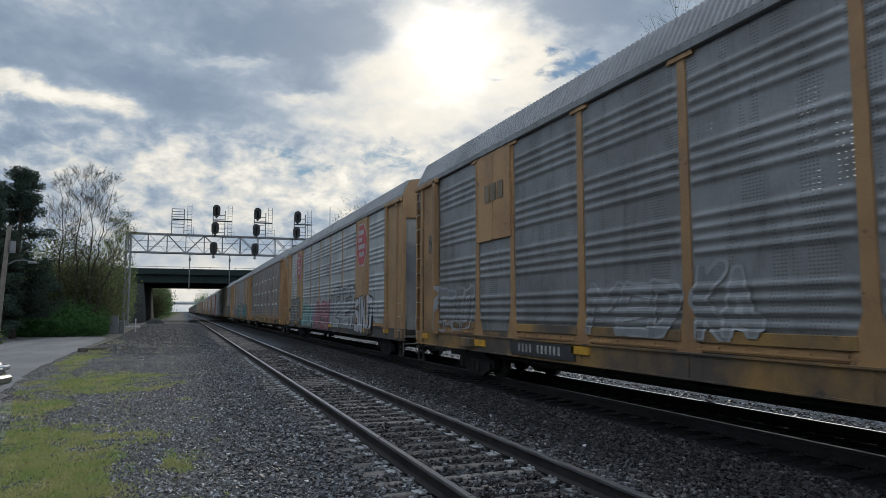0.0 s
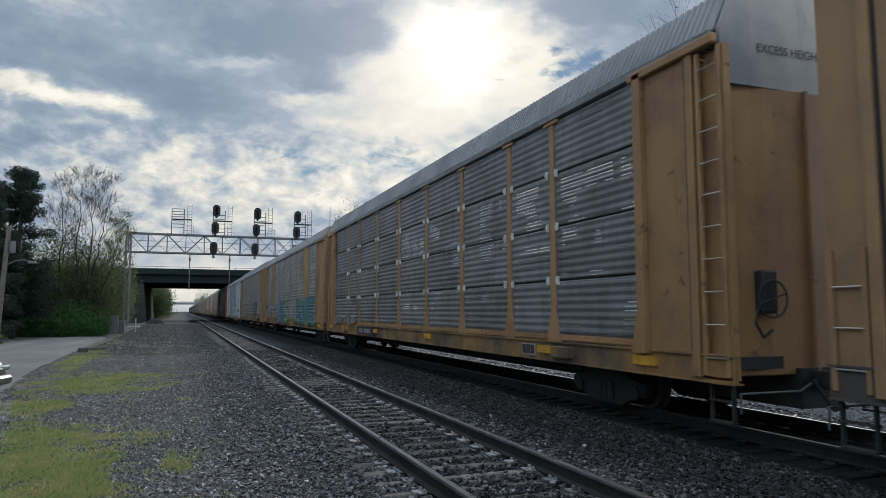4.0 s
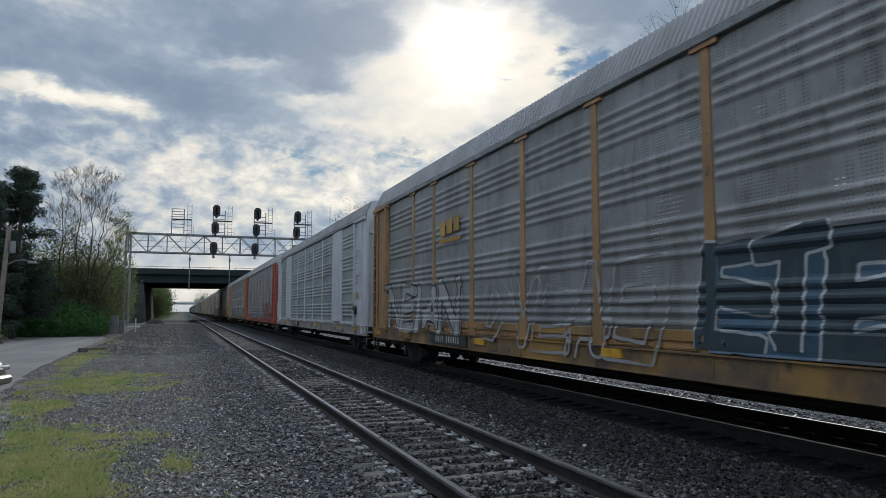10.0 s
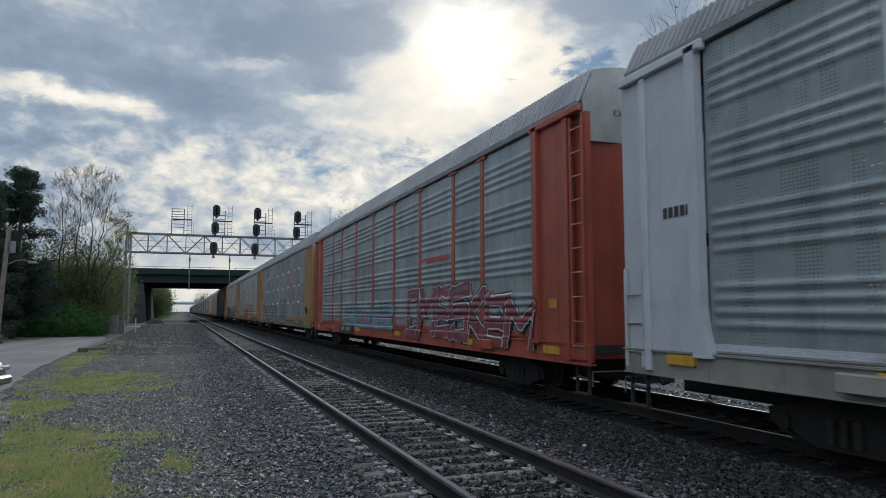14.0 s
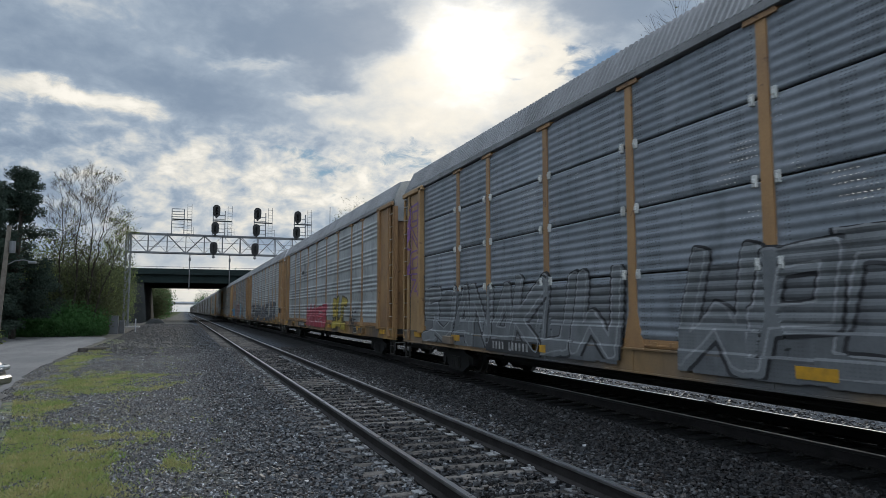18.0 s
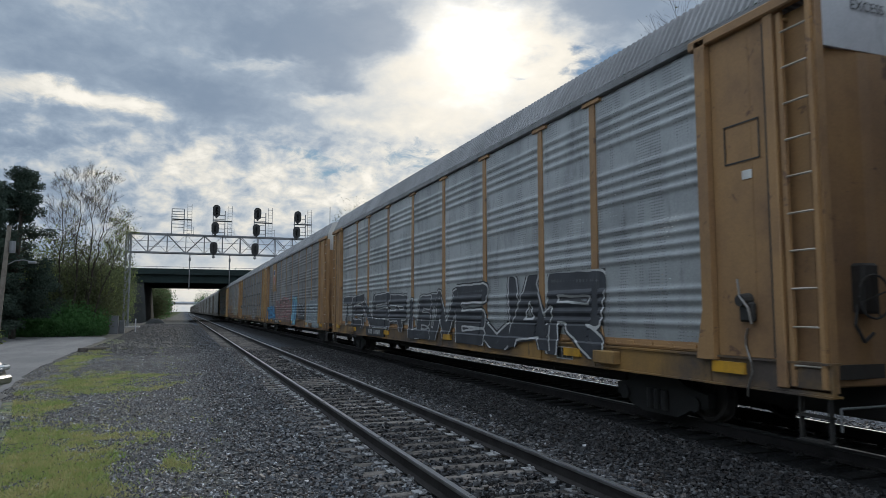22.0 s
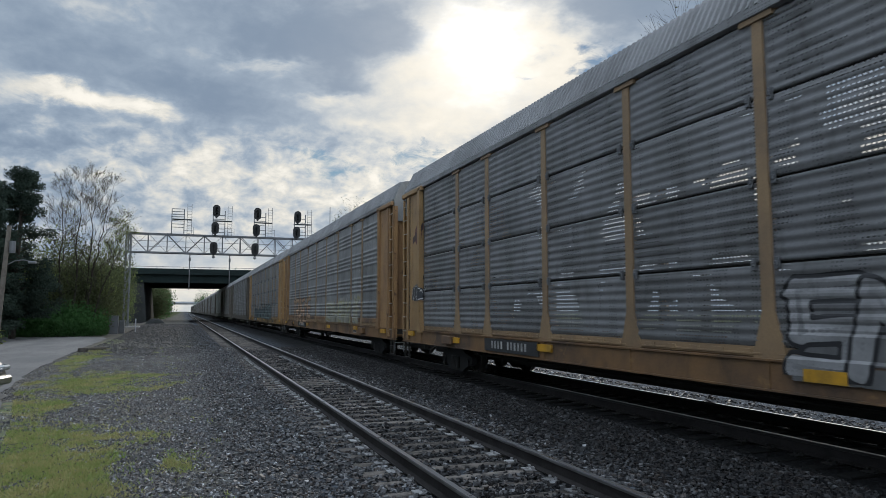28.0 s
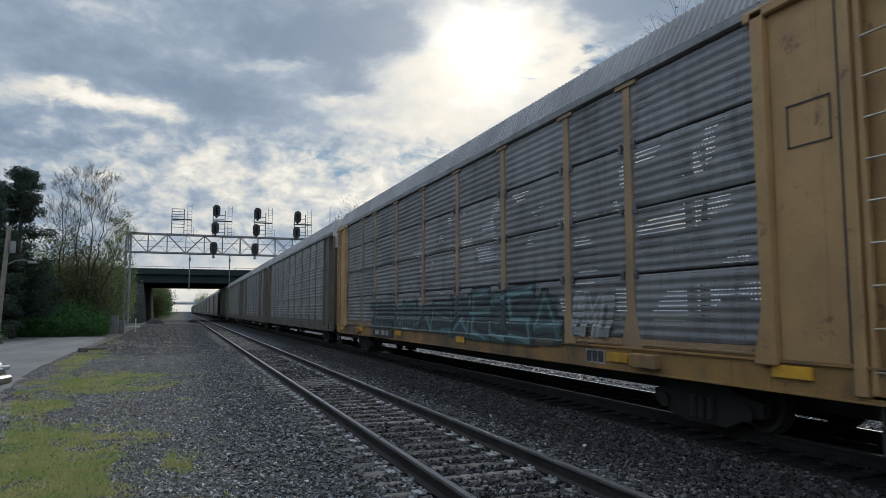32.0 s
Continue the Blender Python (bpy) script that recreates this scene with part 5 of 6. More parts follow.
bars(CARS[5], paint(0.42, 0.24, 0.045), [(6.35, 4.02, 0.42, 0.42), (5.82, 4.05, 0.42, 0.42), (5.28, 4.08, 0.42, 0.42), (5.8, 3.82, 1.62, 0.11)], SIDE + 0.04)
bars(CARS[9], M["ink"], [(6.0, 4.15, 0.26, 0.20), (5.72, 4.15, 0.26, 0.20), (5.44, 4.15, 0.26, 0.20), (6.5, 3.85, 0.05, 0.75), (4.95, 3.95, 0.05, 0.75), (6.40, 4.58, 0.2, 0.04), (5.05, 4.68, 0.2, 0.04), (6.2, 3.8, 0.5, 0.04), (5.25, 3.85, 0.5, 0.04)], SIDE + 0.04)
bars(CARS[8], paint(0.45, 0.05, 0.04), [(-5.8, 3.72, 2.2, 0.07), (-5.9, 3.62, 2.0, 0.05)], SIDE + 0.04)
bars(CARS[7], paint(0.45, 0.05, 0.04), [(-5.9, 3.42, 2.3, 0.06), (-6.1, 3.33, 2.0, 0.05)], SIDE + 0.04)
shield = plate(CARS[11], "shield_sign", M["stencil"], 8.15, 4.0, [(0, 0), (0.42, 0.28), (0.5, 0.95), (0.42, 1.3), (0, 1.22), (-0.42, 1.3), (-0.5, 0.95), (-0.42, 0.28)], SIDE + 0.04, "faded shield with stripes")
bars(shield, M["red"], [(y, 0.15, 0.08, 0.6) for y in (-0.32, -0.16, 0.0, 0.16, 0.32)], 0.006)
bars(shield, paint(0.05, 0.08, 0.20), [(0.0, 0.84, 0.84, 0.32)], 0.006)
for n in (4, 8, 10, 14):
    bars(CARS[n], M["ink"], [(-12.9, 3.86, 0.62, 0.02), (-12.9, 4.38, 0.62, 0.02), (-13.2, 3.86, 0.02, 0.54), (-12.6, 3.86, 0.02, 0.54)], SIDE + 0.040)
for n in (5, 7):
    bars(CARS[n], M["marking"], [(-12.85, 1.95, 0.32, 0.18)], SIDE + 0.040)
bars(CARS[6], M["ink"], [(12.95 - 0.13 * k, 3.3, 0.09, 0.16) for k in range(5)], SIDE + 0.040)
rng = random.Random(3)
small_print = [(-12.44 - 0.075 * j, 4.42 - 0.105 * k, rng.uniform(0.035, 0.055), 0.05) for k in range(6) for j in range(9 - k) if rng.random() < 0.85]
small_print += [(-12.6, 3.33, 0.66, 0.015)] + [(-12.36 - 0.055 * k, 3.37, 0.03, 0.045) for k in range(11)] + [(-12.42 - 0.08 * (k % 6), 3.22 - 0.09 * (k // 6), 0.045, 0.04) for k in range(18) if k not in (6, 11, 15)]
bars(CARS[6], paint(0.13, 0.13, 0.14), small_print, SIDE + 0.040)
bars(CARS[6], M["ink"], [(-13.33, 3.05, 0.035, 0.28), (-13.39, 3.05, 0.09, 0.04), (-13.39, 3.17, 0.09, 0.04), (-13.39, 3.29, 0.09, 0.04), (-13.45, 3.07, 0.035, 0.24)], SIDE + 0.040)
bars(CARS[6], M["ink"], [(-12.66, 2.41, 0.50, 0.26)], SIDE + 0.040)
bars(CARS[6], M["marking"], [(-12.66, 2.43, 0.46, 0.22)], SIDE + 0.044)
bars(CARS[6], M["ink"], [(-12.66, 2.50, 0.34, 0.025), (-12.66, 2.56, 0.34, 0.025)], SIDE + 0.048)
bars(CARS[4], M["stencil"], [(13.05 - 0.085 * k, 3.55, 0.05, 0.15) for k in range(7)], SIDE + 0.040)
bars(CARS[4], M["marking"], [(12.8, 1.85, 0.36, 0.16)], SIDE + 0.040)

def hand_brake(car, y):
    """Dark housing on the end sheet, with a bright lever and a chain."""
    brake = part("hand_brake", boxes((-0.13, -0.13, 1.74, -0.03, 0.11, 2.00), bevel=0.03), M["black"], car, "grimy hand brake with a bright lever", (-SIDE, y, 0))
    bm = bmesh.new()
    for a, b in (((-0.18, 0.05, 2.30), (-0.18, 0.02, 2.08)), ((-0.18, 0.02, 2.08), (-0.2, -0.14, 1.92)), ((-0.2, -0.14, 1.92), (-0.2, -0.19, 1.72))):
        tube(bm, a, b, 0.016)
    part("lever", bm, M["steel"], brake)
    part("gear_case", tube(bmesh.new(), (-0.03, 0.02, 2.02), (-0.19, 0.02, 2.02), 0.10, 0.08, 14), M["black"], brake)
    bm = bmesh.new()
    for k in range(8):
        tube(bm, (-0.06, 0.02 + 0.05 * math.sin(k), 1.66 - 0.11 * k), (-0.06, 0.02 + 0.05 * math.sin(k + 1), 1.66 - 0.11 * (k + 1)), 0.014)
    part("chain", bm, M["steel"], brake)


def door_brake(car):
    """Brake housing with a hand wheel and a hose, on the door at the front end."""
    y = -HALF + 0.10
    b = part("door_brake", boxes((-1.0, y - 0.12, 1.85, -0.72, y + 0.06, 2.45), bevel=0.03), M["black"], car, "black brake housing on the end door")
    bm = bmesh.new()
    for k in range(16):
        a0, a1 = 2 * math.pi * k / 16, 2 * math.pi * (k + 1) / 16
        tube(bm, (-0.86 + 0.26 * math.cos(a0), y - 0.15, 2.05 + 0.26 * math.sin(a0)), (-0.86 + 0.26 * math.cos(a1), y - 0.15, 2.05 + 0.26 * math.sin(a1)), 0.014)
    for a0 in (0.3, 1.87, 3.44, 5.0):
        tube(bm, (-0.86, y - 0.14, 2.05), (-0.86 + 0.26 * math.cos(a0), y - 0.15, 2.05 + 0.26 * math.sin(a0)), 0.01)
    part("hand_wheel", bm, M["black"], b)
    bm = bmesh.new()
    pts = [(-1.02, y - 0.05, 1.95), (-1.12, y - 0.09, 1.72), (-1.0, y - 0.10, 1.52), (-0.82, y - 0.08, 1.62)]
    for a0, a1 in zip(pts, pts[1:]):
        tube(bm, a0, a1, 0.02)
    part("hose", bm, M["black"], b)


for n in (3, 5, 9, 10, 11):
    door_brake(CARS[n])
emblem = plate(CARS[12], "round_emblem", paint(0.10, 0.022, 0.022), 12.45, 4.3, [(0.34 * math.cos(radians(15 * i)), 0.34 * math.sin(radians(15 * i))) for i in range(24)], SIDE + 0.040, "faded dark red round emblem with a slanted bar")
part("slanted_bar", prism([(-0.52, 0.14), (0.52, -0.26), (0.52, -0.06), (-0.52, 0.34)], -0.004, 0.0), paint(0.05, 0.02, 0.02), emblem, at=(-0.006, 0, 0))
emblem = plate(CARS[1], "faded_emblem", paint(0.12, 0.085, 0.06), 12.6, 3.6, rect(0.5, 0.55), SIDE + 0.040, "faded dark square emblem")
part("slanted_bar", prism([(-0.2, 0.1), (0.2, 0.34), (0.2, 0.46), (-0.2, 0.22)], -0.004, 0.0), M["ink"], emblem, at=(-0.006, 0, 0))
hand_brake(CARS[6], -12.5)
hand_brake(CARS[10], -12.93)
hand_brake(CARS[8], -12.75)
bars(CARS[10], M["stencil"], [(-12.98, 3.62, 0.17, 0.12)], SIDE + 0.040)


def lettering(parent, words, size, at, material, name="lettering"):
    cu = bpy.data.curves.new(name, "FONT")
    cu.body, cu.size, cu.extrude, cu.align_x = words, size, 0.001, "CENTER"
    tmp = bpy.data.objects.new(name, cu)
    scene.collection.objects.link(tmp)
    me = bpy.data.meshes.new_from_object(tmp.evaluated_get(bpy.context.evaluated_depsgraph_get()))
    bpy.data.objects.remove(tmp)
    me.materials.append(material)
    part(name, me, None, parent, at=at)


for n in (3, 5, 7, 9, 10, 11):
    lettering(CARS[n], "EXCESS HEIGHT CAR", 0.18, pose(0.0, -HALF + 0.075, 5.62, 90, 0, 0), M["ink"])


# ---- signal bridge ----
GANTRY_Y = 80.0


def signal_bridge():
    g = thing("signal_bridge", "grey steel lattice signal bridge over the tracks", "signal bridge", (0, GANTRY_Y, 0))
    for x in (-5.7, 21.0):
        bm = bmesh.new()
        for dx in (-0.22, 0.22):
            for dy in (-0.5, 0.5):
                box(bm, x + dx - 0.06, dy - 0.06, -0.3, x + dx + 0.06, dy + 0.06, 10.25)
        for k in range(9):
            for s in (-1, 1):
                a, b = (0.0 + k * 1.12), (1.12 + k * 1.12)
                tube(bm, (x - 0.22, s * 0.5, a), (x + 0.22, s * 0.5, b), 0.03, sides=4)
                tube(bm, (x + s * 0.22, -0.5, a), (x + s * 0.22, 0.5, b), 0.03, sides=4)
        part("column", bm, M["galv"], g, "lattice column")
        part("footing", boxes((x - 0.8, -1.0, -0.4, x + 1.4, 1.0, 0.32), bevel=0.03), M["concrete"], g, "pale concrete footing")
    for z in (8.15, 10.15):
        for y in (-0.55, 0.55):
            part("chord", boxes((-5.95, y - 0.07, z - 0.07, 21.2, y + 0.07, z + 0.07)), M["galv"], g)
    for y in (-0.55, 0.55):
        k, x = 0, -5.7
        while x < 20.8:
            z0, z1 = (8.15, 10.15) if k % 2 else (10.15, 8.15)
            part("brace", tube(bmesh.new(), (x, y, z0), (x + 1.9, y, z1), 0.035, sides=4), M["galv"], g)
            if y < 0:
                part("brace", tube(bmesh.new(), (x, y, z1), (x + 1.9, y, z0), 0.022, sides=4), M["galv"], g)
            part("upright", tube(bmesh.new(), (x, y, 8.15), (x, y, 10.15), 0.04, sides=4), M["galv"], g)
            x += 1.9
            k += 1
    part("walkway", boxes((-5.5, -0.45, 8.2, 20.8, 0.45, 8.24)), M["galv"], g, "grating walkway")
    for z in (8.75, 9.35):
        part("handrail", tube(bmesh.new(), (-5.6, -0.6, z), (20.8, -0.6, z), 0.022, sides=5), M["galv"], g)
    return g


def mast(x, heads):
    m = thing("signal_mast", "signal mast with round hooded heads on the signal bridge" if heads else "empty signal frame on the signal bridge", "railway signal", (x, GANTRY_Y - 0.75, 0), "signal masts on the bridge")
    top = 13.0
    for dx in (0.0, 1.25):
        part("upright", boxes((dx - 0.045, -0.045, 10.0, dx + 0.045, 0.045, top - 0.1)), M["galv"], m)
    for z in (10.9, 11.25, 11.6, 12.05, 12.3, 12.6, 12.9) if not heads else (10.5, 10.9, 11.45, 11.95, 12.4):
        part("crossbar", boxes((-0.05, -0.05, z - 0.03, 1.3, 0.05, z + 0.03)), M["galv"], m)
    part("platform", boxes((0.0, -0.1, 11.78, 2.0, 0.75, 11.83)), M["galv"], m)
    lad = part("ladder", boxes((1.55, 0.4, 10.1, 1.59, 0.44, top + 0.55), (2.0, 0.4, 10.1, 2.04, 0.44, top + 0.55)), M["galv"], m)
    for k in range(11):
        part("rung", tube(bmesh.new(), (1.57, 0.42, 10.3 + 0.3 * k), (2.02, 0.42, 10.3 + 0.3 * k), 0.014, sides=4), M["galv"], lad)
    part("guard", boxes((1.2, -0.15, 10.95, 2.25, -0.12, 10.98), (1.2, -0.15, 10.55, 2.25, -0.12, 10.58), (2.22, -0.15, 10.2, 2.25, -0.12, 10.98)), M["galv"], m)
    for k, z in enumerate(heads):
        hx = 0.33 - 0.10 * k
        out = [(0.40 * math.cos(2 * math.pi * i / 20) * (1.0 if abs(math.sin(2 * math.pi * i / 20)) > 0.3 else 1.0), 0.40 * math.sin(2 * math.pi * i / 20) + (0.28 if math.sin(2 * math.pi * i / 20) >= 0 else -0.28)) for i in range(20)]
        bm = prism(out, -0.03, 0.03)
        bmesh.ops.rotate(bm, verts=bm.verts, cent=(0, 0, 0), matrix=Matrix.Rotation(radians(90), 3, "Z"))
        head = part("signal_head", bm, M["signal"], m, "black oval backboard", (hx, -0.25, z))
        for dz in (-0.3, 0.0, 0.3):
            hood = bmesh.new()
            tube(hood, (0, -0.04, dz), (0, -0.34, dz - 0.02), 0.12, 0.12, 12, caps=False)
            part("hood", hood, M["signal"], head)
        if k == 2:
            ball = bmesh.new()
            bmesh.ops.create_uvsphere(ball, u_segments=10, v_segments=8, radius=0.17)
            part("marker_lamp", ball, M["plate"], head, "small pale round lamp", (0, 0, -0.98), smooth=True)
        part("bracket", boxes((-0.05, 0.03, -0.05, 0.05, 0.22, 0.05), (-0.10, 0.0, -0.82, 0.10, 0.14, -0.60)), M["signal"], head)


signal_bridge()
for x, heads in ((-1.5, ()), (2.72, (12.85, 10.95, 8.75)), (7.1, (12.75, 10.9, 8.75)), (11.55, (12.6, 10.8, 8.7))):
    mast(x, heads)
for x, z in ((0.45, 4.2), (4.62, 4.7)):
    d = thing("hanging_conduit", "thin grey conduit hanging below the signal bridge", "conduit", (x, GANTRY_Y, z))
    part("pipe", tube(bmesh.new(), (0, 0, 0), (0, 0, 8.1 - z), 0.055, sides=6), M["galv"], d)
    part("junction_box", boxes((-0.11, -0.09, 8.1 - z - 0.75, 0.11, 0.09, 8.1 - z - 0.4), bevel=0.01), M["galv"], d)
for x in (14.2 * 80 / 72,):
    d = thing("whip_mast", "thin radio mast standing beyond the train", "mast", (x, GANTRY_Y, -0.3))
    part("pole", tube(bmesh.new(), (0, 0, 0), (0, 0, 14.4), 0.07, 0.03), M["galv"], d)


# ---- road bridges ----
def overpass(y, depth, z0, z1, x0, x1, label, piers, steel):
    b = thing("overpass", label, "road bridge", (0, y, 0))
    n = 7
    for i in range(n):
        yy = depth * i / (n - 1)
        bm = boxes((x0, yy - 0.02, z0, x1, yy + 0.02, z1 - 1.0), (x0, yy - 0.25, z0, x1, yy + 0.25, z0 + 0.06))
        if i in (0, n - 1):
            x = x0
            while x < x1:
                box(bm, x - 0.02, yy - 0.22, z0 + 0.06, x + 0.02, yy - 0.02, z1 - 1.0)
                x += 2.4
        part("girder", bm, M[steel], b, "dark green steel girder" if steel == "girder" else "girder paled for haze")
    part("deck", boxes((x0, -0.8, z1 - 1.0, x1, depth + 0.8, z1 - 0.7), bevel=0.03), M[steel], b)
    for yy in (-0.8, depth + 0.5):
        part("parapet", boxes((x0, yy, z1 - 0.7, x1, yy + 0.3, z1), bevel=0.03), M[steel], b, "dark painted parapet" if steel == "girder" else "parapet paled for haze")
    x = x0 + 1
    while x < x1:
        part("rail_post", boxes((x - 0.05, -0.7, z1, x + 0.05, -0.6, z1 + 0.35)), M["galv"], b)
        x += 4.2
    part("railing", tube(bmesh.new(), (x0, -0.65, z1 + 0.30), (x1, -0.65, z1 + 0.30), 0.04), M["galv"], b)
    for x in piers:
        for k in range(4):
            yy = 2 + (depth - 4) * k / 3
            part("pier_column", tube(bmesh.new(), (x, yy, -0.3), (x, yy, z0 - 0.9), 0.5, sides=14), M["concrete"], b, "round concrete column")
        part("pier_cap", boxes((x - 0.6, 0.5, z0 - 0.95, x + 0.6, depth - 0.5, z0), bevel=0.04), M["concrete"], b)
    return b


overpass(125, 32, 6.65, 9.0, -60, 70, "dark steel girder road bridge over the tracks", (15.0,), "girder")
abut = thing("abutment", "dark concrete abutment wall under the road bridge", "abutment", (-14, 125, 0))
bm = bmesh.new()
v = [bm.verts.new(p) for p in ((8.3, 0, -0.4), (8.3, 32, -0.4), (7.6, 32, 6.6), (7.6, 0, 6.6), (-45, 0, 6.6), (-45, 32, 6.6), (-45, 0, -0.4), (-45, 32, -0.4))]
for q in ((0, 1, 2, 3), (3, 2, 5, 4), (0, 3, 4, 6), (1, 7, 5, 2)):
    bm.faces.new([v[i] for i in q])
part("wall", bm, M["dull"], abut)
# white paint stands for the haze before the distant bridge
overpass(520, 12, 6.6, 8.4, -60, 80, "distant road bridge over the tracks, paled for haze", (-9, 15), "white")


# ---- trees ----
def leaf_cloud(centres, spread, count, size, rng, flat=1.0):
    """Many small two-sided leaves scattered about the centres."""
    c = np.array(centres)
    idx = rng.integers(0, len(c), count)
    p = c[idx] + np.clip(rng.normal(0, 1, (count, 3)), -1.5, 1.5) * np.array((spread, spread, spread * flat))
    u = rng.normal(0, 1, (count, 3))
    u /= np.linalg.norm(u, axis=1)[:, None]
    w = np.cross(u, rng.normal(0, 1, (count, 3)))
    w /= np.linalg.norm(w, axis=1)[:, None]
    s = size * rng.uniform(0.6, 1.4, (count, 1))
    verts = np.stack((p - u * s, p - w * s * 0.45, p + u * s, p + w * s * 0.45), 1).reshape(-1, 3)
    me = bpy.data.meshes.new("crown")
    me.from_pydata(verts.tolist(), [], [(4 * i, 4 * i + 1, 4 * i + 2, 4 * i + 3) for i in range(count)])
    return me


def grow(bm, p, d, length, r, depth, rng, tips, spread=0.5):
    """A limb that bends, tapers and forks."""
    steps = 3
    for k in range(steps):
        q = p + d * (length / steps)
        r2 = max(r * (1 - 0.22), 0.006)
        tube(bm, p, q, r, r2, 5 if r > 0.03 else 3, caps=False)
        p, r = q, r2
        d = (d + Vector((rng.uniform(-1, 1), rng.uniform(-1, 1), rng.uniform(-0.3, 0.6))) * 0.13).normalized()
        if depth > 0 and k > 0:
            s = (d + Vector((rng.uniform(-1, 1), rng.uniform(-1, 1), rng.uniform(-0.1, 0.5))) * spread * 1.3).normalized()
            grow(bm, p, s, length * rng.uniform(0.5, 0.75), r * 0.6, depth - 1, rng, tips, spread)
    tips.append(tuple(p))
    if depth > 0:
        for _ in range(2):
            s = (d + Vector((rng.uniform(-1, 1), rng.uniform(-1, 1), rng.uniform(-0.1, 0.6))) * spread).normalized()
            grow(bm, p, s, length * rng.uniform(0.6, 0.85), r * 0.75, depth - 1, rng, tips, spread)


def tree(x, y, h, label, leaves, count, seed, size=0.12, spread=0.5, depth=4, lean=0.0, fork=0.42, name="tree", z=-0.3):
    rng, nrg = random.Random(seed), np.random.default_rng(seed)
    t = thing(name, label, "tree", (x, y, z))
    bm, tips = bmesh.new(), []
    base = h * 0.013
    top = Vector((lean, 0, h * 0.30))
    tube(bm, (0, 0, -0.2), top, base * 1.2, base, 7, caps=False)
    grow(bm, top, Vector((lean * 0.2, 0, 1)).normalized(), h * 0.27, base, depth, rng, tips, fork)
    zs = max(p[2] for p in tips)
    bmesh.ops.scale(bm, vec=(1, 1, h / zs), verts=bm.verts)
    tips = [(a, b, c * h / zs) for a, b, c in tips]
    part("trunk", bm, M["bark"], t)
    if count:
        me = leaf_cloud(tips, spread, count, size, nrg)
        me.materials.append(M[leaves])
        part("crown", me, None, t, "sparse leaves on the branch tips" if count < 2500 else "")
    return t


def slim_tree(x, y, h, lean, count, seed):
    """A slender stem that runs to the top, with rising limbs and fine twigs."""
    rng, nrg = random.Random(seed), np.random.default_rng(seed)
    t = thing("tree", BARE, "tree", (x, y, -0.3))
    bm, tips = bmesh.new(), []
    p, r, steps = Vector((0, 0, -0.2)), h * 0.0085, 14
    for k in range(steps):
        f = (k + 1) / steps
        q = Vector((lean * f ** 1.6 + rng.uniform(-0.12, 0.12), rng.uniform(-0.12, 0.12), h * f))
        r2 = h * 0.0085 * (1 - 0.9 * f)
        tube(bm, p, q, r, r2, 6, caps=False)
        d = (q - p).normalized()
        p, r = q, r2
        if f > 0.28:
            for _ in range(2):
                a = rng.uniform(0, 2 * math.pi)
                s = (d + Vector((math.cos(a), math.sin(a), 0.0)) * rng.uniform(0.6, 1.25)).normalized()
                grow(bm, p, s, h * rng.uniform(0.09, 0.15) * (1.25 - 0.75 * f), max(0.011, r * 0.42), 3 if f > 0.6 else 2, rng, tips, 0.6)
    tips.append(tuple(p))
    part("trunk", bm, M["bark"], t)
    me = leaf_cloud(tips, 0.25, count, 0.05, nrg)
    me.materials.append(M["spring"])
    part("crown", me, None, t, "sparse leaves on the branch tips")


def pine(x, y, h, seed, low=0.12):
    rng, nrg = random.Random(seed), np.random.default_rng(seed)
    t = thing("pine_tree", "tall dark pine with a ragged crown beside the lane", "tree", (x, y, -0.3))
    bm, tips = bmesh.new(), []
    tube(bm, (0, 0, -0.2), (0.2, 0, h * 0.95), 0.24, 0.05, 8, caps=False)
    for k in range(110):
        z = h * rng.uniform(low, 0.97)
        reach = (0.5 + 2.3 * (1 - (z / h) ** 2.2)) * rng.uniform(0.5, 1.1)
        a = rng.uniform(0, 2 * math.pi)
        p = Vector((0.2 * z / h, 0, z))
        q = p + Vector((math.cos(a) * reach, math.sin(a) * reach, rng.uniform(-0.1, 0.6)))
        tube(bm, p, q, 0.05, 0.015, 4, caps=False)
        for f in (0.45, 0.62, 0.8, 0.95, 1.0):
            tips.append(tuple(p.lerp(q, f) + Vector((0, 0, 0.1))))
    part("trunk", bm, M["bark"], t)
    me = leaf_cloud(tips, 0.27, 42000, 0.085, nrg, 0.7)
    me.materials.append(M["needles"])
    part("crown", me, None, t)


def bush(x, y, w, h, material, label, seed, count=2600, size=0.13, name="bush"):
    rng, nrg = random.Random(seed), np.random.default_rng(seed)
    t = thing(name, label, "bush", (x, y, -0.15))
    bm, tips = bmesh.new(), []
    for k in range(14):
        a, r = rng.uniform(0, 2 * math.pi), rng.uniform(0.2, 1)
        q = (math.cos(a) * w * 0.5 * r, math.sin(a) * w * 0.5 * r, h * rng.uniform(0.45, 0.95) * (1.15 - 0.5 * r))
        tube(bm, (q[0] * 0.2, q[1] * 0.2, -0.2), q, 0.03, 0.01, 4, caps=False)
        tips += [tuple(c * f for c in q) for f in (0.5, 0.75, 1.0)]
    tagged(part("stem_cluster", bm, M["bark"], t), kind="stuff")
    me = leaf_cloud(tips, 0.16 * h + 0.1, count, size, nrg, 0.8)
    for v in me.vertices:
        v.co.z = max(v.co.z, 0.02)
    me.materials.append(M[material])
    part("crown", me, None, t)


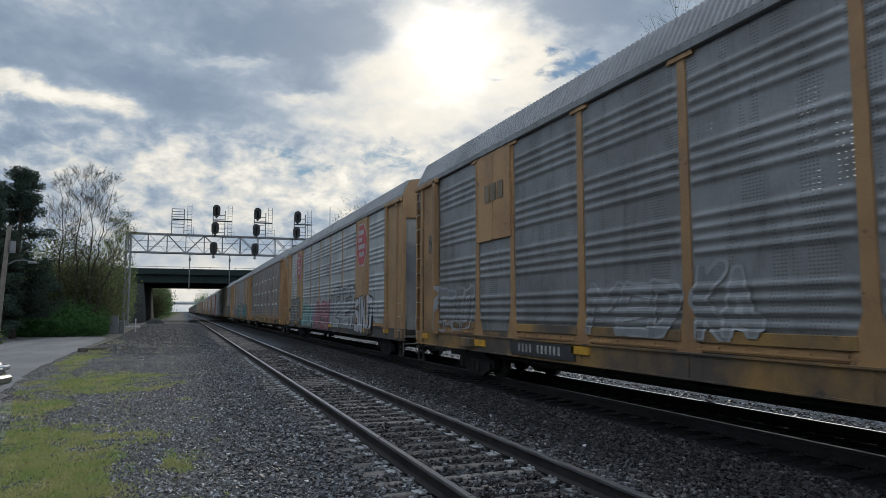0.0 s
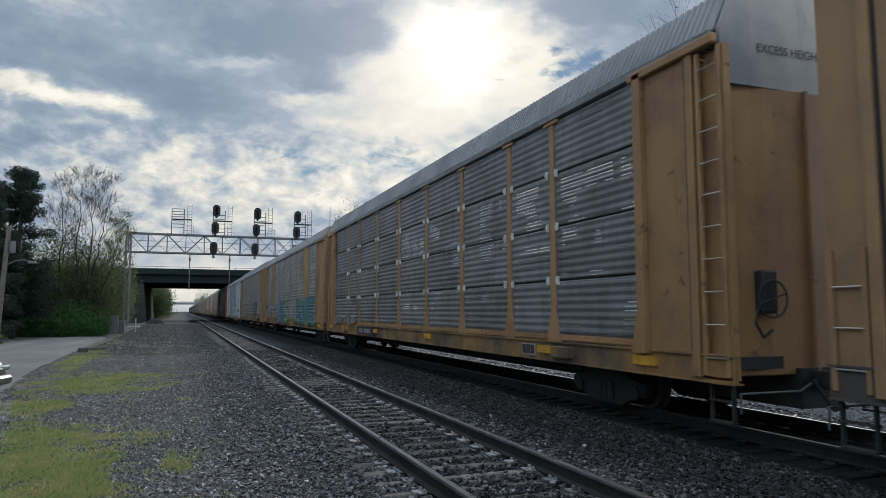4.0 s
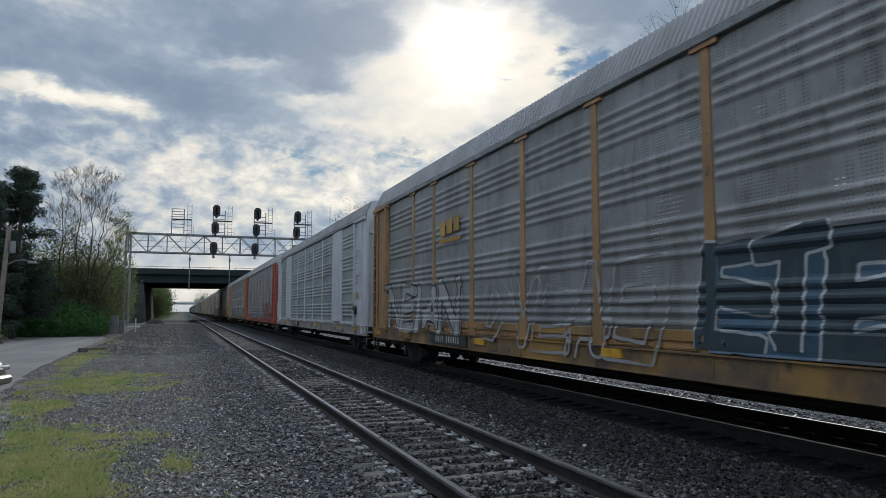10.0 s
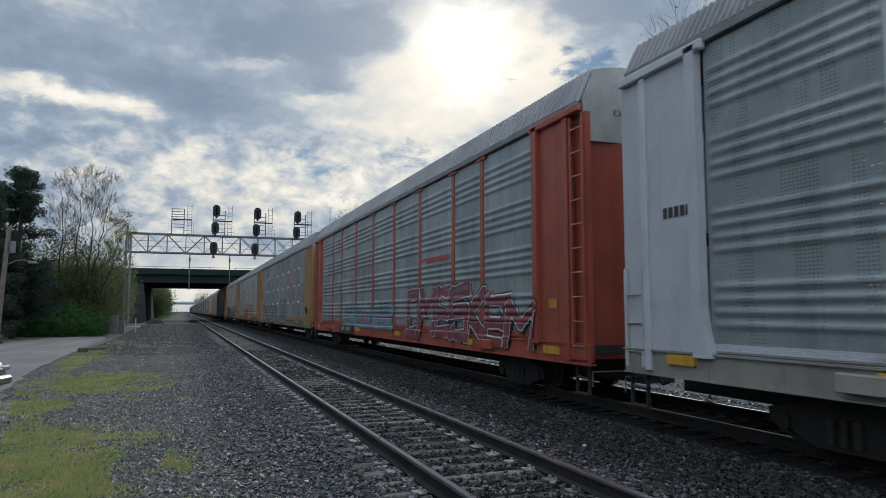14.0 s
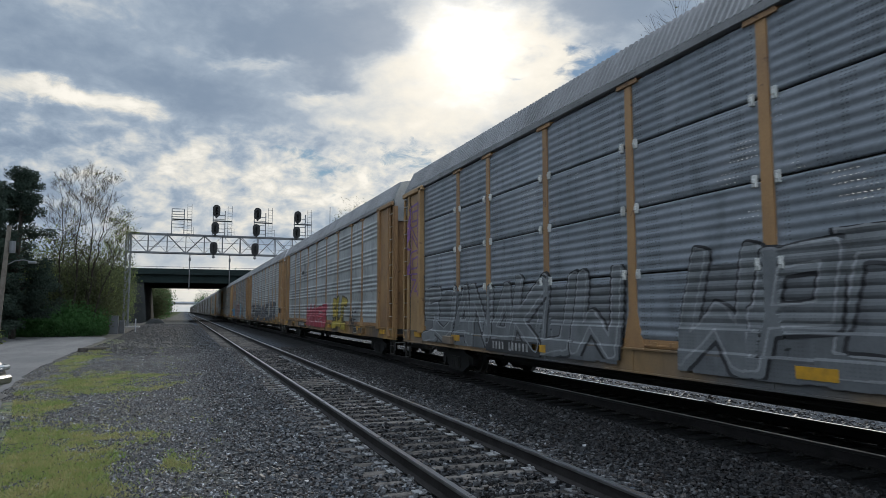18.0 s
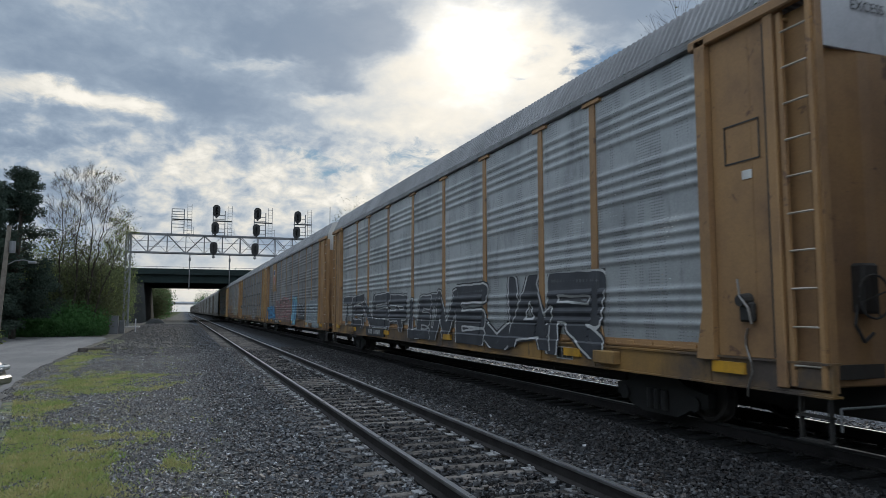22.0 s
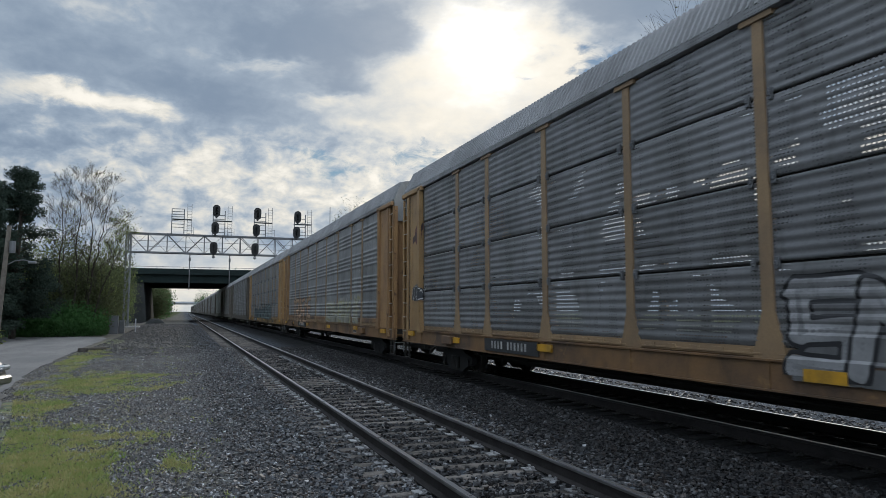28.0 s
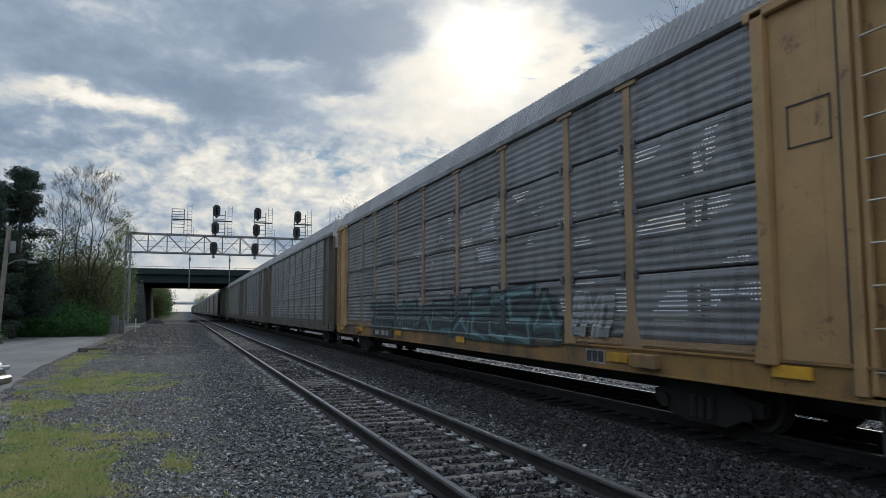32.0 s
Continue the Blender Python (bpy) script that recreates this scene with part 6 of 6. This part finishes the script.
pine(-11.2, 56, 12.2, 1)
pine(-13.6, 58, 11.6, 2)
pine(-12.6, 52.5, 9.5, 3, 0.03)
BARE = "bare tree with thin spring twigs behind the lane"
for i, (x, y, h, lean, n) in enumerate(((-9.2, 62, 12.0, -0.3, 150), (-8.25, 62, 12.5, 0.2, 200), (-7.6, 63, 12.4, 0.5, 150), (-7.4, 62, 12.0, 1.7, 250), (-6.8, 61.5, 8.2, 2.2, 2400), (-9.9, 66, 10.0, 0.3, 300), (-6.6, 66, 10.0, 1.4, 1200))):
    slim_tree(x, y, h, lean, n, 20 + i)
for i, (x, y, w, h) in enumerate(((-9.6, 63, 3.6, 7.8), (-8.4, 66, 3.0, 7.0), (-7.6, 69, 2.6, 7.6), (-11.5, 66, 4.0, 8.0), (-8.9, 74, 3.4, 8.5), (-13.5, 66, 4.5, 8.0), (-8.3, 86, 3.0, 9.0), (-9.0, 98, 3.4, 9.0), (-10.9, 94, 4.5, 10), (-16, 72, 5, 9), (-7.4, 64, 2.0, 6.0), (-9.6, 106, 4, 9))):
    bush(x, y, w, h, "spring" if i % 2 else "olive", "tall shrub in fresh yellow green leaf", 40 + i, 8000, 0.10, "shrub")
for i, (x, y, w, h) in enumerate(((-10.4, 59.5, 2.6, 2.3), (-9.2, 60, 2.6, 2.6), (-8.1, 60.5, 2.6, 2.4), (-7.1, 61.5, 2.4, 2.3), (-6.9, 64, 2.0, 2.2), (-11.6, 60, 2.6, 2.3), (-7.2, 68, 2.0, 2.4))):
    bush(x, y, w, h, "bush", "dense green bush at the lane's edge", 60 + i, 4200, 0.10)
bush(-11.0, 47, 2.2, 0.9, "spring", "low grassy bush under the pines", 70, 1200, 0.08)
# beyond the bridge and across the tracks
for i, (x, y, h) in enumerate(((-6.5, 168, 8), (-8, 176, 9), (-6.8, 190, 9), (-9, 205, 10), (-7.5, 225, 11), (-8, 255, 12), (-9, 300, 13), (-10, 360, 14), (15.5, 190, 10), (16.5, 215, 11), (16, 250, 12), (17, 300, 13), (18, 380, 14), (-12, 440, 15), (12.5, 480, 15), (13.5, 570, 18), (15, 690, 21))):
    bush(x, y, 5.5, h, ("olive", "olive", "bush")[i % 3], "green trackside tree beyond the bridge", 80 + i, 4500, 0.22, "shrub")
# unseen shrubs added beside and behind the lookout, to block low sky light
rng = random.Random(9)
for i in range(9):
    bush(-15.5 + rng.uniform(-1, 1), 33 - 11 * i, 9.5, 9.5 + rng.uniform(-1, 1), "olive", "unseen tall shrub added to block low sky light", 120 + i, 3600, 0.34, "shrub")
tree(26.6, 30.2, 19.6, "bare tall tree standing behind the train", "olive", 500, 101, 0.07, 0.3, 5, fork=0.5)
tree(31.0, 120, 22.4, "tall tree with opening buds behind the train", "olive", 1600, 102, 0.12, 0.4, 4, fork=0.5)


# ---- things along the lane ----
def utility_pole():
    p = thing("utility_pole", "leaning wooden utility pole with a lamp arm", "utility pole", (-9.55, 44, -0.2))
    top = Vector((0.35, 0, 6.8))
    part("pole", tube(bmesh.new(), (0, 0, 0), top, 0.15, 0.11, 10), M["pole"], p)
    bm = bmesh.new()
    pts = [Vector((0.22, 0, 4.55)), Vector((0.7, 0, 4.85)), Vector((1.1, 0, 4.92)), Vector((1.45, 0, 4.85))]
    for a, b in zip(pts, pts[1:]):
        tube(bm, a, b, 0.03, 0.03, 6)
    part("lamp_arm", bm, M["galv"], p, "curved grey lamp arm")
    part("lamp_head", boxes((1.35, -0.1, 4.72, 1.75, 0.1, 4.86), bevel=0.03), M["galv"], p)
    part("transformer", tube(bmesh.new(), (0.55, 0, 5.3), (0.55, 0, 5.95), 0.16, 0.16, 12), M["galv"], p, "grey transformer can")


def cabinet(x, y, w, h, d=0.6):
    c = thing("signal_cabinet", "grey metal trackside equipment cabinet", "cabinet", (x, y, -0.15), "trackside cabinets")
    part("body", boxes((-w / 2, -d / 2, 0.1, w / 2, d / 2, h), bevel=0.02), M["galv"], c)
    part("base", boxes((-w / 2 - 0.08, -d / 2 - 0.08, 0, w / 2 + 0.08, d / 2 + 0.08, 0.12)), M["concrete"], c)
    part("lid", boxes((-w / 2 - 0.04, -d / 2 - 0.05, h, w / 2 + 0.04, d / 2 + 0.05, h + 0.06), bevel=0.02), M["galv"], c)
    part("door", boxes((-w / 2 + 0.05, -d / 2 - 0.03, 0.2, w / 2 - 0.05, -d / 2 + 0.01, h - 0.08), bevel=0.01), M["galv"], c)


def heap(x, y, w, h):
    """A low dark pile of earth and gravel."""
    t = thing("gravel_heap", "low dark heap of gravel under the bridge", "gravel heap", (x, y, bed(x, y) - 0.05))
    bm = bmesh.new()
    bmesh.ops.create_grid(bm, x_segments=24, y_segments=16, size=1.0)
    for v in bm.verts:
        d = max(0.0, 1 - v.co.length_squared)
        v.co = Vector((v.co.x * w / 2, v.co.y * w / 3, h * d ** 0.8 + 0.16 * d * noise.noise(Vector((v.co.x * 5, v.co.y * 5, 1)))))
    part("mound", bm, M["dull"], t)


def small_car(y, colour, label):
    """A car on the road bridge, nose towards +x."""
    c = thing("passing_car", label, "car", (-57, y, 8.3))
    side = [(-2.2, 0.30), (-2.25, 0.75), (-2.05, 0.92), (-1.45, 1.38), (-0.9, 1.50), (0.25, 1.48), (1.0, 1.02), (2.0, 0.86), (2.25, 0.62), (2.2, 0.30)]
    bm = prism(side, -0.86, 0.86)
    bmesh.ops.rotate(bm, verts=bm.verts, cent=(0, 0, 0), matrix=Matrix.Rotation(radians(-90), 3, "Z"))
    bmesh.ops.bevel(bm, geom=bm.edges[:], offset=0.05, segments=2, affect="EDGES", clamp_overlap=True)
    part("body", bm, surface("car paint", colour, None, 0.3, 0.3, 200, 1.0, 0.1, 0.0, 0.0), c)
    for s in (-1, 1):
        part("side_window", boxes((-1.5, s * 0.86 - 0.02, 1.0, 0.6, s * 0.86 + 0.02, 1.32), bevel=0.01), M["signal"], c)
        for px in (-1.35, 1.35):
            part("wheel", tube(bmesh.new(), (px, s * 0.68, 0.32), (px, s * 0.90, 0.32), 0.32, 0.32, 16), M["near_black"], c)
    return c


PASSING = [small_car(129.5, (0.05, 0.055, 0.06), "dark car crossing the road bridge"), small_car(133.5, (0.20, 0.20, 0.21), "grey car crossing the road bridge")]
heap(-3.6, 103, 2.6, 0.75)
utility_pole()
cabinet(-5.45, 64, 0.7, 1.6)
cabinet(-4.95, 65.5, 0.45, 1.2)
f = thing("marker_post", "short white marker post in the gravel", "marker post", (-4.0, 68, -0.1))
part("post", boxes((-0.05, -0.03, 0, 0.05, 0.03, 1.3), bevel=0.01), M["white"], f)
for x, y, w, turn in ((-4.5, 37.6, 0.45, 5), (-4.2, 39.6, 1.1, 12)):
    f = thing("timber_block", "old timber lying at the lane's edge", "timber", (x, y, -0.08), turn=turn)
    part("beam", boxes((-w / 2, -0.12, 0, w / 2, 0.12, 0.20 if w < 1 else 0.13), bevel=0.02), M["tie"] if w < 1 else M["pole"], f)


def parked_car(x, y, turn):
    """A saloon, nose towards the tracks."""
    c = thing("parked_car", "silver saloon parked at the lane's edge", "car", (x, y, -0.06), turn=turn)
    paintm = surface("silver car paint", (0.22, 0.22, 0.21), None, 0.3, 0.6, 200, 1.0, 0.1, 0.0, 0.0)
    glass = surface("dark car glass", (0.01, 0.012, 0.014), None, 0.08, 0.0, 50, 1.0, 0.1, 0.0, 0.0)
    chrome = surface("bright chrome", (0.75, 0.76, 0.77), None, 0.10, 1.0, 50, 1.0, 0.05, 0.0, 0.0)
    lens = surface("clear headlight lens", (0.45, 0.46, 0.46), None, 0.12, 0.4, 50, 1.0, 0.1, 0.0, 0.0)
    tyre = surface("tyre rubber", (0.02, 0.02, 0.02), None, 0.8, 0.0, 50, 1.0, 0.2, 0.0, 0.1)
    side = [(0.0, 0.22), (0.0, 0.55), (0.08, 0.72), (0.35, 0.86), (1.25, 0.98), (1.95, 1.42), (3.0, 1.46), (3.85, 1.08), (4.55, 1.02), (4.65, 0.6), (4.6, 0.25)]
    bm = bmesh.new()
    rows = []
    for yy, inset in ((-0.88, 0.10), (-0.80, 0.0), (0.80, 0.0), (0.88, 0.10)):
        rows.append([bm.verts.new((-px + (0.12 * (abs(yy) / 0.88) ** 2 * -1 if px < 0.3 else 0), yy * (0.86 if pz > 1.1 else 1.0), max(0.2, pz - inset * 0.3))) for px, pz in side])
    for a, b in zip(rows, rows[1:]):
        for i in range(len(side)):
            j = (i + 1) % len(side)
            bm.faces.new((a[i], a[j], b[j], b[i]))
    bm.faces.new(rows[0][::-1])
    bm.faces.new(rows[-1])
    bmesh.ops.recalc_face_normals(bm, faces=bm.faces)
    bmesh.ops.bevel(bm, geom=bm.edges[:], offset=0.03, segments=2, affect="EDGES", clamp_overlap=True)
    part("body", bm, paintm, c, smooth=True)
    for s in (-1, 1):
        part("headlight", boxes((-0.24, s * 0.62 - 0.18, 0.58, 0.02, s * 0.62 + 0.18, 0.70), bevel=0.04), lens, c, "clear bright headlight")
        part("side_window", boxes((-3.6, s * 0.80 - 0.02, 1.02, -1.6, s * 0.80 + 0.02, 1.34), bevel=0.01), glass, c)
        for px in (0.85, 3.65):
            wheel = part("wheel", tube(bmesh.new(), (-px, s * 0.68, 0.32), (-px, s * 0.90, 0.32), 0.32, 0.32, 24), tyre, c)
            part("rim", tube(bmesh.new(), (-px, s * 0.89, 0.32), (-px, s * 0.912, 0.32), 0.20, 0.20, 16), chrome, wheel)
    part("grille", boxes((-0.05, -0.38, 0.54, 0.03, 0.38, 0.64), bevel=0.02), chrome, c, "chrome grille")
    part("bumper", boxes((-0.15, -0.82, 0.26, 0.06, 0.82, 0.46), bevel=0.05), paintm, c)
    return c


parked_car(-3.93, 18.1, -12)


# ---- loose stones and grass ----
def scatter(name, label, material, pts, size, rng, small=False):
    """Angular stones, each with its own turn and shape."""
    n = len(pts)
    cube = np.array([(x, y, z) for x in (-1, 1) for y in (-1, 1) for z in (-1, 1)], float)
    v = cube[None] * rng.uniform(0.45, 1.0, (n, 8, 3)) * rng.uniform(0.6, 1.25, (n, 1, 3))
    a = rng.uniform(0, 2 * np.pi, n)
    b = rng.uniform(-0.9, 0.9, n)
    ca, sa, cb, sb = np.cos(a), np.sin(a), np.cos(b), np.sin(b)
    x, y, z = v[..., 0], v[..., 1], v[..., 2]
    y, z = y * cb[:, None] - z * sb[:, None], y * sb[:, None] + z * cb[:, None]
    x, y = x * ca[:, None] - y * sa[:, None], x * sa[:, None] + y * ca[:, None]
    s = size * rng.uniform(0.5, 1.3, (n, 1))
    v = np.stack((x * s, y * s, z * s * 0.8), -1) + np.array(pts)[:, None, :]
    quads = np.array(((0, 1, 3, 2), (4, 6, 7, 5), (0, 4, 5, 1), (2, 3, 7, 6), (0, 2, 6, 4), (1, 5, 7, 3)))
    faces = (np.arange(n)[:, None, None] * 8 + quads[None]).reshape(-1, 4)
    if small:
        # chips: four sides and no underside
        v = np.stack((v[:, 0], v[:, 2], v[:, 6], v[:, 4], v[:, 1::2].mean(1)), 1)
        tri = np.array(((0, 1, 4), (1, 2, 4), (2, 3, 4), (3, 0, 4)))
        faces = (np.arange(n)[:, None, None] * 5 + tri[None]).reshape(-1, 3)
    me = bpy.data.meshes.new(name)
    me.from_pydata(v.reshape(-1, 3).tolist(), [], faces.tolist())
    me.materials.append(material)
    return tagged(new(name, me), label, "stones", kind="stuff")


def stone_material(name, plain, bright=0.27):
    mat = bpy.data.materials.new(name)
    mat.use_nodes = True
    N = Nodes(mat.node_tree)
    isl = N.add("ShaderNodeNewGeometry").outputs["Random Per Island"]
    co = N.add("ShaderNodeTexCoord").outputs["Object"]
    ramp = N.add("ShaderNodeValToRGB")
    N.put(isl, ramp.inputs[0])
    e = ramp.color_ramp.elements
    e[0].color, e[1].color = (0.016, 0.017, 0.020, 1), (bright * 1.25, bright * 1.28, bright * 1.35, 1)
    for p, c in ((0.55, (0.048, 0.050, 0.056)), (0.82, (0.115, 0.115, 0.12)), (0.95, (bright * 0.72, bright * 0.74, bright * 0.78))):
        k = e.new(p)
        k.color = (*c, 1)
    g = N.noise(co, 60.0, 4.0, 0.7)
    tint = N.m("FRACT", N.m("MULTIPLY", isl, 37.7))
    col = N.mix(N.step(tint, 0.6, 0.9, 0.0, 0.55), ramp.outputs[0], (0.085, 0.062, 0.050))
    col = N.mix(N.step(g, 0.35, 0.8, 0.0, 0.45), col, (0.05, 0.045, 0.04))
    # lower values darken the stone; busy-track stones carry the train's shade this way
    col = N.mix(1.0 - plain, col, (0.012, 0.012, 0.013))
    b = N.add("ShaderNodeBsdfPrincipled")
    N.put(col, b.inputs["Base Color"])
    b.inputs["Roughness"].default_value = 0.5
    b.inputs["Specular IOR Level"].default_value = 0.4 * plain
    N.put(b.outputs[0], N.add("ShaderNodeOutputMaterial").inputs[0])
    return mat


def lushness(x, y):
    d = max(1 - ((x - cx) / rx) ** 2 - ((y - cy) / ry) ** 2 for cx, cy, rx, ry in GRASS)
    return max(d, -1.2) * 0.8 - 0.25 + 1.5 * noise.noise(Vector((x * 1.3, y * 0.75, 4))) + 0.9 * noise.noise(Vector((x * 4.5, y * 3.0, 9))) + 0.5 * noise.noise(Vector((x * 13, y * 11, 2)))


nrg = np.random.default_rng(5)
pts = []
while len(pts) < 135000:
    y = 3.5 + 34 * nrg.random() ** 1.7
    x = nrg.uniform(max(-3.4, road_right(y) - 0.2), 7.0)
    if abs(abs(x - NEAR_X) - 0.755) < 0.09 or abs(abs(x - TRAIN_X) - 0.755) < 0.09:
        continue
    z = bed(x, y) + nrg.uniform(-0.02, 0.025)
    inside = abs(x - NEAR_X) < 1.25 or abs(x - TRAIN_X) < 1.25
    if inside and abs((y + 0.25) % 0.5 - 0.25) < 0.10 and nrg.random() < (0.84 if abs(x - NEAR_X) < 0.7 else 0.93):
        continue
    if x < 0.8 and lushness(x, y) > 0.2 and nrg.random() < 0.7:
        continue
    pts.append((x, y, z + (0.008 if inside else 0.0) - (0.01 if x < 0.6 else 0.0)))
plain = [q for q in pts if q[0] < 4.3 + 1.2 * nrg.random() and (abs(q[0] - NEAR_X) > 0.68 or nrg.random() < 0.3)]
fine = [q for q in plain if q[0] < 0.7 + 0.6 * nrg.normal()]
verge = set(fine)
more = []
while len(more) < 70000:
    y = 6 + 34 * nrg.random() ** 1.6
    x = min(nrg.uniform(road_right(y) - 0.1, 1.4), nrg.uniform(-1.0, 4.0))
    if lushness(x, y) < 0.2 + 0.3 * nrg.normal():
        more.append((x, y, bed(x, y) + nrg.uniform(-0.012, 0.01)))
scatter("ballast_stones", "angular grey ballast stones beside the empty track", stone_material("pale ballast stone", 1.0, 0.32), [q for q in plain if q not in verge], 0.0255, nrg)
scatter("gravel", "small brownish gravel on the verge", stone_material("verge gravel", 1.0, 0.40), fine + more, 0.027, nrg, True)
kept = set(plain)
scatter("ballast_stones", "dusty ballast stones darkened for the train's shade", stone_material("dusty stone darkened for shade", 0.32), [q for q in pts if q not in kept], 0.0265, nrg)

beyond = []
while len(beyond) < 14000:
    x, y = 9.8 + 10 * nrg.random() ** 1.6, 4 + 40 * nrg.random() ** 1.5
    beyond.append((x, y, bed(x, y)))
scatter("ballast_stones", "pale ballast stones on the far shoulder", stone_material("shoulder stone", 1.0, 0.34), beyond, 0.035, nrg)

far_pts = []
while len(far_pts) < 16000:
    y = nrg.uniform(34, 100)
    x = nrg.uniform(max(-4.6, road_right(min(y, 55)) + 0.1), 1.9)
    far_pts.append((x, y, bed(x, y)))
scatter("gravel", "loose pale gravel on the far verge", stone_material("pale gravel", 0.7, 0.09), far_pts, 0.042, nrg)
blades = []
while len(blades) < 44000:
    y = 6.2 + 36 * nrg.random() ** 1.7
    x = nrg.uniform(road_right(y) + 0.2, 0.6)
    if lushness(x, y) > 0.2 + 0.4 * nrg.normal():
        blades.append((x, y, bed(x, y)))
b = np.array(blades)
n = len(b)
a = nrg.uniform(0, 2 * np.pi, n)
h = nrg.uniform(0.012, 0.06, n)
dx, dy = np.cos(a) * 0.010, np.sin(a) * 0.010
tip = b + np.stack((nrg.normal(0, 0.03, n), nrg.normal(0, 0.03, n), h), -1)
verts = np.stack((b + np.stack((dx, dy, 0 * a), -1), b - np.stack((dx, dy, 0 * a), -1), tip), 1).reshape(-1, 3)
me = bpy.data.meshes.new("grass")
me.from_pydata(verts.tolist(), [], [(3 * i, 3 * i + 1, 3 * i + 2) for i in range(n)])
me.materials.append(M["grass"])
tagged(new("grass", me), "short mossy grass in patches on the verge", "grass", kind="stuff")


# ---- what moves ----
def motions():
    slack = {1: -0.29, 3: 0.26, 6: 0.03, 7: -0.06, 8: -0.04, 9: -0.07, 10: -0.29, 11: 0.16, 12: 0.13, 13: 0.05, 14: -0.11}

    def run(t):
        """How far the train has come."""
        return 11.117 * t + 0.0142 * t * t

    def way(n, t):
        """Where the middle of car n stands along the track."""
        return -22.285 + PITCH * n - run(t) + slack.get(n, 0.0)

    for n, car in enumerate(CARS):
        walk(car, [(t, pose(TRAIN_X, way(n, t), 0)) for t in range(0, 33, 2)])
    walk(cloud_layer, [(t, pose(0, 0, 0, 0, 0, -3.0 * (t - 20) / 32)) for t in (0, 8, 16, 24, 32)])
    # two cars cross the road bridge
    for car, y, ahead in zip(PASSING, (129.5, 133.5), (0.0, 4.6)):
        walk(car, [(t, pose(x + ahead, y, 8.3)) for t, x in ((0, -56.5), (2.6, -56.5), (4.3, -50.8), (6, -28.1), (8, -1.3), (10, 25.5), (12, 52.3), (13.2, 62.0), (32, 62.0))])
    # every wheelset turns alike: one roll for the leading, one for the trailing
    first = {}
    for ws, w in WHEELSETS:
        if w not in first:
            rows = []
            for k in range(0, 32 * 20 + 1):
                t = k / 20
                rows.append((t, pose(0, w, 0.609, 0, 0, 0) @ Matrix.Rotation(run(t) / 0.415, 4, "X")))
            walk(ws, rows)
            first[w] = ws
        else:
            ws.rotation_mode = "QUATERNION"
            keys = ws.animation_data_create()
            keys.action = first[w].animation_data.action
            keys.action_slot = first[w].animation_data.action_slot


motions()
